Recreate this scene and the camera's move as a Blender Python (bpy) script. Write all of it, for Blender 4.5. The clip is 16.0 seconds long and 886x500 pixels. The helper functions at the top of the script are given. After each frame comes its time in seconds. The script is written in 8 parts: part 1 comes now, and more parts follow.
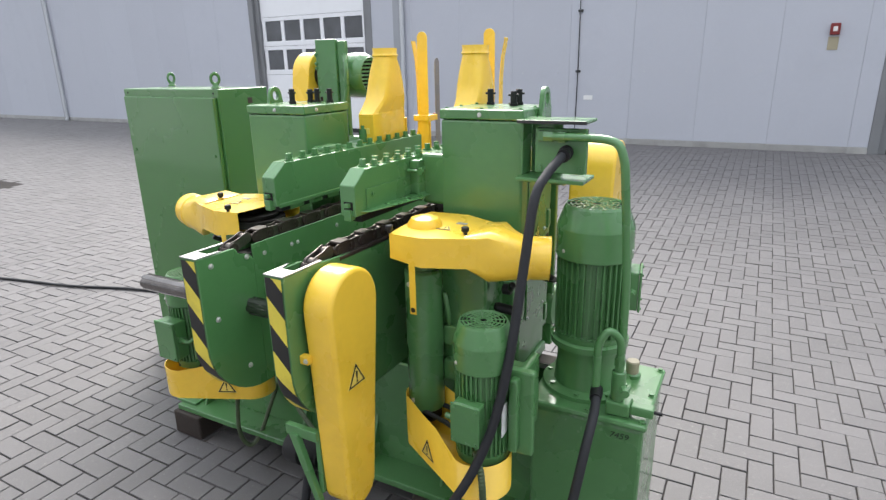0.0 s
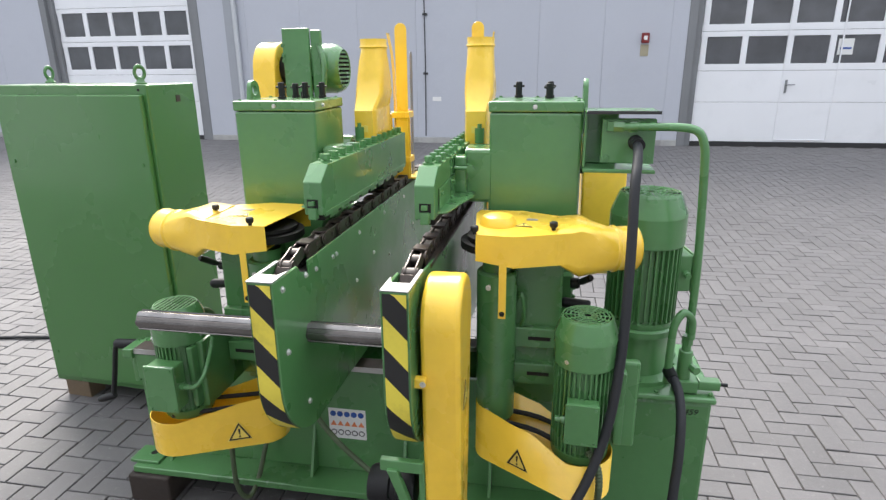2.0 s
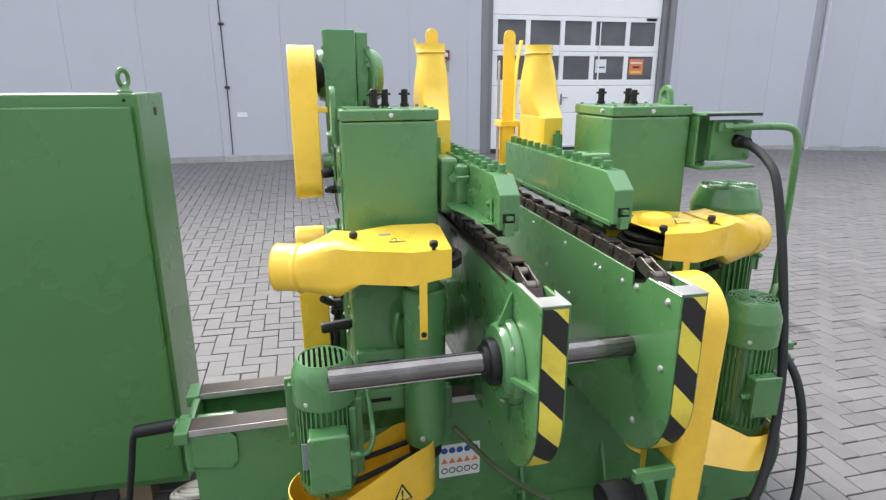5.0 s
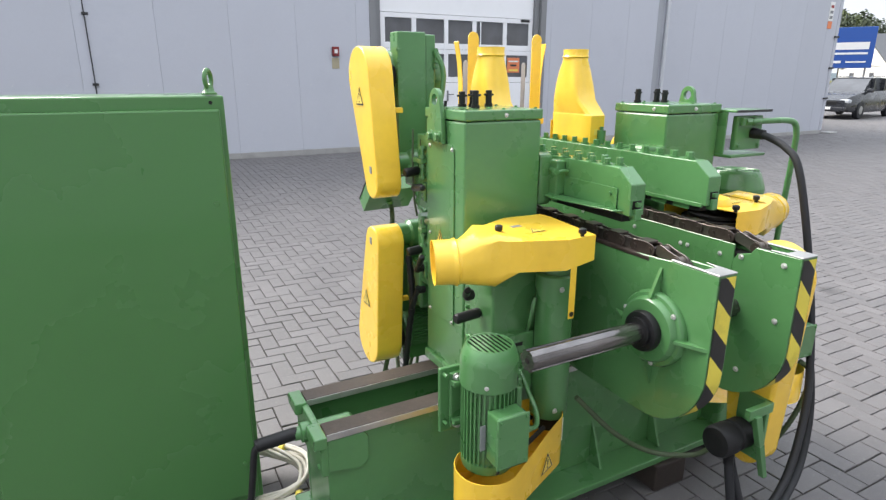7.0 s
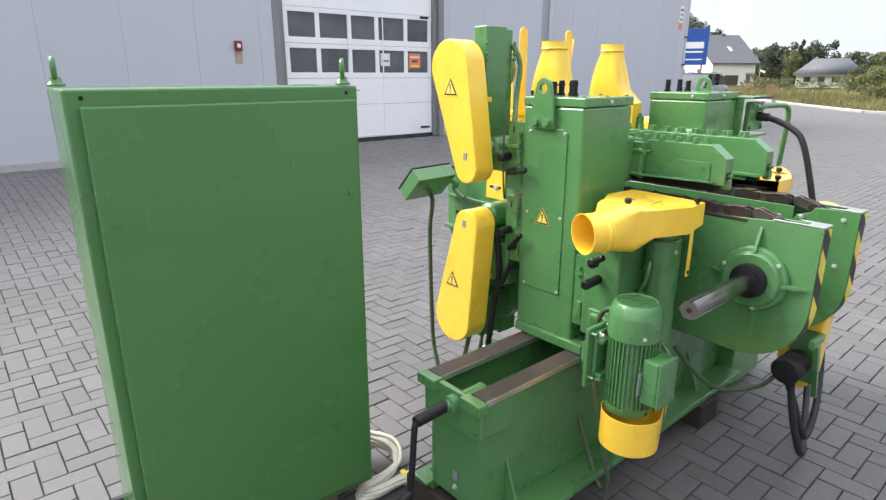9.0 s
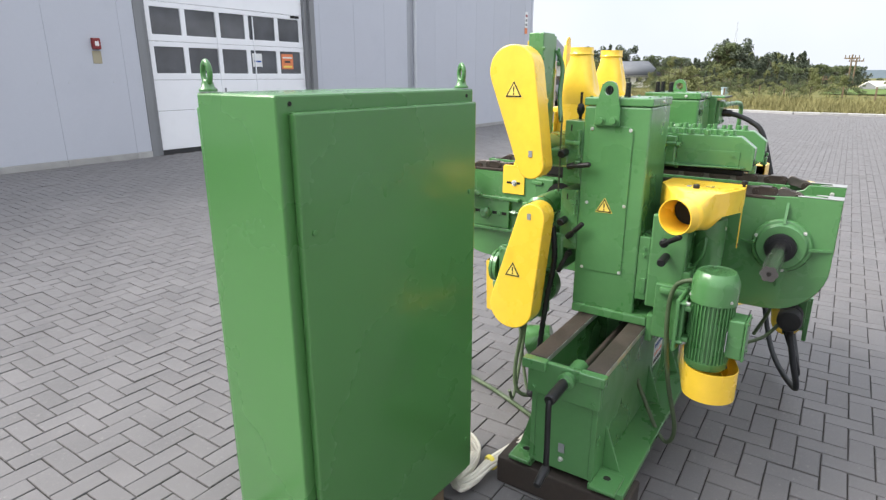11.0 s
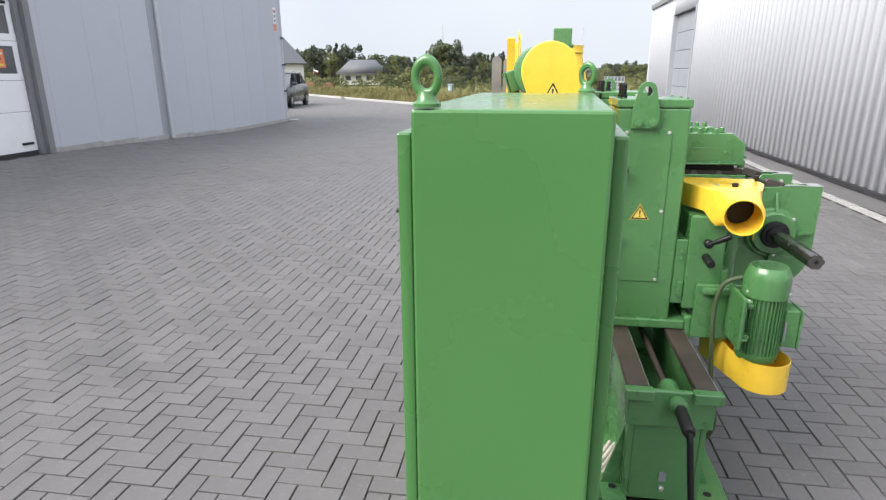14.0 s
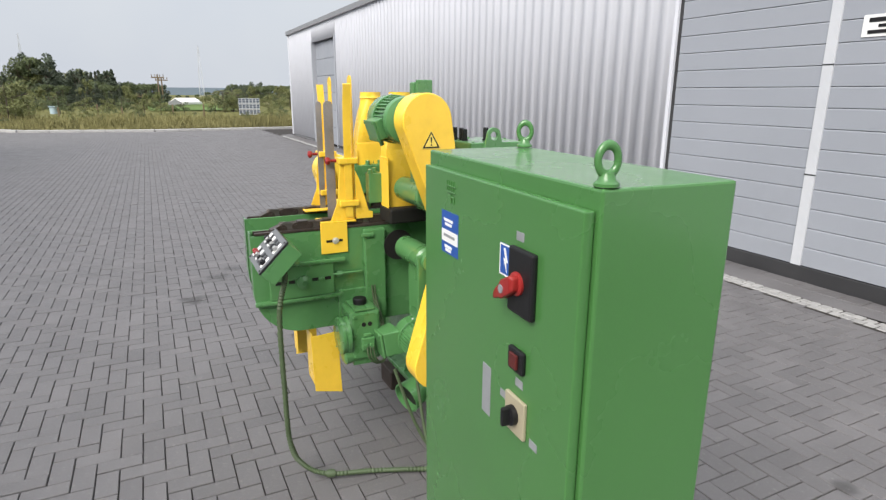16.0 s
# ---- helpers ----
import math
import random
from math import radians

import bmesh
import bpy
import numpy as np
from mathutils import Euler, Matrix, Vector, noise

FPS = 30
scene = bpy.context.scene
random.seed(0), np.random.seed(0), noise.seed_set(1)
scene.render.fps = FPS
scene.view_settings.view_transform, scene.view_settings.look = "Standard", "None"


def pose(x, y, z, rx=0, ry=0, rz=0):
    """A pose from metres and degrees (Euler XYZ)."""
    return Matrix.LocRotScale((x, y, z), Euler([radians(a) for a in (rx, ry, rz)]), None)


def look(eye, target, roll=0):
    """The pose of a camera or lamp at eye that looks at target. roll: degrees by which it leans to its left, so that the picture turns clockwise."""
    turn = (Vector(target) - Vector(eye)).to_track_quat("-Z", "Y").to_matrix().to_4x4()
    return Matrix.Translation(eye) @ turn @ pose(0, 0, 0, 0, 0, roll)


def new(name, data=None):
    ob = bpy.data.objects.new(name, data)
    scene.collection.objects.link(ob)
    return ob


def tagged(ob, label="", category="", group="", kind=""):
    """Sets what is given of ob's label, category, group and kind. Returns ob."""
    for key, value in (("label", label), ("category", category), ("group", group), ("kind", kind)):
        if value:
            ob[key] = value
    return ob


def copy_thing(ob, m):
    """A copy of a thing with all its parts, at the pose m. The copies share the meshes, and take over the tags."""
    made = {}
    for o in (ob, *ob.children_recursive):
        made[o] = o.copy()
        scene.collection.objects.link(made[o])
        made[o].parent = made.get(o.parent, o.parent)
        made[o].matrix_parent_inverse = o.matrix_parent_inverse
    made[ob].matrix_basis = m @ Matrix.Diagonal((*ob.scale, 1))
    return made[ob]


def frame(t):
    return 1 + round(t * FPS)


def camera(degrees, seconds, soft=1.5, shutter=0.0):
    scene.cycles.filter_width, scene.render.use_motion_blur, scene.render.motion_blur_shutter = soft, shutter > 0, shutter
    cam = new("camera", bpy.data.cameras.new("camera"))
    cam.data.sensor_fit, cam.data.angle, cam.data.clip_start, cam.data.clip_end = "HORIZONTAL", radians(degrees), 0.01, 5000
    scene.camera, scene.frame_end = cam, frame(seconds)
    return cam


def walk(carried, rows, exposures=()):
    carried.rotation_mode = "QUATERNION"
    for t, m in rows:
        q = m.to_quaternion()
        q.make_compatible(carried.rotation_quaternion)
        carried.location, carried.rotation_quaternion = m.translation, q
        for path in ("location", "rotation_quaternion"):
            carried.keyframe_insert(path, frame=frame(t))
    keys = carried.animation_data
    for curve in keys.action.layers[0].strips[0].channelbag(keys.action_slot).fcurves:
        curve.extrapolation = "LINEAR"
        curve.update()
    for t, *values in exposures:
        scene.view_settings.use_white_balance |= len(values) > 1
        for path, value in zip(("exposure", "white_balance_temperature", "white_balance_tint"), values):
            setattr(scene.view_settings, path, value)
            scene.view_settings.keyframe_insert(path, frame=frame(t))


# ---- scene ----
cam = camera(74.2, 16.0, 1.35)
PATH = [
    (0, (1.278, -1.092, 1.722), (0.375, 0.588, 1.121), -1.10),
    (0.5, (1.097, -1.104, 1.705), (0.315, 0.639, 1.111), -1.10),
    (1, (0.887, -1.128, 1.697), (0.256, 0.673, 1.100), -0.90),
    (1.5, (0.713, -1.206, 1.700), (0.219, 0.636, 1.099), -0.90),
    (2, (0.511, -1.238, 1.690), (0.173, 0.640, 1.093), -0.50),
    (2.5, (0.314, -1.209, 1.683), (0.084, 0.687, 1.092), -0.60),
    (3, (0.122, -1.205, 1.681), (0.012, 0.704, 1.093), -0.10),
    (3.5, (-0.084, -1.229, 1.702), (-0.071, 0.684, 1.119), -0.10),
    (4, (-0.266, -1.216, 1.686), (-0.122, 0.695, 1.110), 0.00),
    (4.2, (-0.344, -1.183, 1.680), (-0.145, 0.722, 1.106), -0.20),
    (6.3, (-1.213, -0.999, 1.652), (-0.428, 0.766, 1.130), 0.35),
    (6.5, (-1.273, -0.961, 1.672), (-0.466, 0.785, 1.129), 0.25),
    (7, (-1.506, -0.923, 1.682), (-0.606, 0.772, 1.117), 0.07),
    (7.5, (-1.728, -0.886, 1.677), (-0.732, 0.754, 1.112), 0.40),
    (8, (-1.922, -0.782, 1.657), (-0.855, 0.812, 1.088), -0.16),
    (8.5, (-2.087, -0.671, 1.663), (-0.939, 0.864, 1.093), 0.00),
    (9, (-2.306, -0.572, 1.662), (-1.058, 0.881, 1.087), 0.00),
    (9.2, (-2.395, -0.534, 1.673), (-1.108, 0.882, 1.091), -0.10),
    (11.5, (-3.059, 0.288, 1.671), (-1.407, 1.263, 1.105), 0.00),
    (12, (-3.063, 0.536, 1.670), (-1.360, 1.418, 1.104), -0.20),
    (12.5, (-3.090, 0.744, 1.654), (-1.327, 1.502, 1.088), -0.30),
    (13, (-3.122, 0.929, 1.666), (-1.295, 1.511, 1.097), -0.10),
    (13.5, (-3.041, 1.134, 1.678), (-1.177, 1.574, 1.101), 0.15),
    (14, (-3.010, 1.305, 1.683), (-1.117, 1.587, 1.104), -0.20),
    (14.5, (-3.013, 1.542, 1.735), (-1.097, 1.525, 1.161), 0.20),
    (15, (-2.976, 1.784, 1.747), (-1.080, 1.475, 1.192), 0.75),
    (15.5, (-2.893, 1.997, 1.795), (-1.058, 1.418, 1.248), -0.20),
    (16, (-2.839, 2.223, 1.791), (-1.106, 1.369, 1.275), 0.30),
]
walk(cam, [(t, look(eye, target, roll)) for t, eye, target, roll in PATH], [(0, 1.42), (3.5, 1.57), (7, 1.49), (9, 1.49), (11.5, 1.43), (13, 1.34), (14.5, 1.22), (15, 1.1), (16, 0.92)])

# ---- world, sun ----
world = bpy.data.worlds.new("world")
scene.world = world
world.use_nodes = True
wn = world.node_tree
bg = wn.nodes["Background"]
sky = wn.nodes.new("ShaderNodeTexSky")
sky.sky_type = 'NISHITA'
sky.sun_disc = False
sky.sun_elevation = radians(41)
sky.sun_rotation = radians(328)
sky.dust_density = 6.0
sky.air_density = 1.0
# thin overcast: the blue of the sky is veiled by a bright grey cloud layer
veil = wn.nodes.new("ShaderNodeMixRGB")
veil.inputs[0].default_value = 0.80
wcoord = wn.nodes.new("ShaderNodeTexCoord")
wnoise = wn.nodes.new("ShaderNodeTexNoise")
wnoise.inputs["Scale"].default_value = 2.2
wnoise.inputs["Detail"].default_value = 4
wramp = wn.nodes.new("ShaderNodeValToRGB")
wramp.color_ramp.elements[0].position, wramp.color_ramp.elements[0].color = 0.3, (7.8, 8.4, 9.5, 1)
wramp.color_ramp.elements[1].position, wramp.color_ramp.elements[1].color = 0.75, (9.6, 9.9, 10.2, 1)
wn.links.new(wcoord.outputs["Generated"], wnoise.inputs["Vector"])
wn.links.new(wnoise.outputs["Fac"], wramp.inputs["Fac"])
wn.links.new(sky.outputs[0], veil.inputs[1])
wn.links.new(wramp.outputs[0], veil.inputs[2])
# an overcast sky is brightest overhead and dimmer lower down, with pale haze at the horizon
wsep = wn.nodes.new("ShaderNodeSeparateXYZ")
wn.links.new(wcoord.outputs["Generated"], wsep.inputs[0])
wgrad = wn.nodes.new("ShaderNodeValToRGB")
wgrad.color_ramp.elements[0].position, wgrad.color_ramp.elements[0].color = 0.0, (0.67, 0.67, 0.675, 1)
wgrad.color_ramp.elements[1].position, wgrad.color_ramp.elements[1].color = 1.0, (1.60, 1.60, 1.60, 1)
haze = wgrad.color_ramp.elements.new(0.35)
haze.color = (0.66, 0.66, 0.665, 1)
wn.links.new(wsep.outputs["Z"], wgrad.inputs["Fac"])
wmul = wn.nodes.new("ShaderNodeVectorMath")
wmul.operation = 'SCALE'
wn.links.new(veil.outputs[0], wmul.inputs[0])
wn.links.new(wgrad.outputs[0], wmul.inputs["Scale"])
wn.links.new(wmul.outputs[0], bg.inputs["Color"])
bg.inputs["Strength"].default_value = 0.074
sun = new("sun", bpy.data.lights.new("sun", 'SUN'))
sun.data.energy, sun.data.angle, sun.data.color = 2.25, radians(38), (1.0, 0.96, 0.91)
sun.matrix_world = look((-4.8, 7.8, 8.0), (0, 0, 0))


# ---- materials ----
def mat(name, col, rough=0.5, metal=0.0, var=0.08, scale=5.0, fine=90.0, bump=0.03, rvar=0.12, coat=0.0, rand=0.0, dirt=None, dirt_amt=0.0, dirt_scale=3.0, spec=0.5):
    m = bpy.data.materials.new(name)
    m.use_nodes = True
    t = m.node_tree
    N, L = t.nodes, t.links
    b = N["Principled BSDF"]
    co = N.new("ShaderNodeTexCoord")
    n1 = N.new("ShaderNodeTexNoise")
    n1.inputs["Scale"].default_value, n1.inputs["Detail"].default_value = scale, 5
    n2 = N.new("ShaderNodeTexNoise")
    n2.inputs["Scale"].default_value, n2.inputs["Detail"].default_value = fine, 3
    L.new(co.outputs["Object"], n1.inputs["Vector"])
    L.new(co.outputs["Object"], n2.inputs["Vector"])
    mix = N.new("ShaderNodeMath")
    mix.operation = 'MULTIPLY_ADD'
    L.new(n2.outputs["Fac"], mix.inputs[0])
    mix.inputs[1].default_value = 0.4
    L.new(n1.outputs["Fac"], mix.inputs[2])
    rng = N.new("ShaderNodeMapRange")
    rng.inputs["From Min"].default_value, rng.inputs["From Max"].default_value = 0.35, 1.05
    rng.inputs["To Min"].default_value, rng.inputs["To Max"].default_value = 1 - var, 1 + var
    L.new(mix.outputs[0], rng.inputs["Value"])
    value = rng.outputs[0]
    if rand:
        oi, ge = N.new("ShaderNodeObjectInfo"), N.new("ShaderNodeNewGeometry")
        add = N.new("ShaderNodeMath")
        add.operation = 'ADD'
        L.new(oi.outputs["Random"], add.inputs[0])
        L.new(ge.outputs["Random Per Island"], add.inputs[1])
        fr = N.new("ShaderNodeMath")
        fr.operation = 'FRACT'
        L.new(add.outputs[0], fr.inputs[0])
        r2 = N.new("ShaderNodeMapRange")
        r2.inputs["To Min"].default_value, r2.inputs["To Max"].default_value = 1 - rand, 1 + rand
        L.new(fr.outputs[0], r2.inputs["Value"])
        mul = N.new("ShaderNodeMath")
        mul.operation = 'MULTIPLY'
        L.new(value, mul.inputs[0])
        L.new(r2.outputs[0], mul.inputs[1])
        value = mul.outputs[0]
    sc = N.new("ShaderNodeVectorMath")
    sc.operation = 'SCALE'
    sc.inputs[0].default_value = col
    L.new(value, sc.inputs["Scale"])
    colour = sc.outputs[0]
    if dirt:
        n3 = N.new("ShaderNodeTexNoise")
        n3.inputs["Scale"].default_value, n3.inputs["Detail"].default_value, n3.inputs["Roughness"].default_value = dirt_scale, 8, 0.7
        L.new(co.outputs["Object"], n3.inputs["Vector"])
        r3 = N.new("ShaderNodeMapRange")
        r3.inputs["From Min"].default_value, r3.inputs["From Max"].default_value = 0.52, 0.75
        r3.inputs["To Min"].default_value, r3.inputs["To Max"].default_value = 0.0, dirt_amt
        L.new(n3.outputs["Fac"], r3.inputs["Value"])
        mx = N.new("ShaderNodeMixRGB")
        L.new(r3.outputs[0], mx.inputs[0])
        L.new(colour, mx.inputs[1])
        mx.inputs[2].default_value = (*dirt, 1)
        colour = mx.outputs[0]
    L.new(colour, b.inputs["Base Color"])
    r = N.new("ShaderNodeMapRange")
    r.inputs["From Min"].default_value, r.inputs["From Max"].default_value = 0.3, 0.7
    r.inputs["To Min"].default_value, r.inputs["To Max"].default_value = max(0.02, rough - rvar), min(1, rough + rvar)
    L.new(n1.outputs["Fac"], r.inputs["Value"])
    L.new(r.outputs[0], b.inputs["Roughness"])
    b.inputs["Metallic"].default_value = metal
    b.inputs["Coat Weight"].default_value = coat
    b.inputs["Coat Roughness"].default_value = 0.09
    b.inputs["Specular IOR Level"].default_value = spec
    if bump:
        bp = N.new("ShaderNodeBump")
        bp.inputs["Strength"].default_value, bp.inputs["Distance"].default_value = bump, 0.01
        L.new(mix.outputs[0], bp.inputs["Height"])
        L.new(bp.outputs[0], b.inputs["Normal"])
    return m


GREEN = mat("green_paint", (0.080, 0.216, 0.074), 0.30, var=0.12, scale=5, fine=45, bump=0.05, coat=0.5, dirt=(0.060, 0.160, 0.056), dirt_amt=0.18)
GREEN_CAB = mat("cabinet_green_paint", (0.060, 0.180, 0.049), 0.28, var=0.06, scale=2, fine=220, bump=0.004, coat=0.3, dirt=(0.068, 0.185, 0.058), dirt_amt=0.06, dirt_scale=2.0)
YELLOW = mat("yellow_paint", (0.90, 0.58, 0.050), 0.32, var=0.06, scale=5, fine=40, bump=0.07, coat=0.4, dirt=(0.60, 0.33, 0.02), dirt_amt=0.35)
BLACK = mat("black_plastic", (0.010, 0.010, 0.011), 0.45, var=0.2, bump=0.05, spec=0.35)
RUBBER = mat("black_rubber", (0.020, 0.021, 0.024), 0.6, var=0.2, bump=0.08, spec=0.35)
STEEL = mat("bright_steel", (0.66, 0.65, 0.63), 0.36, metal=0.6, var=0.25, scale=12, fine=160, bump=0.04)
WORN = mat("worn_grey_sheet", (0.26, 0.245, 0.235), 0.5, metal=0.4, var=0.3, scale=9, fine=120, bump=0.06, dirt=(0.13, 0.11, 0.10), dirt_amt=0.5)
SHAFT = mat("streaky_shaft_steel", (0.20, 0.19, 0.185), 0.17, metal=0.9, var=0.4, scale=14, fine=150, bump=0.05, dirt=(0.07, 0.058, 0.05), dirt_amt=0.6, dirt_scale=9)
BRIGHT = mat("ground_steel_edge", (0.55, 0.54, 0.53), 0.42, metal=0.85, var=0.2, scale=12, fine=160, bump=0.03)
ROLLER = mat("polished_roller_steel", (0.17, 0.15, 0.135), 0.42, metal=0.9, var=0.3, scale=20, fine=150, bump=0.05)
DARKRED = mat("dark_red_box", (0.20, 0.018, 0.018), 0.4, var=0.08, bump=0.01)
RUSTY = mat("worn_rail_steel", (0.056, 0.042, 0.034), 0.58, metal=0.12, var=0.45, scale=9, fine=120, bump=0.12, dirt=(0.13, 0.10, 0.08), dirt_amt=0.4, dirt_scale=14)
OILY = mat("oily_chain_steel", (0.060, 0.046, 0.039), 0.40, metal=0.5, var=0.4, scale=20, fine=150, bump=0.1)
# grease on chain and pulleys; also paints the shade in holes and slots
DARK = mat("dark_grease_and_shade", (0.014, 0.013, 0.012), 0.6, var=0.4, bump=0.1, spec=0.25)
# near-black that paints the shade inside the fan cowls
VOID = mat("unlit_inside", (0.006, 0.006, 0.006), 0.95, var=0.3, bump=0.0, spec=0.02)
ALU = mat("aluminium_plate", (0.42, 0.42, 0.41), 0.48, metal=0.8, var=0.15, scale=15, fine=200, bump=0.03)
WHITE = mat("white_sticker", (0.75, 0.75, 0.74), 0.45, var=0.04, bump=0)
BLUE = mat("blue_sticker", (0.02, 0.08, 0.33), 0.4, var=0.05, bump=0)
SIGNYEL = mat("warning_yellow", (0.82, 0.62, 0.12), 0.45, var=0.04, bump=0)
TAPEY = mat("hazard_tape_yellow", (0.72, 0.60, 0.07), 0.5, var=0.08, bump=0.02, dirt=(0.3, 0.25, 0.05), dirt_amt=0.4, dirt_scale=12)
TAPEB = mat("hazard_tape_black", (0.014, 0.014, 0.014), 0.5, var=0.2, bump=0.02)
RED = mat("red_plastic", (0.27, 0.018, 0.016), 0.4, var=0.08, bump=0.02)
BEIGE = mat("beige_plastic", (0.36, 0.32, 0.22), 0.5, var=0.06, bump=0.02)
GREY = mat("grey_label", (0.24, 0.25, 0.26), 0.5, var=0.15, scale=40, bump=0.03)
WOOD = mat("weathered_timber", (0.16, 0.115, 0.07), 0.8, var=0.3, scale=7, fine=70, bump=0.2)
OILWOOD = mat("dark_oiled_timber", (0.035, 0.026, 0.021), 0.75, var=0.4, scale=8, fine=60, bump=0.25)
CABLEW = mat("white_cable_sheath", (0.55, 0.52, 0.45), 0.5, var=0.2, scale=12, bump=0.04)
OLIVE = mat("olive_conduit", (0.065, 0.095, 0.045), 0.55, var=0.25, scale=20, bump=0.08)
PAVER = mat("concrete_paver", (0.122, 0.116, 0.117), 0.64, var=0.22, scale=2.2, fine=210, bump=0.5, rand=0.085, rvar=0.10, dirt=(0.100, 0.094, 0.093), dirt_amt=0.7, dirt_scale=0.6, spec=0.50)


def stained(m, spots, colour):
    """Round-edged oil stains (x, y, radius, strength) soaked into a ground material."""
    t = m.node_tree
    N, L = t.nodes, t.links
    b = N["Principled BSDF"]
    co, wob = N.new("ShaderNodeTexCoord"), N.new("ShaderNodeTexNoise")
    wob.inputs["Scale"].default_value, wob.inputs["Detail"].default_value = 9, 5
    L.new(co.outputs["Object"], wob.inputs["Vector"])
    col = b.inputs["Base Color"].links[0].from_socket
    for x, y, r, k in spots:
        d, mr, sub, mx = N.new("ShaderNodeVectorMath"), N.new("ShaderNodeMapRange"), N.new("ShaderNodeMath"), N.new("ShaderNodeMixRGB")
        d.operation = 'DISTANCE'
        d.inputs[1].default_value = (x, y, 0)
        L.new(co.outputs["Object"], d.inputs[0])
        sub.operation = 'MULTIPLY_ADD'
        L.new(wob.outputs["Fac"], sub.inputs[0])
        sub.inputs[1].default_value = 2.2 * r
        L.new(d.outputs["Value"], sub.inputs[2])
        mr.inputs["From Min"].default_value, mr.inputs["From Max"].default_value = 1.5 * r, 2.3 * r
        mr.inputs["To Min"].default_value, mr.inputs["To Max"].default_value = k, 0.0
        L.new(sub.outputs[0], mr.inputs["Value"])
        L.new(mr.outputs[0], mx.inputs[0])
        L.new(col, mx.inputs[1])
        mx.inputs[2].default_value = (*colour, 1)
        col = mx.outputs[0]
    # pale worn specks of sand in the concrete
    fine, ramp, mx = N.new("ShaderNodeTexNoise"), N.new("ShaderNodeMapRange"), N.new("ShaderNodeMixRGB")
    fine.inputs["Scale"].default_value, fine.inputs["Detail"].default_value, fine.inputs["Roughness"].default_value = 46, 4, 0.65
    L.new(co.outputs["Object"], fine.inputs["Vector"])
    ramp.inputs["From Min"].default_value, ramp.inputs["From Max"].default_value = 0.60, 0.74
    ramp.inputs["To Min"].default_value, ramp.inputs["To Max"].default_value = 0.0, 0.55
    L.new(fine.outputs["Fac"], ramp.inputs["Value"])
    L.new(ramp.outputs[0], mx.inputs[0])
    L.new(col, mx.inputs[1])
    mx.inputs[2].default_value = (0.26, 0.25, 0.24, 1)
    L.new(mx.outputs[0], b.inputs["Base Color"])


stained(PAVER, ((2.56, 2.03, 0.13, 0.75), (3.2, 1.76, 0.12, 0.7), (3.45, 1.60, 0.10, 0.55), (3.05, 1.95, 0.07, 0.5), (-1.54, -0.55, 0.07, 0.65)), (0.035, 0.033, 0.032))
JOINT = mat("joint_sand", (0.048, 0.044, 0.042), 0.95, var=0.4, scale=8, fine=200, bump=0.3, spec=0.1)
MEADOW = mat("dry_meadow", (0.13, 0.125, 0.045), 0.95, var=0.45, scale=0.35, fine=9, bump=0.3, spec=0.1, dirt=(0.06, 0.09, 0.025), dirt_amt=0.9, dirt_scale=0.12)
WALLGREY = mat("grey_cladding_panel", (0.475, 0.490, 0.543), 0.60, var=0.035, scale=0.8, fine=30, bump=0.012, rand=0.025, dirt=(0.40, 0.415, 0.465), dirt_amt=0.4, dirt_scale=0.8, spec=0.22)
WALLCORR = mat("light_trapezoid_sheet", (0.58, 0.595, 0.64), 0.72, metal=0.0, var=0.03, scale=0.9, fine=40, bump=0.01, dirt=(0.54, 0.555, 0.59), dirt_amt=0.4, dirt_scale=0.7)
GATEW = mat("white_gate_panel", (0.82, 0.825, 0.85), 0.38, var=0.03, scale=1.5, fine=60, bump=0.012, dirt=(0.6, 0.6, 0.62), dirt_amt=0.25, dirt_scale=1.2)
GATEG = mat("grey_gate_panel", (0.280, 0.297, 0.330), 0.42, var=0.03, scale=1.2, fine=60, bump=0.015, dirt=(0.235, 0.25, 0.275), dirt_amt=0.35, dirt_scale=0.9)
TRIMGREY = mat("grey_trim", (0.20, 0.205, 0.215), 0.5, var=0.08, scale=2, bump=0.02)
FLASHSHADE = mat("grey_flashing_and_shade", (0.33, 0.345, 0.375), 0.5, var=0.05, scale=1.5, bump=0.01)
DARKTRIM = mat("dark_seal_and_shade", (0.03, 0.03, 0.032), 0.6, var=0.15, bump=0.02)
PIPEG = mat("light_downpipe", (0.50, 0.515, 0.54), 0.4, var=0.05, bump=0.01)
SETT = mat("pale_stone_sett", (0.30, 0.295, 0.285), 0.9, var=0.25, scale=9, fine=90, bump=0.25, dirt=(0.16, 0.155, 0.145), dirt_amt=0.6, rand=0.16)
CONC = mat("pale_concrete", (0.36, 0.355, 0.345), 0.9, var=0.2, scale=5, fine=90, bump=0.2, dirt=(0.2, 0.195, 0.185), dirt_amt=0.5, rand=0.1)
# lighter, mottled base colour paints grey reflections into the panes
GLASSW = mat("dark_window_glass", (0.085, 0.089, 0.098), 0.08, var=0.5, scale=1.6, bump=0.0, rvar=0.03)
ORANGE = mat("orange_notice", (0.72, 0.22, 0.09), 0.6, var=0.08, bump=0)
RENDERW = mat("white_render", (0.72, 0.71, 0.68), 0.85, var=0.06, scale=0.8, fine=20, bump=0.05)
ROOFG = mat("grey_roof_tiles", (0.10, 0.105, 0.115), 0.6, var=0.15, scale=1.2, fine=12, bump=0.2)
CARP = mat("dark_car_paint", (0.022, 0.024, 0.029), 0.30, var=0.05, bump=0.0, coat=0.4)
CHROME = mat("chrome", (0.6, 0.6, 0.6), 0.12, metal=1.0, var=0.05, bump=0.0)
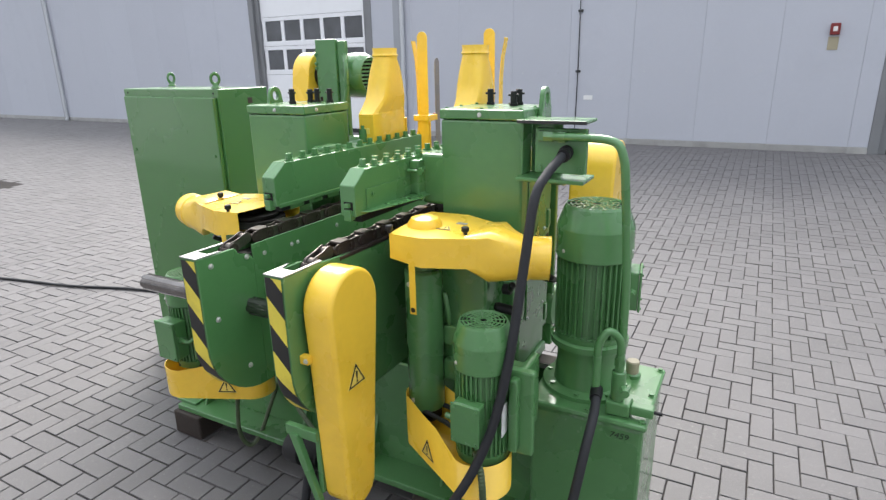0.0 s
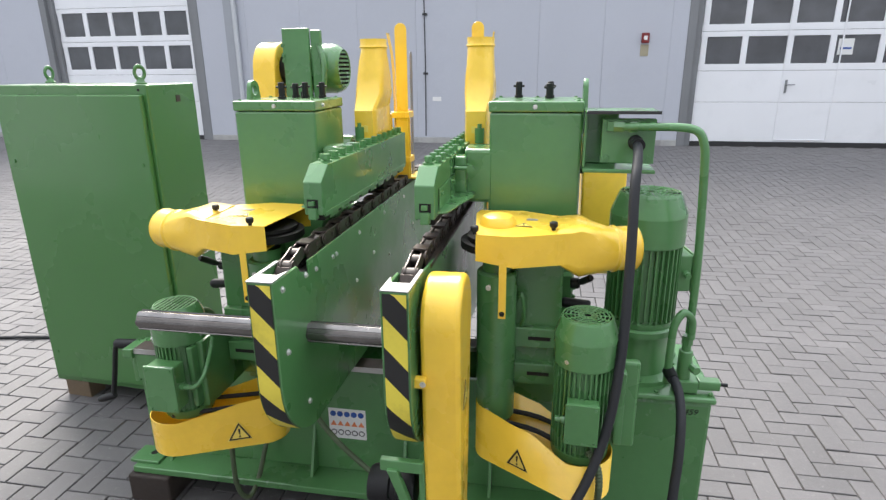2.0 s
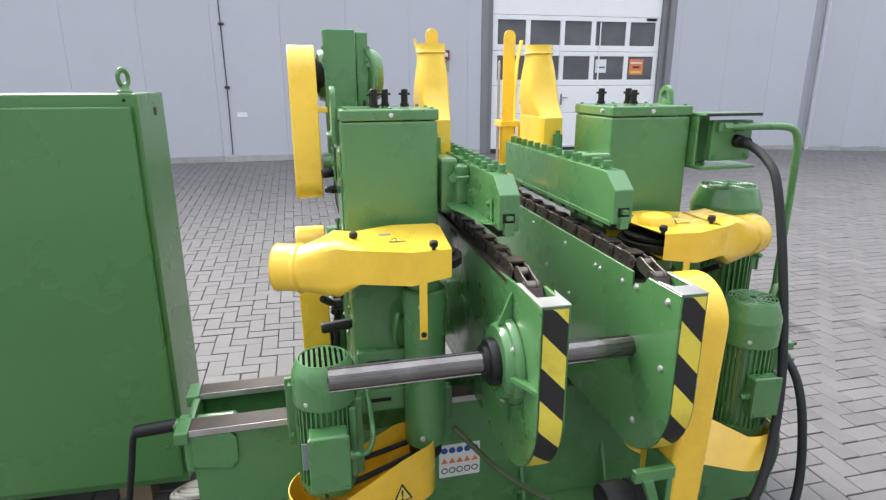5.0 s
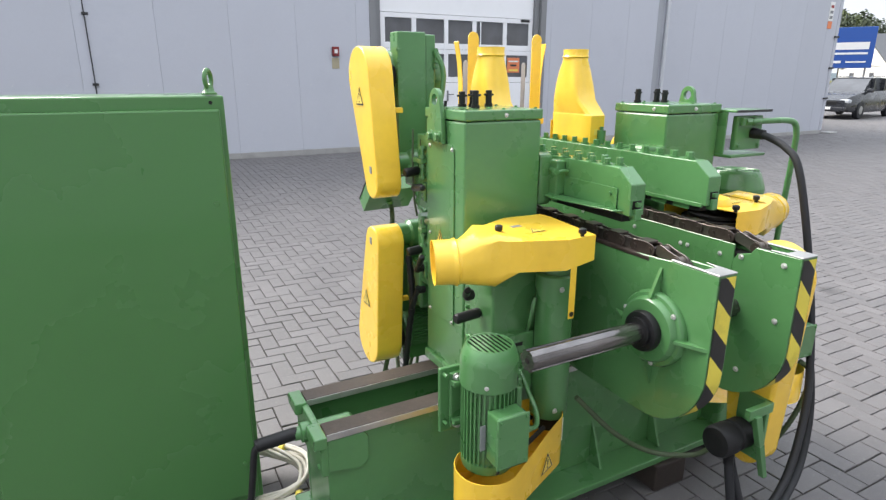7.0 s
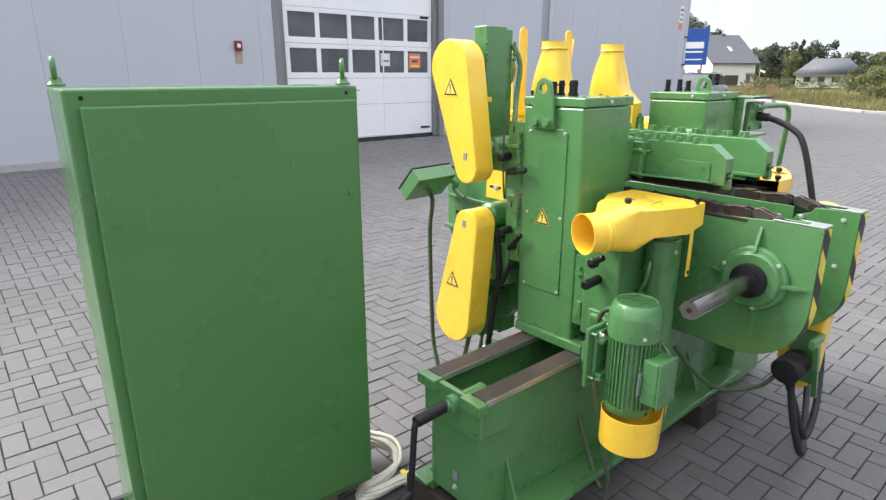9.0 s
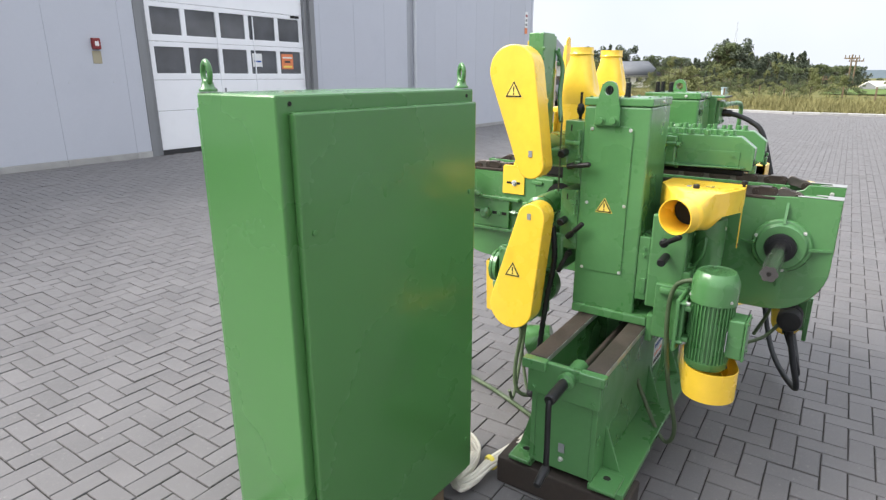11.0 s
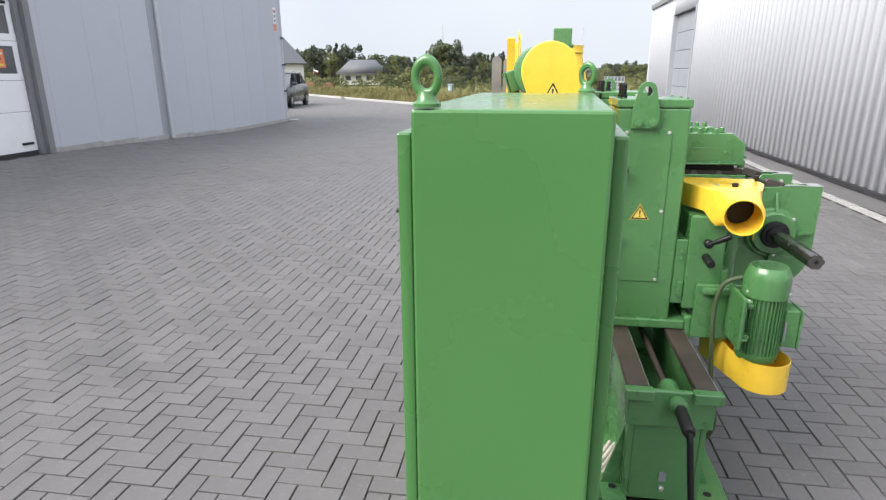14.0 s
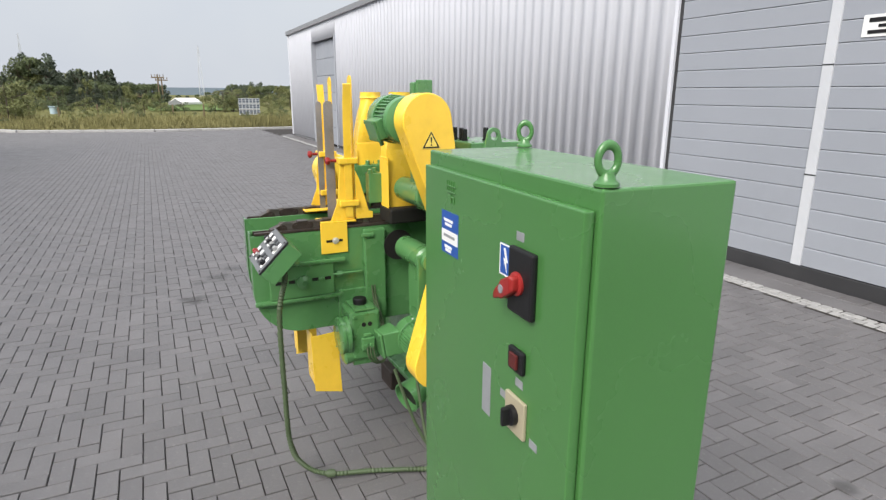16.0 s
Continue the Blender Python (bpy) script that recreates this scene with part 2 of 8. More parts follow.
LAMPG = mat("headlamp_glass", (0.5, 0.52, 0.55), 0.1, var=0.05, bump=0.0)
BARK = mat("bark", (0.085, 0.066, 0.048), 0.9, var=0.3, scale=10, bump=0.3)
# leaf greens are paler than foliage, the distance haze being put into them
LEAF = mat("leaves_green", (0.105, 0.128, 0.060), 0.7, var=0.25, scale=0.6, fine=6, bump=0.0, rand=0.22, spec=0.25)
LEAFD = mat("leaves_dark", (0.084, 0.103, 0.070), 0.75, var=0.25, scale=0.6, fine=6, bump=0.0, rand=0.22, spec=0.25)
LEAFY = mat("leaves_pale", (0.165, 0.178, 0.072), 0.7, var=0.25, scale=0.6, fine=6, bump=0.0, rand=0.25, spec=0.25)
# distance haze is mixed into this blue-grey base colour
HILL = mat("hazed_hill_woods", (0.10, 0.125, 0.14), 0.95, var=0.15, scale=0.02, fine=0.3, bump=0.0, spec=0.1)
FIELD = mat("far_green_field", (0.10, 0.15, 0.045), 0.95, var=0.2, scale=0.05, fine=1, bump=0.0, spec=0.1)


# ---- mesh helpers ----
WORLD = {}


def merge(*bms):
    out = bmesh.new()
    for b in bms:
        me = bpy.data.meshes.new("tmp")
        b.to_mesh(me)
        b.free()
        out.from_mesh(me)
        bpy.data.meshes.remove(me)
    return out


def moved(bm, m):
    bm.transform(m)
    return bm


def mir(bm):
    bm.transform(Matrix.Diagonal((-1, 1, 1, 1)))
    bmesh.ops.reverse_faces(bm, faces=bm.faces)
    return bm


def bevel(bm, b, seg=2, ang=40):
    if b:
        es = [e for e in bm.edges if len(e.link_faces) == 2 and e.calc_face_angle(0) > radians(ang)]
        bmesh.ops.bevel(bm, geom=es, offset=b, segments=seg, affect='EDGES', profile=0.5, clamp_overlap=True)
    return bm


def box(x0, x1, y0, y1, z0, z1, b=0.003, seg=2):
    bm = bmesh.new()
    bmesh.ops.create_cube(bm, size=1)
    bm.transform(Matrix.Translation(((x0 + x1) / 2, (y0 + y1) / 2, (z0 + z1) / 2)) @ Matrix.Diagonal((abs(x1 - x0), abs(y1 - y0), abs(z1 - z0), 1)))
    return bevel(bm, min(b, 0.45 * min(abs(x1 - x0), abs(y1 - y0), abs(z1 - z0))), seg)


def prism(pts, axis, a, c, b=0.0, seg=2):
    """A polygon drawn in the two other axes, drawn out along axis from a to c."""
    bm = bmesh.new()
    put = {"x": lambda p, h: (h, p[0], p[1]), "y": lambda p, h: (p[0], h, p[1]), "z": lambda p, h: (p[0], p[1], h)}[axis]
    lo = [bm.verts.new(put(p, a)) for p in pts]
    hi = [bm.verts.new(put(p, c)) for p in pts]
    bm.faces.new(lo)
    bm.faces.new(hi)
    for i in range(len(pts)):
        j = (i + 1) % len(pts)
        bm.faces.new((lo[i], lo[j], hi[j], hi[i]))
    bmesh.ops.recalc_face_normals(bm, faces=bm.faces)
    return bevel(bm, b, seg)


def rings(loops, cap0=True, cap1=True, closed=True):
    """A skin over loops of points, each with the same count."""
    bm = bmesh.new()
    vs = [[bm.verts.new(p) for p in l] for l in loops]
    n = len(loops[0])
    for a, c in zip(vs, vs[1:]):
        for i in range(n if closed else n - 1):
            j = (i + 1) % n
            bm.faces.new((a[i], a[j], c[j], c[i]))
    if cap0:
        bm.faces.new(vs[0][::-1])
    if cap1:
        bm.faces.new(vs[-1])
    bmesh.ops.recalc_face_normals(bm, faces=bm.faces)
    return bm


def frame_of(d):
    d = Vector(d).normalized()
    up = Vector((0, 0, 1)) if abs(d.z) < 0.9 else Vector((1, 0, 0))
    a = d.cross(up).normalized()
    return a, d.cross(a).normalized(), d


def circle(c, d, r, n=24, turn=0.0):
    a, b, _ = frame_of(d)
    return [Vector(c) + r * (math.cos(turn + 2 * math.pi * i / n) * a + math.sin(turn + 2 * math.pi * i / n) * b) for i in range(n)]


def lathe(p, d, prof, n=28, cap0=True, cap1=True):
    """Radii and heights turned round the axis through p along d."""
    d = Vector(d).normalized()
    return rings([circle(Vector(p) + d * h, d, max(r, 1e-4), n) for r, h in prof], cap0, cap1)


def cyl(p0, p1, r, n=20, b=0.0):
    d = Vector(p1) - Vector(p0)
    l = d.length
    prof = [(r, 0), (r, l)] if not b else [(r - b, 0), (r, b), (r, l - b), (r - b, l)]
    return lathe(p0, d, prof, n)


def spline(pts, steps=8):
    p = [Vector(q) for q in pts]
    p = [2 * p[0] - p[1]] + p + [2 * p[-1] - p[-2]]
    out = []
    for i in range(1, len(p) - 2):
        for k in range(steps):
            t = k / steps
            out.append(0.5 * ((2 * p[i]) + (p[i + 1] - p[i - 1]) * t + (2 * p[i - 1] - 5 * p[i] + 4 * p[i + 1] - p[i + 2]) * t * t + (3 * p[i] - p[i - 1] - 3 * p[i + 1] + p[i + 2]) * t ** 3))
    out.append(p[-2])
    return out


def tube(pts, r, n=10, steps=8, ripple=0.0):
    path = spline(pts, steps)
    a = None
    loops = []
    for i, q in enumerate(path):
        d = (path[min(i + 1, len(path) - 1)] - path[max(i - 1, 0)]).normalized()
        if a is None:
            a = frame_of(d)[0]
        a = (a - d * a.dot(d)).normalized()
        b = d.cross(a)
        rr = r * (1 + (ripple if i % 2 else -ripple))
        loops.append([q + rr * (math.cos(2 * math.pi * k / n) * a + math.sin(2 * math.pi * k / n) * b) for k in range(n)])
    return rings(loops)


def torus(c, d, R, r, n=28, m=10, squash=1.0):
    a, b, d = frame_of(d)
    bm = bmesh.new()
    vs = []
    for i in range(n):
        t = 2 * math.pi * i / n
        o = math.cos(t) * a + math.sin(t) * b * squash
        vs.append([bm.verts.new(Vector(c) + R * o + r * (math.cos(2 * math.pi * k / m) * o + math.sin(2 * math.pi * k / m) * d)) for k in range(m)])
    for i in range(n):
        for k in range(m):
            bm.faces.new((vs[i][k], vs[(i + 1) % n][k], vs[(i + 1) % n][(k + 1) % m], vs[i][(k + 1) % m]))
    bmesh.ops.recalc_face_normals(bm, faces=bm.faces)
    return bm


def finish(bm, name, material, ang=38):
    for f in bm.faces:
        f.smooth = True
    for e in bm.edges:
        if len(e.link_faces) != 2:
            e.smooth = False
            continue
        a, s0, s1 = e.calc_face_angle(0), *sorted(f.calc_area() for f in e.link_faces)
        if a > radians(ang) or (a > radians(9) and s1 > 6 * s0):
            e.smooth = False
    me = bpy.data.meshes.new(name)
    bm.to_mesh(me)
    bm.free()
    for m in material if isinstance(material, (list, tuple)) else (material,):
        me.materials.append(m)
    return me


def thing(name, label, category, at=(0, 0, 0), rz=0.0, group="", kind=""):
    ob = new(name)
    ob.empty_display_size = 0.1
    ob.matrix_basis = pose(*at, 0, 0, rz)
    WORLD[ob] = pose(*at, 0, 0, rz)
    return tagged(ob, label, category, group, kind)


def part(name, bm, material, parent, label="", kind=""):
    """bm, in world places, as ONE mesh object under a thing or under a part."""
    bm.transform(WORLD[parent].inverted())
    ob = new(name, finish(bm, name, material))
    ob.parent = parent
    WORLD[ob] = WORLD[parent].copy()
    return tagged(ob, label, "", "", kind)


def solid(name, bm, material, label, category, kind="", group="", at=None):
    """bm, in world places, as one top-level object of one mesh."""
    if at is not None:
        bm.transform(Matrix.Translation(at).inverted())
    ob = new(name, finish(bm, name, material))
    if at is not None:
        ob.location = at
    WORLD[ob] = Matrix.Translation(at) if at is not None else Matrix.Identity(4)
    return tagged(ob, label, category, group, kind)


HEX = {}


def bolt(parent, p, d, r=0.009, h=0.008, material=None, name="bolt", washer=True):
    """A hexagon bolt head with its washer; alike bolts share one mesh."""
    material = material or GREEN
    key = (material.name, washer)
    if key not in HEX:
        bms = [bevel(lathe((0, 0, 0.2 if washer else 0), (0, 0, 1), [(0.95, 0), (0.95, 0.8)], 6), 0.07, 1)]
        if washer:
            bms.append(lathe((0, 0, 0), (0, 0, 1), [(1.35, 0), (1.35, 0.2)], 16))
        HEX[key] = finish(merge(*bms), "bolt", material)
    ob = new(name, HEX[key])
    ob.parent = parent
    a, b, n = frame_of(d)
    m = Matrix((a, b, n)).transposed().to_4x4()
    ob.matrix_basis = WORLD[parent].inverted() @ Matrix.Translation(p) @ m @ Matrix.Diagonal((r, r, h, 1))
    return ob


# ---- the yard and the buildings ----
def smooth01(t):
    t = min(1.0, max(0.0, t))
    return t * t * (3 - 2 * t)


def hz(x, y):
    """The height of the yard, which rises gently to the grey hall."""
    return 0.27 * smooth01((y - 2.5) / 7.5) * (1 - smooth01((x - 6) / 9))


def sheet(xs, ys, f):
    bm = bmesh.new()
    vs = [[bm.verts.new((x, y, f(x, y))) for y in ys] for x in xs]
    for i in range(len(xs) - 1):
        for j in range(len(ys) - 1):
            bm.faces.new((vs[i][j], vs[i + 1][j], vs[i + 1][j + 1], vs[i][j + 1]))
    return bm


XS = [-600, -200, -60, -25, -15] + [-10 + 1.0 * i for i in range(31)] + [24, 30, 45, 50, 80, 200, 900]
YS = [-600, -200, -60, -20, -8, -3.6, 0] + [2 + 0.5 * i for i in range(18)] + [14, 20, 40, 90, 300, 900]
ground = solid("ground", sheet(XS, YS, lambda x, y: hz(x, y) - 0.008 - 0.008 * min(max(0.0, x - 50), 150)), JOINT, "dark sandy bed under the grey paved yard", "ground", "structure")

YW, XC, XW0 = 10.18, 17.93, -26.0     # the grey hall: face of its wall, its corner, its far end
Y2 = -3.4                             # face of the corrugated hall


def wall_seg(x0, x1, z0, z1):
    return box(x0, x1, YW + 0.06, YW + 0.30, z0, z1, 0)


GATES = [(-9.75, -6.68), (3.06, 6.70)]
TOPZ = 4.9
bms = []
cuts = [XW0] + [v for g in GATES for v in (g[0] - 0.25, g[1] + 0.25)] + [XC - 0.02]
for a, c in zip(cuts[0::2], cuts[1::2]):
    bms.append(wall_seg(a, c, -0.05, TOPZ))
for g in GATES:
    bms.append(wall_seg(g[0] - 0.25, g[1] + 0.25, 4.1, TOPZ))
bms.append(box(XC - 0.26, XC - 0.02, YW + 0.30, 26, -0.05, TOPZ, 0))
bms.append(box(XW0, XW0 + 0.24, YW + 0.30, 26, -0.05, TOPZ, 0))
bms.append(box(XW0, XC - 0.02, 26, 26.24, -0.05, TOPZ, 0))
wall_north = solid("wall_north", merge(*bms), TRIMGREY, "grey insulated wall of the long industrial hall", "wall", "structure")
solid("roof_north", box(XW0 - 0.1, XC + 0.1, YW - 0.05, 26.3, TOPZ, TOPZ + 0.2, 0.01), TRIMGREY, "flat roof edge of the grey industrial hall", "roof", "structure")
# cladding panels, about 1.14 m wide, with recessed seams
seams = [2.54 + 1.14 * i for i in range(-26, 16)]


def panel(x0, x1, z0, z1, y=YW):
    return part("panel", box(x0 + 0.0012, x1 - 0.0012, y, y + 0.055, z0, z1, 0.0022, 1), WALLGREY, wall_north)


def gate_at(x):
    return next((g for g in GATES if g[0] - 0.25 < x < g[1] + 0.25), None)


edges = sorted(set([XW0] + [s for s in seams if XW0 < s < XC and not gate_at(s)] + [v for g in GATES for v in (g[0] - 0.25, g[1] + 0.25)] + [XC]))
for a, c in zip(edges, edges[1:]):
    if c - a < 0.05:
        continue
    z0 = hz((a + c) / 2, YW) + 0.10
    if gate_at((a + c) / 2):
        panel(a, c, 4.1, TOPZ)
    else:
        panel(a, c, z0, TOPZ)
for i in range(14):
    y0 = YW + 0.06 + i * 1.14
    part("panel", box(XC - 0.02, XC + 0.035, y0 + 0.0012, min(y0 + 1.1388, 26.2), 0.10, TOPZ, 0.0022, 1), WALLGREY, wall_north)
# plinth strip and corner trim
bms = []
for a, c in zip(edges, edges[1:]):
    if not gate_at((a + c) / 2):
        z = hz((a + c) / 2, YW)
        bms.append(box(a, c, YW - 0.012, YW + 0.07, z - 0.06, z + 0.098, 0.006, 1))
solid("baseboard", merge(*bms), CONC, "pale concrete plinth strip along the hall wall", "plinth", "structure")
solid("corner_trim", prism([(XC - 0.09, YW - 0.012), (XC + 0.047, YW - 0.012), (XC + 0.047, YW + 0.12), (XC + 0.037, YW + 0.12), (XC + 0.037, YW - 0.002), (XC - 0.09, YW - 0.002)], "z", 0.1, TOPZ), WALLGREY, "folded grey metal trim on the hall corner", "trim", "structure")


def sectional_gate(name, x0, x1, wicket, label):
    """A white sectional gate with two rows of windows, set back in its opening."""
    zb, yf = hz((x0 + x1) / 2, YW) + 0.05, YW + 0.14
    g = thing(name, label, "gate", ((x0 + x1) / 2, yf, zb), kind="structure")
    W = x1 - x0
    rows = [zb + 0.02, zb + 0.72, 1.58, 2.24, 2.90, 3.50, 4.10]
    wx = [x0 + W * v for v in (0.02, 0.205, 0.405, 0.59, 0.80, 0.985)]
    if not wicket:
        wx = [x0 + W * (0.02 + 0.193 * i) for i in range(6)]
    for i, (z0, z1) in enumerate(zip(rows, rows[1:])):
        if i in (2, 3):                      # window sections: rails, posts, panes
            sec = part("window_section", merge(box(x0, x1, yf, yf + 0.045, z0 + 0.003, z0 + 0.115, 0.004), box(x0, x1, yf, yf + 0.045, z1 - 0.09, z1 - 0.003, 0.004)), GATEW, g)
            for k, x in enumerate(wx):
                w = 0.05
                part("mullion", box(max(x0, x - w), min(x1, x + w), yf + 0.001, yf + 0.044, z0 + 0.11, z1 - 0.085, 0.006), GATEW, sec)
            for a, c in zip(wx, wx[1:]):
                part("pane", box(a + 0.045, c - 0.045, yf + 0.022, yf + 0.028, z0 + 0.11, z1 - 0.085, 0), GLASSW, sec)
        else:
            part("gate_panel", box(x0, x1, yf, yf + 0.045, z0 + 0.003, z1 - 0.003, 0.006), GATEW, g)
    part("bottom_seal", box(x0, x1, yf + 0.004, yf + 0.04, zb - 0.06, zb + 0.02, 0.004), DARKTRIM, g, "black rubber bottom seal")
    if wicket:                               # the wicket door's seams and handle
        a, c = x0 + W * 0.395, x0 + W * 0.63
        part("wicket_frame", merge(*(box(x - 0.012, x + 0.012, yf - 0.012, yf + 0.006, zb + 0.06, 2.80, 0.003) for x in (a, c)), box(a, c, yf - 0.012, yf + 0.006, zb + 0.05, zb + 0.075, 0.003)), GATEW, g)
        part("door_handle", merge(box(a + 0.05, a + 0.085, yf - 0.02, yf, 1.20, 1.42, 0.004), cyl((a + 0.067, yf - 0.06, 1.34), (a + 0.067, yf - 0.01, 1.34), 0.009), cyl((a + 0.06, yf - 0.06, 1.34), (a + 0.19, yf - 0.06, 1.34), 0.009)), TRIMGREY, g, "grey lever handle")
        part("lifting_grip", box(x1 - 0.33, x1 - 0.08, yf - 0.02, yf + 0.005, zb + 0.14, zb + 0.18, 0.004), BLACK, g, "black pull grip")
        part("lifting_grip", box(x1 - 0.33, x1 - 0.10, yf - 0.02, yf + 0.005, 2.84, 2.89, 0.004), BLACK, g, "black pull grip")
        x = wx[4] + 0.09
        n = part("notice", box(wx[3] + 0.09, wx[3] + 0.33, yf + 0.012, yf + 0.016, 1.83, 2.09, 0), WHITE, g, "white paper notice behind the pane")
        part("line", box(wx[3] + 0.12, wx[3] + 0.30, yf + 0.008, yf + 0.0105, 1.92, 1.95, 0), BLUE, n)
        n = part("notice", box(x, x + 0.32, yf + 0.012, yf + 0.016, 1.79, 2.10, 0), ORANGE, g, "orange warning notice behind the pane")
        part("line", box(x + 0.03, x + 0.29, yf + 0.008, yf + 0.0105, 2.01, 2.04, 0), WHITE, n)
        part("line", box(x + 0.08, x + 0.24, yf + 0.008, yf + 0.0105, 1.92, 1.96, 0), DARKTRIM, n)
        part("line", box(x + 0.04, x + 0.28, yf + 0.008, yf + 0.0105, 1.82, 1.86, 0), SIGNYEL, n)
    # reveal: posts and lintel of the opening
    part("jamb", merge(box(x0 - 0.25, x0 - 0.11, YW - 0.01, YW + 0.14, zb - 0.06, 4.1, 0.006), box(x0 - 0.11, x0, YW + 0.07, YW + 0.20, zb - 0.06, 4.1, 0.006)), TRIMGREY, g)
    part("jamb", merge(box(x1 + 0.11, x1 + 0.25, YW - 0.01, YW + 0.14, zb - 0.06, 4.1, 0.006), box(x1, x1 + 0.11, YW + 0.07, YW + 0.20, zb - 0.06, 4.1, 0.006)), TRIMGREY, g)
    part("lintel", box(x0 - 0.25, x1 + 0.25, YW - 0.01, YW + 0.2, 4.1, 4.25, 0.006), TRIMGREY, g)
    return g


sectional_gate("door_1", *GATES[0], False, "white sectional gate with two rows of small windows")
sectional_gate("door_2", *GATES[1], True, "white sectional gate with wicket door and taped notices")
# dark sheets that paint the unlit halls behind the gates
solid("gate_backing", merge(*(box(g[0] - 0.3, g[1] + 0.3, YW + 0.9, YW + 0.95, 0, 4.4, 0) for g in GATES)), DARKTRIM, "dark sheet painting the unlit hall behind the gates", "wall", "structure")


def downpipe(x, r=0.045):
    z = hz(x, YW)
    t = thing("downpipe", "light grey round downpipe on the hall wall", "pipe", (x, YW - 0.07, z), group="downpipes of the hall")
    part("pipe", merge(cyl((x, YW - 0.07, z + 0.04), (x, YW - 0.07, TOPZ), r, 16), tube([(x, YW - 0.07, z + 0.10), (x, YW - 0.075, z + 0.05), (x, YW - 0.13, z + 0.015)], r * 1.05, 14, 4)), PIPEG, t)
    for h in (0.5, 2.2, 4.0):
        part("clip", merge(cyl((x, YW - 0.07, z + h), (x, YW - 0.07, z + h + 0.03), r + 0.006, 16), box(x - 0.01, x + 0.01, YW - 0.06, YW + 0.0, z + h, z + h + 0.03, 0.002)), PIPEG, t)
    return t


for x in (-18.2, -5.62, 10.6):
    downpipe(x)
    # the recess shade by the pipe is painted as a darker grey strip
    solid("trim", box(x - 0.26, x - 0.075, YW - 0.006, YW + 0.01, hz(x, YW) + 0.10, TOPZ, 0.002, 1), FLASHSHADE, "flat darker strip painting the shaded recess beside the downpipe", "trim", "structure")
# shaded recess painted beside the downpipe, and a loose earthing cable on the cladding
solid("dark_cable", tube([(-1.86, YW - 0.012, 4.88), (-1.86, YW - 0.012, 3.2), (-1.85, YW - 0.012, 1.6), (-1.86, YW - 0.012, 0.4)], 0.009, 6, 4), DARKTRIM, "dark lightning cable running down the cladding", "cable")
for z in (2.6, 1.55):
    solid("cable_clip", box(-1.89, -1.80, YW - 0.03, YW, z, z + 0.04, 0.004), DARKTRIM, "small dark clip holding the lightning cable", "clip", group="cable clips")
solid("earthing_tag", box(-1.72, -1.55, YW - 0.008, YW, 1.06, 1.14, 0.002), WHITE, "small white tag on the grey cladding", "label")
# red call point with a pale yellow notice
t = thing("alarm_call_point", "red call point with pale notice on the hall wall", "alarm", (2.11, YW, 2.0))
part("housing", box(2.045, 2.175, YW - 0.06, YW, 2.06, 2.23, 0.012), DARKRED, t)
part("window", box(2.08, 2.14, YW - 0.066, YW - 0.058, 2.11, 2.18, 0.003), WHITE, t, "white window")
part("notice", box(2.04, 2.18, YW - 0.008, YW, 1.84, 2.035, 0.002), BEIGE, t, "pale yellow notice")
# small rivets along the cladding
for s in seams:
    for dx in (-0.35, 0.0, 0.35):
        x = s + 0.57 + dx
        if dx != 0 and -14 < x < XC - 0.2 and not gate_at(x):
            solid("cladding_screw", lathe((x, YW, 1.55), (0, -1, 0), [(0.011, 0), (0.008, 0.006)], 8), PIPEG, "small screw head in the grey cladding", "screw", group="cladding screws")
# clips of the earthing strip on the hall corner, and a pale stone at its foot
for z in (1.05, 1.95, 2.85):
    solid("cable_clip", box(XC - 0.16, XC + 0.07, YW - 0.05, YW - 0.013, z, z + 0.05, 0.006), DARKTRIM, "dark clip of the earthing strip on the corner", "clip", group="cable clips")
solid("corner_stone", box(XC - 0.05, XC + 0.35, YW - 0.35, YW - 0.05, -0.01, 0.055, 0.02), CONC, "pale concrete stone at the foot of the corner", "stone")
# hazard sign by the hall corner
t = thing("wall_sign", "small white sign with orange part near the corner", "sign", (17.45, YW, 2.9))
part("plate", box(17.34, 17.56, YW - 0.012, YW, 3.32, 3.84, 0.002), WHITE, t)
part("plate", box(17.35, 17.55, YW - 0.012, YW, 3.10, 3.30, 0.002), ORANGE, t, "orange lower plate")
for k in range(3):
    part("mark", box(17.38, 17.52, YW - 0.016, YW - 0.0125, 3.37 + 0.15 * k, 3.45 + 0.15 * k, 0), RED if k == 2 else TRIMGREY, t)

# ---- the corrugated hall ----
X2A, X2B, X2F0, X2F1, X2E, TOP2 = -12.0, 2.44, 16.6, 19.5, 23.4, 4.1


def corrugated(x0, x1, z0, z1):
    pts, x = [], x0
    while x < x1:
        for dx, dy in ((0, 0), (0.085, 0), (0.113, 0.030), (0.213, 0.030)):
            if x + dx <= x1:
                pts.append((x + dx, Y2 - 0.030 + dy))
        x += 0.245
    bm = bmesh.new()
    lo = [bm.verts.new((p[0], p[1], z0)) for p in pts]
    hi = [bm.verts.new((p[0], p[1], z1)) for p in pts]
    lo2 = [bm.verts.new((p[0], p[1] - 0.004, z0)) for p in pts]
    for i in range(len(pts) - 1):
        bm.faces.new((lo[i], lo[i + 1], hi[i + 1], hi[i]))
        bm.faces.new((lo2[i], lo2[i + 1], lo[i + 1], lo[i]))
    return bm


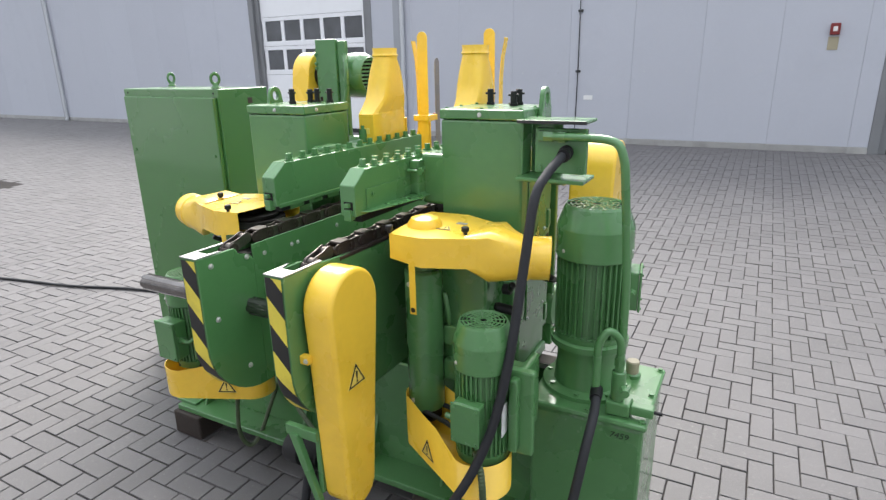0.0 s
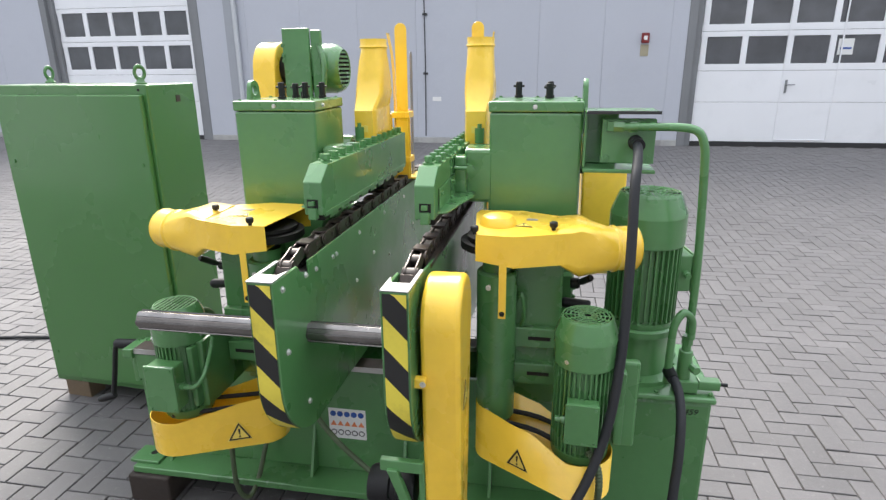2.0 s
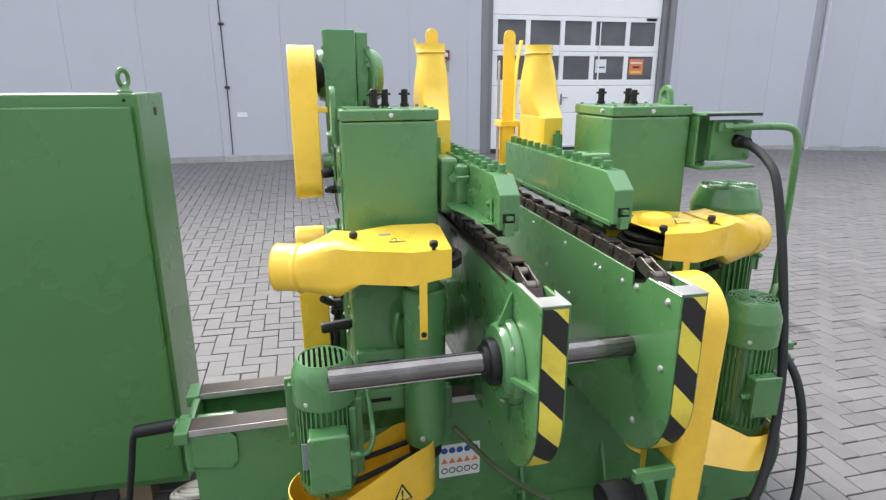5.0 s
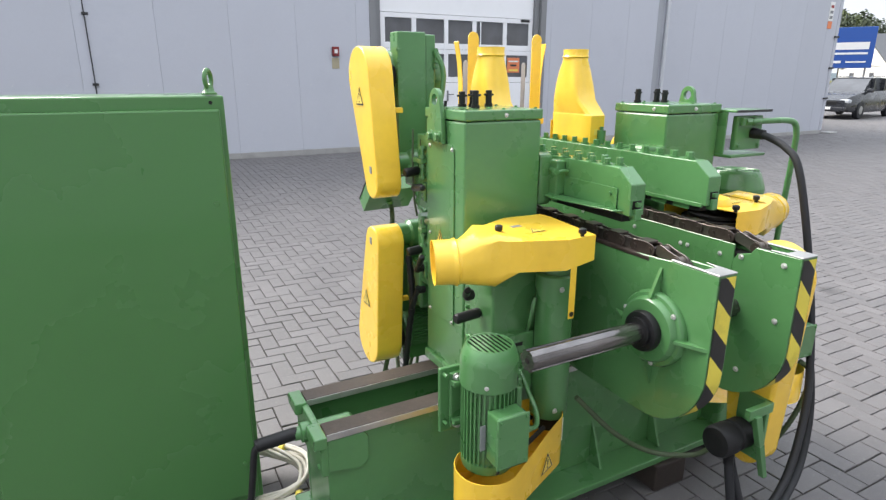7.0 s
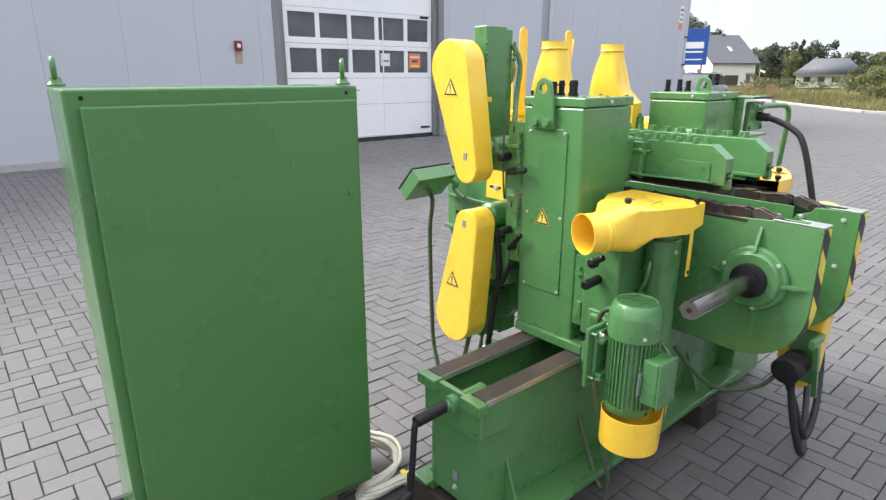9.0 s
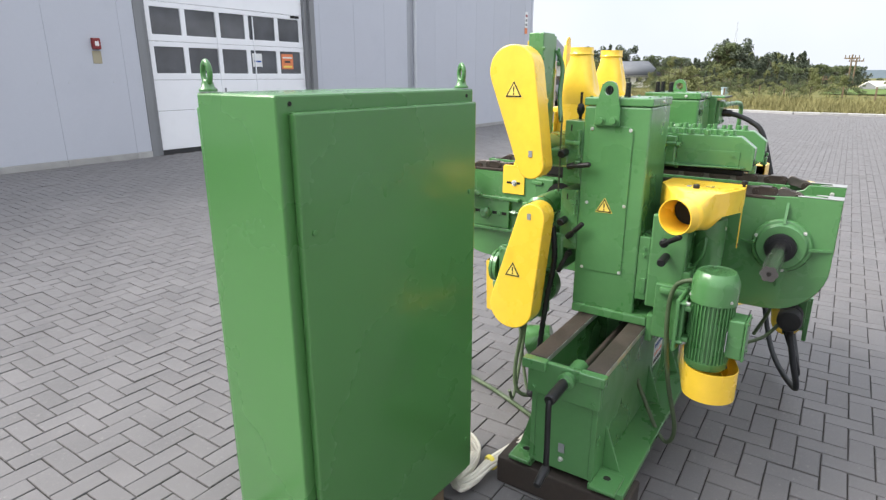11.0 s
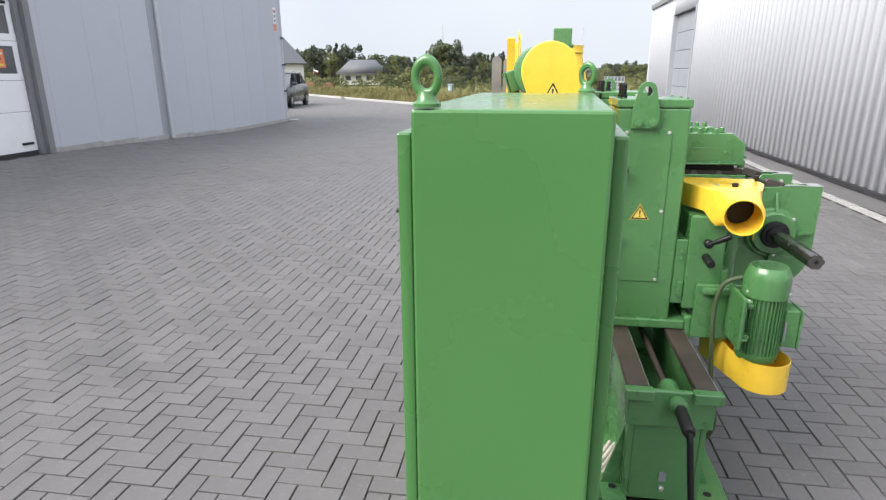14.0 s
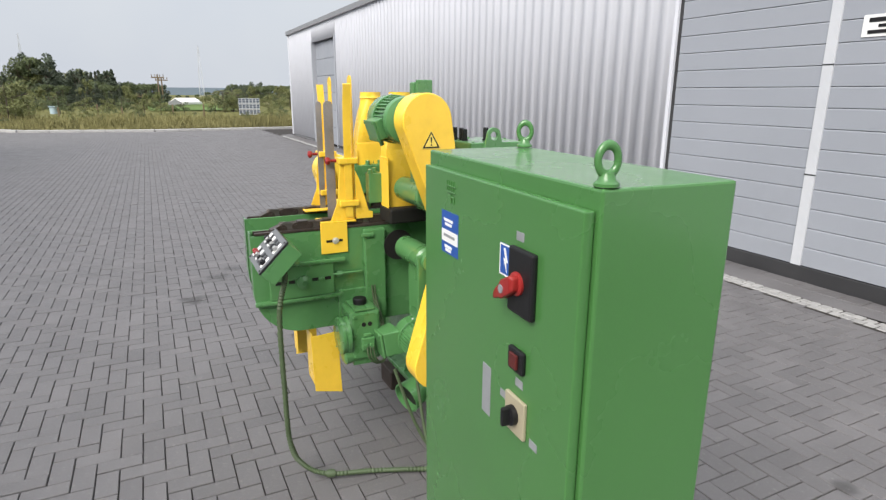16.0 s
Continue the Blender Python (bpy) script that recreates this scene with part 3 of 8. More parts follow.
wall_south = solid("wall_south", merge(box(X2B, X2F0, Y2 - 0.34, Y2 - 0.06, 0, TOP2, 0), box(X2F1, X2E - 0.05, Y2 - 0.34, Y2 - 0.06, 0, TOP2, 0), box(X2E - 0.3, X2E - 0.05, -24, Y2 - 0.34, 0, TOP2, 0),
                                       box(X2A, X2A + 0.3, -24, Y2 - 0.34, 0, TOP2 + 1, 0), box(X2A, X2B, Y2 - 0.34, Y2 - 0.06, 4.2, TOP2 + 1, 0), box(X2F0, X2F1, Y2 - 0.34, Y2 - 0.06, 3.55, TOP2, 0)), TRIMGREY, "inner shell of the corrugated hall", "wall", "structure")
part("cladding", corrugated(X2B + 0.06, X2F0 - 0.05, 0.10, TOP2), WALLCORR, wall_south, "pale trapezoid sheet cladding")
part("cladding", corrugated(X2F1 + 0.05, X2E, 0.10, TOP2), WALLCORR, wall_south, "pale trapezoid sheet cladding")
part("cladding", moved(corrugated(X2F0 - 0.05, X2F1 + 0.05, 3.55, TOP2), Matrix.Translation((0, 0.002, 0))), WALLCORR, wall_south)
part("corner_flashing", box(X2E - 0.02, X2E + 0.09, Y2 - 0.3, Y2 + 0.01, 0.05, TOP2, 0.01), WALLCORR, wall_south)
part("eaves_trim", box(X2B - 0.1, X2E + 0.12, Y2 - 0.5, Y2 + 0.07, TOP2, TOP2 + 0.16, 0.01), TRIMGREY, wall_south, "dark grey eaves flashing")
part("drip_edge", box(X2B + 0.05, X2F0 - 0.05, Y2 - 0.06, Y2 + 0.015, 0.06, 0.10, 0.004), DARKTRIM, wall_south)
part("edge_flashing", box(X2B + 0.012, X2B + 0.062, Y2 - 0.10, Y2 + 0.014, 0.0, TOP2, 0.004), WALLCORR, wall_south, "pale folded edge beside the gate")
part("door_edge", box(X2B - 0.03, X2B + 0.010, Y2 - 0.10, Y2 - 0.022, 0.0, TOP2, 0.002), DARKTRIM, wall_south, "dark edge profile beside the gate")
solid("roof_south", box(X2A, X2E, -24, Y2 - 0.45, TOP2 + 0.05, TOP2 + 0.25, 0.01), TRIMGREY, "low roof of the corrugated hall", "roof", "structure")
# big grey sectional gate
g = thing("door_3", "large grey sectional gate of ribbed panels", "gate", (-1, Y2 - 0.05, 0), kind="structure")
z = 0.16
k = 0
while z < 4.1:
    z1 = min(z + 0.19, 4.2)
    part("gate_panel", prism([(Y2 - 0.09, z), (Y2 - 0.046, z), (Y2 - 0.030, z + 0.004), (Y2 - 0.030, z1 - 0.013), (Y2 - 0.034, z1 - 0.005), (Y2 - 0.046, z1), (Y2 - 0.09, z1)], "x", -6.0, X2B - 0.03), GATEG, g)
    z = z1
part("cover_strip", box(0.60, 0.70, Y2 - 0.04, Y2 - 0.012, 0.16, 4.2, 0.004), PIPEG, g, "light vertical cover strip")
for z in (1.05, 2.06, 3.1):
    part("joint", box(0.595, 0.705, Y2 - 0.018, Y2 - 0.009, z, z + 0.012, 0), DARKTRIM, g)
part("bottom_seal", box(-6.0, X2B - 0.03, Y2 - 0.10, Y2 - 0.02, 0.0, 0.155, 0.006), DARKTRIM, g, "black rubber bottom seal")
s = part("label_plate", box(-0.09, 0.41, Y2 - 0.032, Y2 - 0.02, 2.28, 2.46, 0.002), WHITE, g, "white plate with black bars")
part("bar", box(-0.04, 0.36, Y2 - 0.019, Y2 - 0.016, 2.40, 2.435, 0), BLACK, s)
part("bar", box(0.06, 0.28, Y2 - 0.019, Y2 - 0.016, 2.355, 2.38, 0), BLACK, s)
part("bar", box(-0.04, 0.36, Y2 - 0.019, Y2 - 0.016, 2.305, 2.335, 0), BLACK, s)
solid("gate_lintel", merge(box(X2A, X2B, Y2 - 0.12, Y2 - 0.02, 4.2, TOP2 + 1, 0.01), box(X2A, -6.0, Y2 - 0.12, Y2 - 0.02, 0, 4.2, 0.01)), WALLCORR, "pale flat cladding beside the large gate", "wall", "structure")
g = thing("door_4", "far grey sectional gate in the corrugated hall", "gate", (18, Y2 - 0.1, 0), kind="structure")
for k in range(6):
    part("gate_panel", box(X2F0, X2F1, Y2 - 0.2, Y2 - 0.14, 0.06 + 0.58 * k, 0.63 + 0.58 * k, 0.01), GATEG, g)
part("jamb", box(X2F0 - 0.07, X2F0 + 0.03, Y2 - 0.2, Y2 + 0.012, 0, 3.6, 0.005), FLASHSHADE, g)
part("jamb", box(X2F1 - 0.03, X2F1 + 0.07, Y2 - 0.2, Y2 + 0.012, 0, 3.6, 0.005), FLASHSHADE, g)
# pale kerb row along the corrugated hall: small concrete setts, with a dark gravel strip behind
kerb = solid("kerb", box(-9, 24, -2.97, -2.79, -0.05, -0.003, 0), JOINT, "pale concrete sett row along the hall", "kerb", "structure")
sett = finish(box(-0.043, 0.043, -0.041, 0.041, -0.03, 0.006, 0.007, 1), "sett", SETT)
for row in (0, 1):
    for i in range(150):
        o = new("sett", sett)
        o.parent = kerb
        o.matrix_basis = pose(-6 + 0.094 * i + 0.047 * row + random.uniform(-0.004, 0.004), -2.923 + 0.089 * row + random.uniform(-0.003, 0.003), random.uniform(-0.003, 0.002), 0, 0, random.uniform(-3, 3))
far_setts = merge(*(box(-6 + 0.094 * i - 0.043, -6 + 0.094 * i + 0.043, -2.923 + 0.089 * row - 0.041, -2.923 + 0.089 * row + 0.041, -0.03, 0.005, 0) for row in (0, 1) for i in range(150, 312)))
part("setts", far_setts, SETT, kerb, "pale stone setts in two rows", "stuff")
# grey slabs between the dark gutter strip and the gate
for i in range(46):
    part("slab", box(-6 + 0.203 * i, -6 + 0.203 * i + 0.198, -3.40, -3.205, -0.03, 0.012 + random.uniform(-0.003, 0.003), 0.005, 1), PAVER, kerb)
solid("gravel_strip", sheet([-9 + 0.5 * i for i in range(67)], [-3.42, -3.2, -2.97], lambda x, y: 0.004 + 0.02 * noise.noise((x * 3, y * 3, 0))), PAVER, "dark gravel strip at the foot of the hall", "gravel", "structure")


# ---- the double-end tenoning machine ----
machine = thing("tenoning_machine", "green and yellow double-end tenoner with chain feed on timber skids", "machine", (0, 0.77, 0))


def arc(cx, cy, r, a0, a1, n):
    return [(cx + r * math.cos(radians(a0 + (a1 - a0) * i / n)), cy + r * math.sin(radians(a0 + (a1 - a0) * i / n))) for i in range(n + 1)]


def warning(parent, c, right, up, size, mtl=None):
    """A warning triangle: yellow face, black rim and exclamation mark, lying on a surface."""
    c, right, up = Vector(c), Vector(right).normalized(), Vector(up).normalized()
    nrm = right.cross(up).normalized()

    def flat(pts, h):
        bm = bmesh.new()
        lo = [bm.verts.new(c + right * p[0] * size + up * p[1] * size + nrm * (h - 0.0006)) for p in pts]
        hi = [bm.verts.new(c + right * p[0] * size + up * p[1] * size + nrm * h) for p in pts]
        bm.faces.new(hi)
        for i in range(len(pts)):
            j = (i + 1) % len(pts)
            bm.faces.new((lo[i], lo[j], hi[j], hi[i]))
        bm.faces.new(lo[::-1])
        bmesh.ops.recalc_face_normals(bm, faces=bm.faces)
        return bm
    big = [(-0.56, -0.47), (0.56, -0.47), (0.0, 0.5)]
    mid = [(-0.50, -0.435), (0.50, -0.435), (0, 0.435)]
    inn = [(-0.375, -0.36), (0.375, -0.36), (0, 0.295)]
    s = part("warning_sign", flat(big, 0.0012), SIGNYEL, parent, "yellow warning triangle sticker")
    part("border", flat(mid, 0.0020), BLACK, s)
    part("field", flat(inn, 0.0028), SIGNYEL, s)
    part("mark", merge(flat([(-0.05, 0.13), (-0.026, -0.16), (0.026, -0.16), (0.05, 0.13)], 0.0036), flat([(-0.04, -0.31), (0.04, -0.31), (0.04, -0.22), (-0.04, -0.22)], 0.0036)), BLACK, s)
    return s


# -- bed: a welded trough on flanged feet --
BX0, BX1 = -1.085, 0.70
part("bed_side", box(BX0, BX1, 0.645, 0.665, 0.15, 0.60, 0.003), GREEN, machine, "green welded side plate of the bed")
part("bed_side", box(BX0, BX1, 0.895, 0.915, 0.15, 0.60, 0.003), GREEN, machine)
part("bed_end", box(BX0 + 0.002, BX0 + 0.02, 0.665, 0.895, 0.15, 0.49, 0.003), GREEN, machine)
part("bed_end", box(BX1 - 0.02, BX1 - 0.002, 0.665, 0.895, 0.15, 0.58, 0.003), GREEN, machine)
part("bed_floor", box(BX0 + 0.02, BX1 - 0.02, 0.665, 0.895, 0.34, 0.36, 0.003), GREEN, machine)
part("end_plate", box(BX0 - 0.022, BX0 + 0.002, 0.632, 0.928, 0.475, 0.617, 0.005), GREEN, machine)
for y in (0.66, 0.90):
    for z in (0.50, 0.59):
        bolt(machine, (BX0 - 0.022, y, z), (-1, 0, 0), 0.008, 0.007)
part("base_flange", merge(box(BX0 - 0.01, BX1 + 0.02, 0.52, 0.66, 0.122, 0.15, 0.004), box(BX0 - 0.01, BX1 + 0.02, 0.90, 1.0, 0.122, 0.15, 0.004)), GREEN, machine)
for y0, y1, h in ((0.545, 0.645, 0.0), (0.90, 0.99, 0.0)):
    part("foot_pad", prism([(BX0 - 0.04, y0), (BX0 + 0.09, y0), (BX0 + 0.09, y1), (BX0 - 0.04, y1)], "z", 0.149, 0.163, 0.004), GREEN, machine)
for y in (0.599, 0.945):
    # flat dark disc paints the shaded hole
    part("bolt_hole", cyl((-1.047, y, 0.162), (-1.047, y, 0.165), 0.016), DARK, machine)
    part("lip", torus((-1.047, y, 0.164), (0, 0, 1), 0.017, 0.003, 20, 6), GREEN, machine)
for x in (-0.96, -0.35, 0.02, 0.35):
    part("gusset", prism([(0.645, 0.15), (0.575, 0.15), (0.645, 0.345)], "x", x - 0.006, x + 0.006, 0.002), GREEN, machine)
for x in (-1.02, -0.45, 0.2):
    part("gusset", prism([(0.915, 0.15), (0.99, 0.15), (0.915, 0.42)], "x", x - 0.006, x + 0.006, 0.002), GREEN, machine)
for y0, y1 in ((0.628, 0.702), (0.858, 0.932)):
    xe = 0.098 if y0 < 0.7 else BX1
    gr_ = part("guide_rail", box(BX0 - 0.002, xe, y0, y1, 0.601, 0.626, 0.004), RUSTY, machine, "worn brown steel guide rail")
    part("ground_edge", box(BX0 - 0.002, xe, y0 - 0.0012, y0 + 0.001, 0.604, 0.6245, 0), BRIGHT, gr_, "bright ground edge")
    part("rail_end", box(BX0 - 0.045, BX0 - 0.003, y0 - 0.012, y1 + 0.012, 0.585, 0.625, 0.004), GREEN, machine)
for y, s in ((0.638, -1), (0.922, 1)):   # rounded lug plates at the bed's end
    part("lug_plate", prism([(BX0, 0.49), (BX0 + 0.11, 0.47), (BX0 + 0.135, 0.50), (BX0 + 0.135, 0.58), (BX0 + 0.12, 0.6), (BX0, 0.6)], "y", y - 0.007, y + 0.007, 0.003), GREEN, machine)
part("feed_screw", merge(cyl((BX0 + 0.1, 0.765, 0.545), (-0.3, 0.765, 0.545), 0.013)), RUSTY, machine, "brown feed screw in the bed trough")
part("screw_bearing", merge(lathe((BX0 - 0.005, 0.765, 0.56), (1, 0, 0), [(0.036, 0), (0.036, 0.12), (0.03, 0.13)], 24), box(BX0, BX0 + 0.10, 0.735, 0.795, 0.49, 0.56, 0.004)), GREEN, machine)
crank = part("crank_hub", lathe((BX0 - 0.022, 0.762, 0.572), (-1, 0, 0), [(0.033, 0), (0.033, 0.028), (0.022, 0.032), (0.022, 0.05)], 24), GREEN, machine)
part("crank_sleeve", lathe((BX0 - 0.06, 0.762, 0.575), (-1, 0, -0.06), [(0.019, 0), (0.021, 0.01), (0.021, 0.125), (0.018, 0.135)], 18), BLACK, crank, "black rubber sleeve")
part("crank_arm", merge(tube([(BX0 - 0.185, 0.762, 0.566), (BX0 - 0.20, 0.760, 0.545), (BX0 - 0.215, 0.752, 0.45), (BX0 - 0.235, 0.742, 0.335)], 0.011, 10, 6)), BLACK, crank)
part("crank_grip", lathe((BX0 - 0.23, 0.742, 0.325), (-1, 0, -0.35), [(0.012, 0), (0.017, 0.01), (0.015, 0.07), (0.013, 0.085)], 16), BLACK, crank)
part("rating_plate", box(BX0 - 0.004, BX0 - 0.0005, 0.765, 0.79, 0.235, 0.275, 0), GREY, machine, "small grey rating plate")
bolt(machine, (BX0 - 0.001, 0.778, 0.205), (-1, 0, 0), 0.008, 0.012, STEEL)
# pictogram sticker on the bed's front
st = part("safety_sticker", box(-0.287, -0.137, 0.6425, 0.6445, 0.297, 0.429, 0), WHITE, machine, "white sticker with safety pictograms")
for r in range(3):
    for c in range(5):
        p = Vector((-0.268 + 0.028 * c, 0.6425, 0.406 - 0.041 * r))
        if r == 0:
            part("pictogram", cyl(p, p - Vector((0, 0.001, 0)), 0.0120, 16), BLUE, st)
        elif r == 1:
            part("pictogram", prism([(p.x - 0.0125, p.z - 0.011), (p.x + 0.0125, p.z - 0.011), (p.x, p.z + 0.011)], "y", p.y - 0.001, p.y), ORANGE, st)
        else:
            part("pictogram", torus(p - Vector((0, 0.0005, 0)), (0, 1, 0), 0.0105, 0.0018, 18, 5), BLACK, st)
PROF = [(0.0, 1.188), (0.0, 1.02)] + arc(0.22, 0.90, 0.22, 180, 270, 10) + [(1.66, 0.678)] + arc(1.68, 0.898, 0.22, 270, 360, 10) + [(1.90, 1.178)]


def stripes(s):
    """Slanting tape stripes down the rounded nose of a chain beam."""
    path = [Vector((0, p[0], p[1])) for p in PROF[:9]]
    cum = [0.0]
    for a, b in zip(path, path[1:]):
        cum.append(cum[-1] + (b - a).length)

    def at(d):
        d = min(max(d, 0), cum[-1])
        for i in range(len(path) - 1):
            if d <= cum[i + 1]:
                t = (d - cum[i]) / (cum[i + 1] - cum[i])
                tan = (path[i + 1] - path[i]).normalized()
                return path[i].lerp(path[i + 1], t), Vector((0, tan.z, -tan.y))
        return path[-1], Vector((0, -1, 0))

    made = {0: [], 1: []}
    per, shear, x0, x1, S = 0.082, 0.062, -0.0295, 0.0295, cum[-1]
    for k in range(-1, 7):
        bm = bmesh.new()
        n = 8
        rows = []
        for i in range(n + 1):
            row = []
            for c in range(7):
                v = c / 6
                d = min(max(per * k + per * i / n + shear * (v - 0.35), 0.004), S)
                p, nn = at(d)
                row.append(bm.verts.new((0.1715 * s + x0 + (x1 - x0) * v, p.y - 0.0012, p.z - 0.0006)))
            rows.append(row)
        for a, b in zip(rows, rows[1:]):
            for c in range(6):
                if (a[c].co - b[c].co).length > 1e-5 or (a[c + 1].co - b[c + 1].co).length > 1e-5:
                    bm.faces.new((a[c], a[c + 1], b[c + 1], b[c]))
        bmesh.ops.remove_doubles(bm, verts=bm.verts, dist=1e-6)
        made[k % 2].append(bm)
    return made


LINK = None


def chain_beam(s):
    """One feed beam: side plates, rounded rim, steel tracks, roller chain."""
    m = (lambda b: b) if s > 0 else mir
    prof = [(p[0] - ((0.05 if s > 0 else 0.03) if p[0] > 1 else 0), p[1]) for p in PROF]
    ye = prof[-1][0]
    inner = part("inner_side_plate", m(merge(prism([p for p in prof if p[0] >= 0.2199] + [(0.22, 1.178)], "x", 0.140, 0.146, 0.0015, 1),
                                            prism([p for p in prof if p[0] <= 0.219] + [(0.218, 0.681), (0.218, 1.13), (0.205, 1.15), (0.16, 1.165), (0.145, 1.186)], "x", 0.136, 0.145, 0.002, 1))), GREEN, machine)
    outer = part("outer_side_plate", m(prism([(0, 1.188)] + prof[1:-1] + [(ye, 1.165), (0.5, 1.165), (0.14, 1.188)], "x", 0.198, 0.206, 0.002, 1)), GREEN, machine)
    # rim along nose, belly and tail
    loops = []
    for i, p in enumerate(prof):
        a = Vector(prof[max(i - 1, 0)])
        b = Vector(prof[min(i + 1, len(prof) - 1)])
        t = (b - a).normalized()
        nn = Vector((t.y, -t.x)) * 0.005
        loops.append([(0.140, p[0], p[1]), (0.204, p[0], p[1]), (0.204, p[0] - nn.x, p[1] - nn.y), (0.140, p[0] - nn.x, p[1] - nn.y)])
    part("rim", m(rings(loops)), GREEN, machine)
    st = stripes(s)
    part("hazard_tape", merge(*st[0]), TAPEB, machine, "black slanting stripes of hazard tape")
    part("hazard_tape", merge(*st[1]), TAPEY, machine, "yellow slanting stripes of hazard tape")
    part("nose_cap", m(prism([(0.136, -0.001), (0.207, -0.001), (0.207, 0.16), (0.196, 0.16), (0.196, 0.055), (0.150, 0.055), (0.136, 0.10)], "z", 1.1885, 1.1925, 0.001, 1)), ALU, machine, "bare aluminium nose cap")
    part("outer_track", m(box(0.190, 0.208, 0.24, ye - 0.02, 1.166, 1.178, 0.002)), OILY, machine, "worn steel chain track")
    part("inner_track", m(box(0.143, 0.152, 0.24, ye - 0.02, 1.160, 1.176, 0.002)), OILY, machine, "worn steel chain track")
    part("chain_bed", m(box(0.146, 0.198, 0.16, ye - 0.04, 1.10, 1.150, 0.002)), DARK, machine, "dark greasy chain bed")
    part("sprocket", m(merge(cyl((0.160, 0.17, 1.07), (0.182, 0.17, 1.07), 0.075, 24), cyl((0.146, 0.17, 1.07), (0.198, 0.17, 1.07), 0.02, 16))), DARK, machine)
    # roller chain
    global LINK
    if LINK is None:
        def plate(x):
            pts = arc(-0.0225, 0, 0.014, 90, 270, 6) + [(0, -0.0125)] + arc(0.0225, 0, 0.014, -90, 90, 6) + [(0, 0.0125)]
            return prism(pts, "x", x - 0.002, x + 0.002, 0.0006, 1)
        LINK = [finish(merge(plate(-0.0165), plate(0.0165), *(cyl((-0.021, y, 0), (0.021, y, 0), 0.006, 10) for y in (-0.0225, 0.0225)), box(-0.019, 0.019, -0.017, 0.017, 0.0115, 0.0165, 0.001, 1)), "link", OILY),
                finish(merge(plate(-0.012), plate(0.012), *(cyl((-0.010, y, 0), (0.010, y, 0), 0.0105, 12) for y in (-0.0225, 0.0225))), "link", ROLLER)]
    chain = part("chain", m(box(0.168, 0.176, 0.24, 1.79, 1.1505, 1.160, 0)), DARK, machine, "oily black roller chain")
    seq = []
    seq.append((1.745, 1.172, -24.0))
    y = 1.688
    while y > 0.24:
        seq.append((y, 1.193, 0.0))
        y -= 0.061
    for k in range(3):
        ang = radians(16 + 37 * k)
        seq.append((0.215 - 0.095 * math.sin(ang), 1.193 - 0.10 * (1 - math.cos(ang)), math.degrees(ang)))
    for i, (y, z, rot) in enumerate(seq):
        o = new("link", LINK[i % 2])
        o.parent = chain
        o.matrix_basis = WORLD[chain].inverted() @ Matrix.Translation((0.172 * s, y, z)) @ pose(0, 0, 0, rot, 0, 0) @ Matrix.Diagonal((1.15, 1.36, 1.36, 1))
    for y, z in ((0.05, 1.155), (0.05, 0.98), (0.15, 0.775), (0.19, 1.145)):
        bolt(inner, (0.136 * s, y, z), (-s, 0, 0), 0.007, 0.006, STEEL)
    for y, z in ((0.27, 1.135), (0.40, 1.13), (0.43, 1.13), (0.65, 1.14), (0.95, 1.14), (1.25, 1.14), (1.55, 1.14), (0.6, 0.98), (1.0, 0.95), (1.4, 0.98), (0.8, 1.02)):
        bolt(inner, (0.140 * s, y, z), (-s, 0, 0), 0.006, 0.005, STEEL)
    return inner


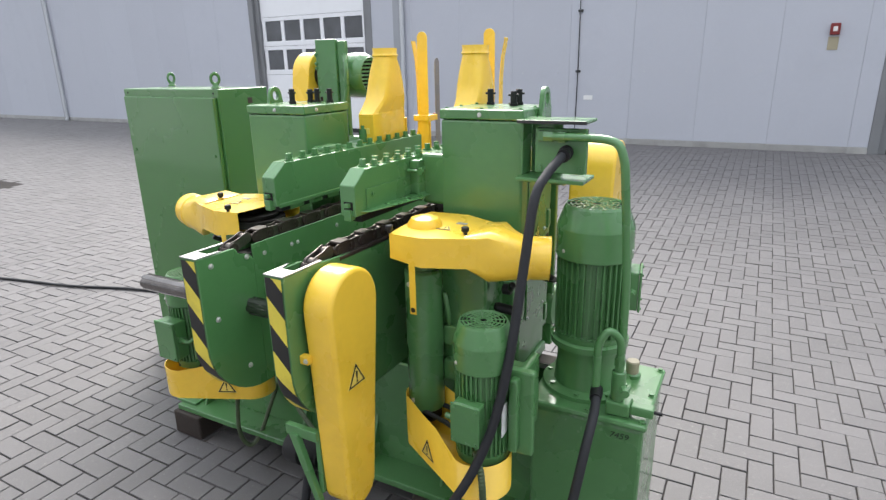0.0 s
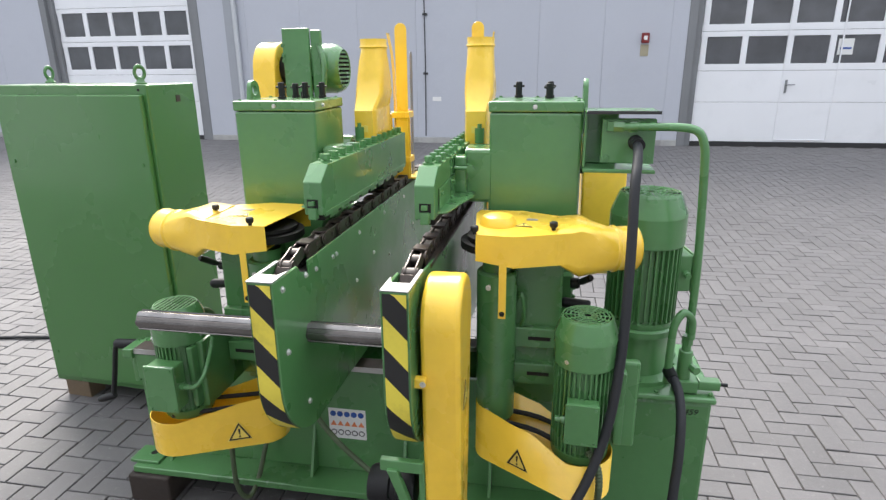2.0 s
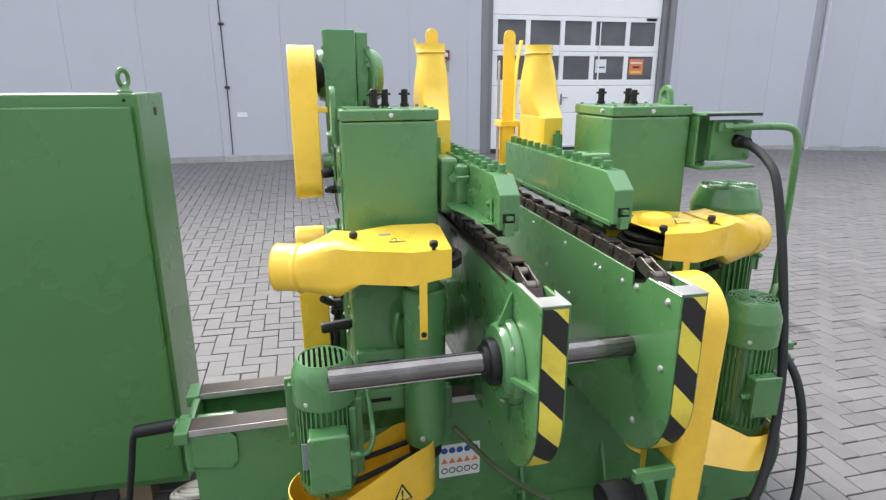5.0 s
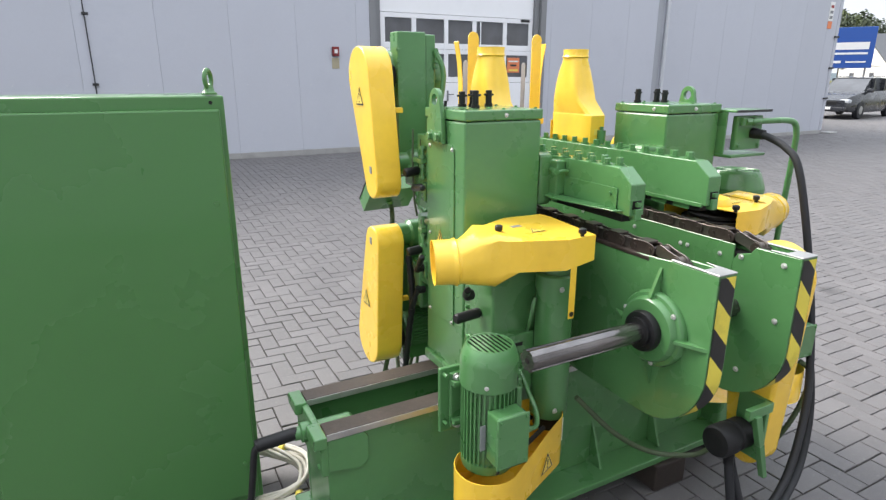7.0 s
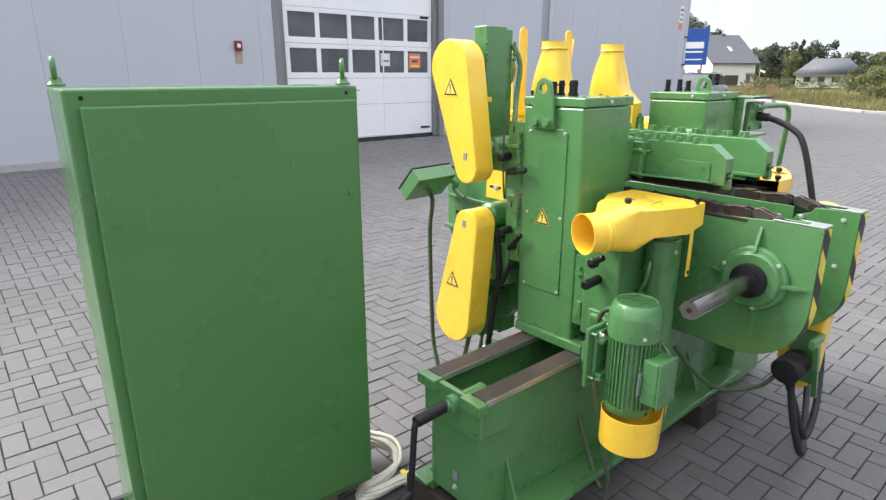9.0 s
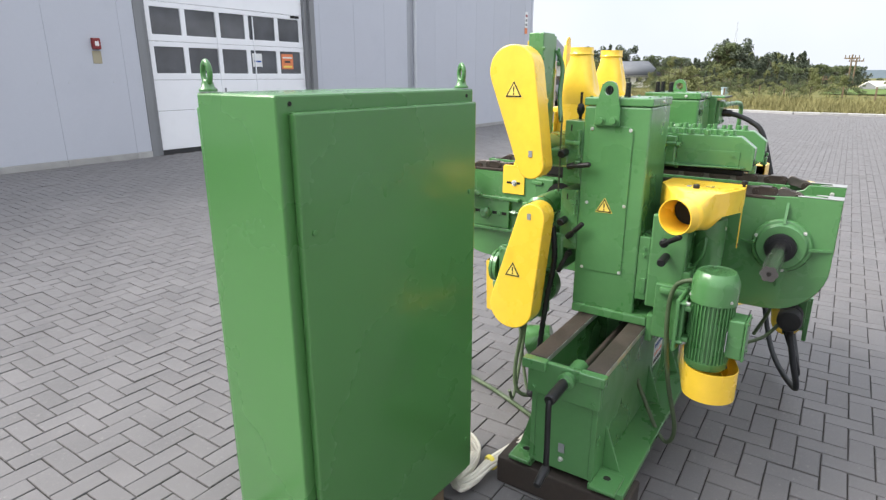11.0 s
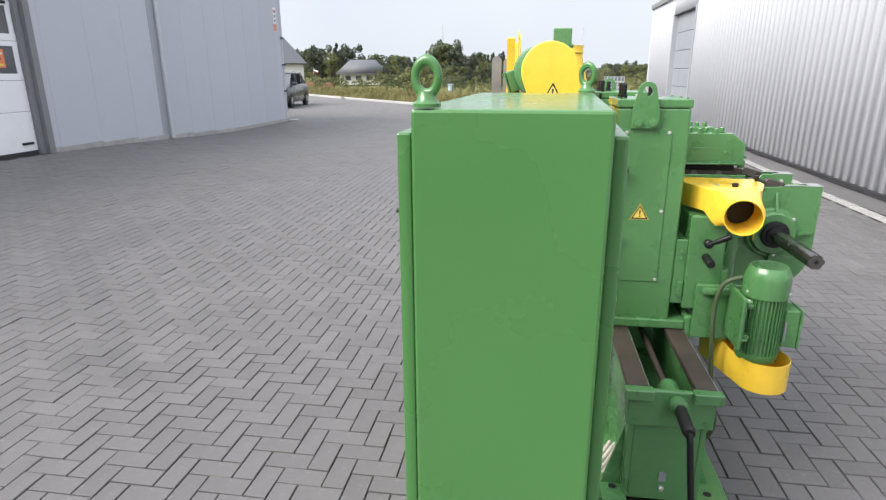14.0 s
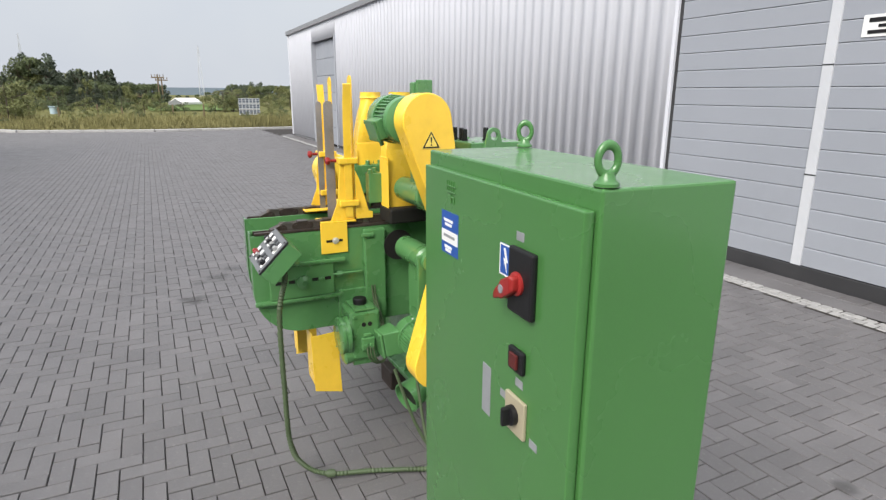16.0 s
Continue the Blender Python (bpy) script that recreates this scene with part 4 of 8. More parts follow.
def press_beam(s):
    """The upper pressure beam with its row of adjusting bolts."""
    m = (lambda b: b) if s > 0 else mir
    p = part("pressure_beam", m(prism([(0.345, 1.275), (0.345, 1.372), (0.405, 1.418), (1.30, 1.418), (1.30, 1.275)], "x", 0.138, 0.196, 0.003)), GREEN, machine)
    part("bar_nose", m(merge(box(0.156, 0.182, 0.334, 0.36, 1.262, 1.298, 0.003), box(0.160, 0.178, 0.331, 0.35, 1.305, 1.318, 0.001))), GREEN, p)
    # slot shade painted as a thin dark patch
    part("nose_slot", m(box(0.152, 0.186, 0.3435, 0.346, 1.296, 1.322, 0)), DARK, p)
    part("bar_lip", m(box(0.136, 0.143, 0.36, 1.28, 1.268, 1.282, 0.002)), GREEN, p)
    part("pad_strip", m(box(0.150, 0.190, 0.38, 1.28, 1.250, 1.274, 0.004)), DARK, p, "dark rubber pressure pads")
    for k in range(9):
        part("pad_clip", m(box(0.147, 0.151, 0.42 + 0.1 * k, 0.49 + 0.1 * k, 1.250, 1.278, 0.002)), GREEN, p)
    for k in range(13):
        y = 0.445 + 0.068 * k
        bolt(p, (0.158 * s, y, 1.418), (0, 0, 1), 0.0125, 0.024)
        if k % 2 == 0 or k < 4:
            bolt(p, (0.182 * s, y + 0.03, 1.418), (0, 0, 1), 0.0115, 0.020)
    # folded guard shelf on the outer side
    g = part("guard_shelf", m(merge(box(0.198, 0.2005, 0.40, 0.66, 1.29, 1.355, 0.001), prism([(0.198, 0.37), (0.198, 0.69), (0.262, 0.69), (0.268, 0.62), (0.225, 0.385)], "z", 1.286, 1.290, 0.001, 1))), GREEN, p)
    for y, z in ((0.43, 1.335), (0.62, 1.335)):
        bolt(g, (0.2005 * s, y, z), (s, 0, 0), 0.007, 0.006)
    # carrier bracket to the column
    ex = 0.045 if s > 0 else 0.0
    part("carrier", m(merge(box(0.196, 0.235, 0.66, 0.72, 1.29, 1.41, 0.006), box(0.222, 0.278 + ex, 0.70, 0.80, 1.25, 1.43, 0.012), box(0.196, 0.278 + ex, 0.86, 0.96, 1.27, 1.415, 0.01))), GREEN, p)
    for z in (1.285, 1.375):
        part("stud", m(merge(cyl((0.230, 0.66, z), (0.230, 0.72, z), 0.011, 12), cyl((0.20, 0.645, z), (0.262, 0.645, z), 0.006, 10), lathe((0.252, 0.650, z), (0, -1, 0), [(0.013, 0), (0.013, 0.012)], 6))), GREEN, p)
    # steadying plate and stop further back
    part("oiler", m(merge(cyl((0.235, 0.98, 1.415), (0.235, 0.98, 1.47), 0.018, 16), cyl((0.235, 0.98, 1.47), (0.235, 0.98, 1.485), 0.008, 10))), GREEN, p)
    return p


def plate_with_hole(poly, c, r, x0, x1):
    """A flat plate in the plane of y and z with a round hole through it."""
    angs = sorted(set([math.atan2(p[1] - c[1], p[0] - c[0]) % (2 * math.pi) for p in poly] + [k * math.pi / 12 for k in range(24)]))
    outer, inner = [], []
    for a in angs:
        d = (math.cos(a), math.sin(a))
        best = 1e9
        for p, q in zip(poly, poly[1:] + poly[:1]):
            e = (q[0] - p[0], q[1] - p[1])
            det = d[0] * -e[1] + d[1] * e[0]
            if abs(det) < 1e-12:
                continue
            w = (p[0] - c[0], p[1] - c[1])
            t = (w[0] * -e[1] + w[1] * e[0]) / det
            u = (d[0] * w[1] - d[1] * w[0]) / det
            if t > 0 and -1e-6 <= u <= 1 + 1e-6:
                best = min(best, t)
        outer.append((c[0] + d[0] * best, c[1] + d[1] * best))
        inner.append((c[0] + d[0] * r, c[1] + d[1] * r))
    b = 0.002

    def at_x(pts, x, k=1.0):
        return [(x, c[0] + (p[0] - c[0]) * k, c[1] + (p[1] - c[1]) * k) for p in pts]
    bm = rings([at_x(inner, x0), at_x(outer, x0, 0.97), at_x(outer, x0 + b), at_x(outer, x1 - b), at_x(outer, x1, 0.97), at_x(inner, x1), at_x(inner, x0)], False, False)
    bmesh.ops.remove_doubles(bm, verts=bm.verts, dist=1e-6)
    bmesh.ops.recalc_face_normals(bm, faces=bm.faces)
    return bm


def column(s):
    off = 0.045 if s > 0 else 0.0
    m = (lambda b: moved(b, Matrix.Translation((0.045, 0, 0)))) if s > 0 else mir
    c = part("column", m(merge(box(0.275, 0.570, 0.692, 0.970, 0.664, 1.548, 0.008), box(0.272, 0.573, 0.688, 0.973, 1.5495, 1.583, 0.005))), GREEN, machine)
    part("saddle", m(merge(box(0.262, 0.585, 0.628, 0.965, 0.628, 0.668, 0.006), box(0.25, 0.582, 0.595, 0.629, 0.56, 0.69, 0.01))), GREEN, machine)
    bolt(c, (0.42 * s + off, 0.688, 1.566), (0, -1, 0), 0.0055, 0.007, STEEL)
    bolt(c, (0.272 * s + off, 0.76, 1.566), (-s, 0, 0), 0.0055, 0.007, STEEL)
    for x, y in ((0.29, 0.71), (0.42, 0.705), (0.555, 0.71), (0.29, 0.95), (0.42, 0.955), (0.555, 0.95), (0.56, 0.83), (0.285, 0.83)):
        bolt(c, (x * s + off, y, 1.583), (0, 0, 1), 0.006, 0.005)
    # inspection cover
    pts = [(0.757, 0.835), (0.942, 0.835), (0.942, 1.47), (0.775, 1.47), (0.757, 1.455)]
    cov = part("cover_plate", m(prism(pts, "x", 0.570, 0.5745, 0.0015)), GREEN, c)
    for y, z in ((0.765, 0.845), (0.933, 0.845), (0.768, 1.455), (0.93, 1.455), (0.768, 1.14), (0.932, 1.14)):
        bolt(cov, (0.5745 * s + off, y, z), (s, 0, 0), 0.0055, 0.005, STEEL)
    warning(cov, (0.575 * s + off, 0.852, 1.135), (0, -1 if s < 0 else 1, 0), (0, 0, 1), 0.068)
    # lifting lug with a round hole
    lug = part("lifting_lug", m(plate_with_hole([(0.812, 1.47), (0.918, 1.47), (0.918, 1.54), (0.900, 1.615)] + arc(0.866, 1.615, 0.034, 0, 180, 10)[1:] + [(0.815, 1.54)], (0.866, 1.612), 0.019, 0.574, 0.590)), GREEN, c)
    for y in (0.838, 0.892):
        bolt(lug, (0.590 * s + off, y, 1.492), (s, 0, 0), 0.015, 0.014)
    for x, y, h in ((0.452, 0.83, 0.058), (0.444, 0.935, 0.052), (0.403, 0.93, 0.056), (0.336, 0.93, 0.056)) if s < 0 else ((0.355, 0.93, 0.055), (0.465, 0.93, 0.055), (0.462, 0.885, 0.05)):
        part("cap_screw", m(merge(cyl((x, y, 1.583), (x, y, 1.583 + h), 0.0115, 14, 0.002), cyl((x, y, 1.583), (x, y, 1.592), 0.015, 14), cyl((x - 0.019, y, 1.583 + h * 0.72), (x + 0.019, y, 1.583 + h * 0.72), 0.004, 8))), BLACK, c, "black capped adjusting screw")
    # slides with clamping levers, front and back of the column
    def lever(parent, y, z, dy, dz):
        part("clamp_lever", m(merge(cyl((0.565, y, z), (0.600, y, z), 0.014, 14, 0.003), lathe((0.597, y, z), (0.14, dy, dz), [(0.013, -0.014), (0.010, 0.012), (0.0085, 0.03), (0.0115, 0.036), (0.011, 0.088), (0.007, 0.093)], 12))), BLACK, parent, "black clamping lever")

    back = ((0.97, 1.055, 0.915, 1.185), (0.97, 1.055, 1.215, 1.485)) if s < 0 else ((0.97, 1.02, 0.72, 1.02), (0.97, 1.02, 1.10, 1.42))
    for y0, y1, z0, z1 in ((0.645, 0.692, 0.74, 1.02),) + back:
        sl = part("slide", m(merge(box(0.40, 0.565, y0, y1, z0, z1, 0.004), box(0.548, 0.575, y0 + 0.004, min(y1, y0 + 0.05) - 0.020, z0 + 0.03, z0 + 0.10, 0.004))), GREEN, c)
        for z in (z0 + 0.05, z1 - 0.05, z1 - 0.08):
            bolt(sl, (0.565 * s + off, y0 + 0.022, z), (s, 0, 0), 0.007, 0.012)
        if y0 < 0.7:
            continue
        if s > 0:
            lever(sl, 0.995, z1 - 0.10, -0.75, 0.35)
            continue
        low = z1 < 1.3
        lever(sl, *((0.993, 0.986, -0.70, 0.71) if low else (1.006, 1.293, -0.98, 0.17)))
        zs, ys = (1.049, 1.030) if low else (1.350, 1.045)
        part("crank_sleeve", m(lathe((0.562, ys, zs), (1, 0, -0.1), [(0.012, 0), (0.017, 0.008), (0.017, 0.055), (0.014, 0.061)], 14)), BLACK, sl, "black rubber sleeve")
        # stop bar with its threaded rod and nuts
        zb = 1.135 if low else 1.392
        part("stop_bar", m(box(0.563, 0.588, 0.976, 1.046 if not low else 1.010, zb - 0.009, zb + 0.009, 0.003)), GREEN, sl)
        rod = part("threaded_rod", m(cyl((0.578, 0.984, zb - 0.065), (0.578, 0.984, zb + 0.055), 0.0055, 10)), GREEN, sl)
        for z in (zb - 0.062, zb - 0.022, zb + 0.012, zb + 0.045):
            part("nut", m(lathe((0.578, 0.984, z), (0, 0, 1), [(0.0115, 0), (0.0115, 0.010)], 6)), GREEN, rod)
        part("mark", m(box(0.5652, 0.566, 1.022, 1.028, z1 - 0.045, z1 - 0.018, 0)), DARK, sl)
    if s < 0:
        lever(c, 0.997, 0.895, 0.38, -0.93)
        part("control_wire", m(tube([(0.575, 1.068, 1.50), (0.578, 1.067, 1.38), (0.575, 1.066, 1.25), (0.560, 1.072, 1.17)], 0.004, 6, 6)), OLIVE, c)
    return c


def fins(c, d, r0, r1, h0, h1, n):
    """Cooling fins round an axis."""
    a, b, d = frame_of(d)
    out = []
    for i in range(n):
        t = 2 * math.pi * i / n
        o = math.cos(t) * a + math.sin(t) * b
        q = -math.sin(t) * a + math.cos(t) * b
        w = 0.0022
        loops = [[Vector(c) + d * h + o * r0 - q * w, Vector(c) + d * h + o * r1 - q * w, Vector(c) + d * h + o * r1 + q * w, Vector(c) + d * h + o * r0 + q * w] for h in (h0, h1)]
        out.append(rings(loops))
    return out


def motor(parent, c, d, r, cap, length, box_dir=None, name="motor", grille="ring", label="", tb=(0.05, 0.045, 0.065), tb_h=0.35, gland=-1):
    """An electric motor: finned body, fan cowl with a grille, end shield, terminal box. c: the cowl's top; d: from body to cowl."""
    d = Vector(d).normalized()
    c = Vector(c)
    body = part(name, lathe(c - d * length, d, [(r * 0.78, 0), (r * 0.84, 0.012), (r * 0.84, length - cap)], 32), GREEN, parent, label)
    cow = part("fan_cowl", lathe(c - d * cap, d, [(r * 0.985, -0.004), (r, 0)] + ([(r, cap * 0.57), (r * 0.985, cap * 0.62), (r * 0.815, cap * 0.965), (r * 0.785, cap)] if grille == "ring" else [(r, cap * 0.62), (r * 0.97, cap * 0.75), (r * 0.86, cap * 0.94), (r * 0.80, cap * 1.0)]) + [(r * 0.76, cap), (r * 0.74, cap - 0.004)], 36, True, True), GREEN, body)
    for fin in fins(c - d * length, d, r * 0.82, r * 0.955, 0.02, length - cap - 0.004, 36):
        part("cooling_fin", fin, GREEN, body)
    part("end_shield", lathe(c - d * length, d, [(r * 0.6, -0.02), (r * 0.9, -0.012), (r * 0.94, 0.0), (r * 0.94, 0.018), (r * 0.8, 0.022)], 32), GREEN, body)
    # black disc just under the grille, painting the cowl's inner shade
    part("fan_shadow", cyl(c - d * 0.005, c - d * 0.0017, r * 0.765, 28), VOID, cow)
    a, b, _ = frame_of(d)
    if grille == "ring":
        bms = [torus(c, d, r * q, 0.0022, 28, 6) for q in (0.15, 0.28, 0.41, 0.54, 0.67, 0.77)]
        for i in range(12):
            t = 2 * math.pi * i / 12
            o = math.cos(t) * a + math.sin(t) * b
            bms.append(cyl(c + o * r * 0.12, c + o * r * 0.77, 0.0022, 6))
    else:
        bms = []
        for i in range(-4, 5):
            w = r * 0.165
            off = i * w
            half = math.sqrt(max(0.0, (r * 0.76) ** 2 - off * off))
            u0, u1 = c + b * off - a * half, c + b * off + a * half
            bms.append(rings([[q - b * w * 0.24 - d * 0.0014, q + b * w * 0.24 - d * 0.0014, q + b * w * 0.24 + d * 0.0004, q - b * w * 0.24 + d * 0.0004] for q in (u0, u1)]))
        bms.append(torus(c, d, r * 0.77, 0.003, 28, 6))
    part("fan_grille", merge(*bms), GREEN, cow)
    for t in (0.4, 2.5, 4.6):
        o = math.cos(t) * a + math.sin(t) * b
        bolt(cow, c - d * cap * 0.85 + o * r, o, 0.005, 0.004, STEEL)
    if box_dir is not None:
        bd = Vector(box_dir).normalized()
        side = d.cross(bd).normalized()
        o = c - d * (length * (1 - tb_h)) + bd * (r * 0.8)

        def obox(w, hgt, p0, p1, bv):
            bm = box(-w, w, -hgt, hgt, p0, p1, bv)
            return moved(bm, Matrix.Translation(o) @ Matrix((side, d, bd)).transposed().to_4x4())
        tbx = part("terminal_box", obox(tb[0], tb[2], 0, tb[1] * 1.7, 0.006), GREEN, body)
        part("box_lid", obox(tb[0] + 0.003, tb[2] + 0.003, tb[1] * 1.72, tb[1] * 2.0, 0.005), GREEN, tbx)
        for x in (-1, 1):
            for y in (-1, 1):
                bolt(tbx, o + side * x * (tb[0] - 0.008) + d * y * (tb[2] - 0.008) + bd * tb[1] * 2.0, bd, 0.0045, 0.004)
        part("cable_gland", lathe(o + side * gland * tb[0] + bd * tb[1], side * gland, [(0.012, 0), (0.012, 0.012), (0.009, 0.014), (0.009, 0.03)], 12), GREEN, tbx)
    return body


def side_hood(s, dome):
    """The yellow dust hood over a side spindle, with a round spout."""
    m = (lambda b: b) if s > 0 else mir
    z0, z1 = 1.158, 1.236
    n = 32
    plan = [(0.300, 0.645), (0.292, 0.600), (0.320, 0.345), (0.43, 0.338), (0.555, 0.385), (0.585, 0.40), (0.585, 0.585), (0.555, 0.60), (0.44, 0.655)]
    shell = bmesh.new()
    hi = [shell.verts.new((p[0], p[1], z1)) for p in plan]
    lo = {k: shell.verts.new((plan[k][0], plan[k][1], z0 - (0.0 if plan[k][0] < 0.42 else 0.015))) for k in (2, 3, 4, 5, 6, 7, 8, 0)}
    shell.faces.new(hi)
    for k, q in ((2, 3), (3, 4), (4, 5), (6, 7), (7, 8), (8, 0)):
        shell.faces.new((hi[k], hi[q], lo[q], lo[k]))
    bmesh.ops.recalc_face_normals(shell, faces=shell.faces)
    bmesh.ops.solidify(shell, geom=shell.faces[:], thickness=0.0025)
    hood = part("dust_hood", m(shell), YELLOW, machine, "yellow sheet-metal dust hood with dents")
    part("hood_floor", m(prism([(0.33, 0.36), (0.43, 0.352), (0.575, 0.40), (0.575, 0.585), (0.44, 0.64), (0.33, 0.63)], "z", z0 - 0.004, z0, 0)), YELLOW, hood)
    # spout: from a rectangle to a circle, slightly dented

    def rect(u, y0, y1, za, zb):
        pts = []
        for i in range(n):
            t = 2 * math.pi * (i + 0.5) / n
            cx, cy = math.cos(t), math.sin(t)
            k = max(abs(cx), abs(cy))
            pts.append(Vector((u, (y0 + y1) / 2 + cx / k * (y1 - y0) / 2, (za + zb) / 2 + cy / k * (zb - za) / 2)))
        return pts

    def circ(u, yc, zc, r):
        return [Vector((u + 0.04 * (r * math.sin(2 * math.pi * (i + 0.5) / n)), yc + r * math.cos(2 * math.pi * (i + 0.5) / n), zc + r * math.sin(2 * math.pi * (i + 0.5) / n))) for i in range(n)]

    loops = [rect(0.548, 0.382, 0.604, z0 - 0.016, z1 + 0.003)]
    A, B = rect(0.615, 0.415, 0.58, 1.096, 1.252), circ(0.70, 0.496, 1.168, 0.066)
    loops.append(A)
    tilt = Matrix.Translation((0.715, 0.497, 0)) @ Matrix.Rotation(radians(20), 4, 'Z') @ Matrix.Translation((-0.715, -0.497, 0))
    B = [tilt @ p for p in B]
    loops.append([a.lerp(b, 0.5) + Vector((0, 0, 0.002 * math.sin(9 * i))) for i, (a, b) in enumerate(zip(A, B))])
    loops.append(B)
    for u, r in ((0.706, 0.0665), (0.712, 0.0710), (0.719, 0.0680), (0.724, 0.0665), (0.775, 0.0660), (0.778, 0.0680)):
        loops.append([tilt @ p for p in circ(u, 0.498, 1.167, r)])
    inside = [[tilt @ p for p in circ(0.7775, 0.498, 1.167, 0.0645)], [tilt @ p for p in circ(0.70, 0.496, 1.168, 0.063)], circ(0.64, 0.495, 1.17, 0.056)]
    sp = rings(loops + inside, False, False)
    part("spout", m(sp), YELLOW, hood, "yellow round spout")
    # dark disc painting the shade deep in the spout
    part("spout_dark", m(cyl((0.635, 0.495, 1.17), (0.637, 0.495, 1.17), 0.062, 24)), DARK, hood)
    if dome:
        part("dome", m(lathe((0.372, 0.475, z1), (0, 0, 1), [(0.056, 0), (0.054, 0.012), (0.044, 0.026), (0.02, 0.033), (0.002, 0.034)], 28)), YELLOW, hood)
    for x, y in ((0.565, 0.495), (0.368, 0.350)) if s < 0 else ((0.316, 0.352), (0.537, 0.430)):
        part("knob", m(merge(cyl((x, y, z1), (x, y, z1 + 0.010), 0.006, 10), lathe((x, y, z1 + 0.008), (0, 0, 1), [(0.009, 0), (0.012, 0.003), (0.012, 0.014), (0.009, 0.017)], 12))), BLACK, hood, "black knob screw")
    w = warning(hood, (0.45 * s, 0.47, z1 + 0.0003), (1, 0, 0), (0, 1, 0), 0.05)
    part("name_plate", m(box(0.455, 0.490, 0.53, 0.548, z1, z1 + 0.0015, 0)), GREY, hood)
    part("tool_head", m(merge(cyl((0.375, 0.475, 1.168), (0.375, 0.475, 1.19), 0.115, 32), cyl((0.375, 0.475, 1.195), (0.375, 0.475, 1.205), 0.095, 32), cyl((0.375, 0.475, 1.13), (0.375, 0.475, 1.225), 0.03, 16))), DARK, hood, "dark cutter discs under the hood")
    part("strap", m(box(0.388, 0.410, 0.340, 0.343, 0.985, 1.16, 0.001)), YELLOW, hood, "yellow hanging strap")
    bolt(hood, (0.399 * s, 0.340, 1.0), (0, -1, 0), 0.006, 0.004, BLACK)
    # spindle housing, its slide and clamps
    sp = part("spindle_housing", m(merge(cyl((0.375, 0.452, 0.60), (0.375, 0.452, 1.10), 0.062, 32, 0.006), cyl((0.375, 0.452, 1.10), (0.375, 0.452, 1.135), 0.045, 24))), GREEN, machine)
    part("pulley", m(cyl((0.375, 0.452, 0.555), (0.375, 0.452, 0.60), 0.05, 24, 0.004)), DARK, sp)
    for z in (0.64, 1.06):
        bolt(sp, (0.375 * s - 0.02, 0.393, z), (0, -1, 0), 0.007, 0.006, STEEL)
    part("spindle_slide", m(merge(box(0.40, 0.575, 0.50, 0.645, 0.72, 1.125, 0.008), box(0.43, 0.572, 0.475, 0.52, 0.70, 0.775, 0.005), box(0.43, 0.572, 0.475, 0.52, 0.83, 0.90, 0.005))), GREEN, sp)
    part("clamp_lever", m(merge(cyl((0.60, 0.58, 1.02), (0.63, 0.58, 1.02), 0.018, 14, 0.004), lathe((0.625, 0.58, 1.02), (0.45, -0.9, 0.6), [(0.010, -0.012), (0.008, 0.02), (0.011, 0.03), (0.011, 0.085), (0.008, 0.09)], 12))), BLACK, sp, "black clamping lever")
    part("crank_sleeve", m(lathe((0.575, 0.575, 0.955), (1, 0, -0.08), [(0.012, 0), (0.017, 0.008), (0.017, 0.085), (0.014, 0.092)], 14)), BLACK, sp, "black rubber sleeve")
    part("air_hose", m(tube([(0.43, 0.49, 0.98), (0.45, 0.455, 1.02), (0.46, 0.46, 0.95), (0.45, 0.485, 0.90)], 0.007, 8, 6)), GREEN, sp)
    # shaded slots painted on as dark strips
    for z in (0.74, 0.865):
        part("slot", m(box(0.475, 0.545, 0.4735, 0.476, z - 0.006, z + 0.006, 0)), DARK, sp)
    return hood


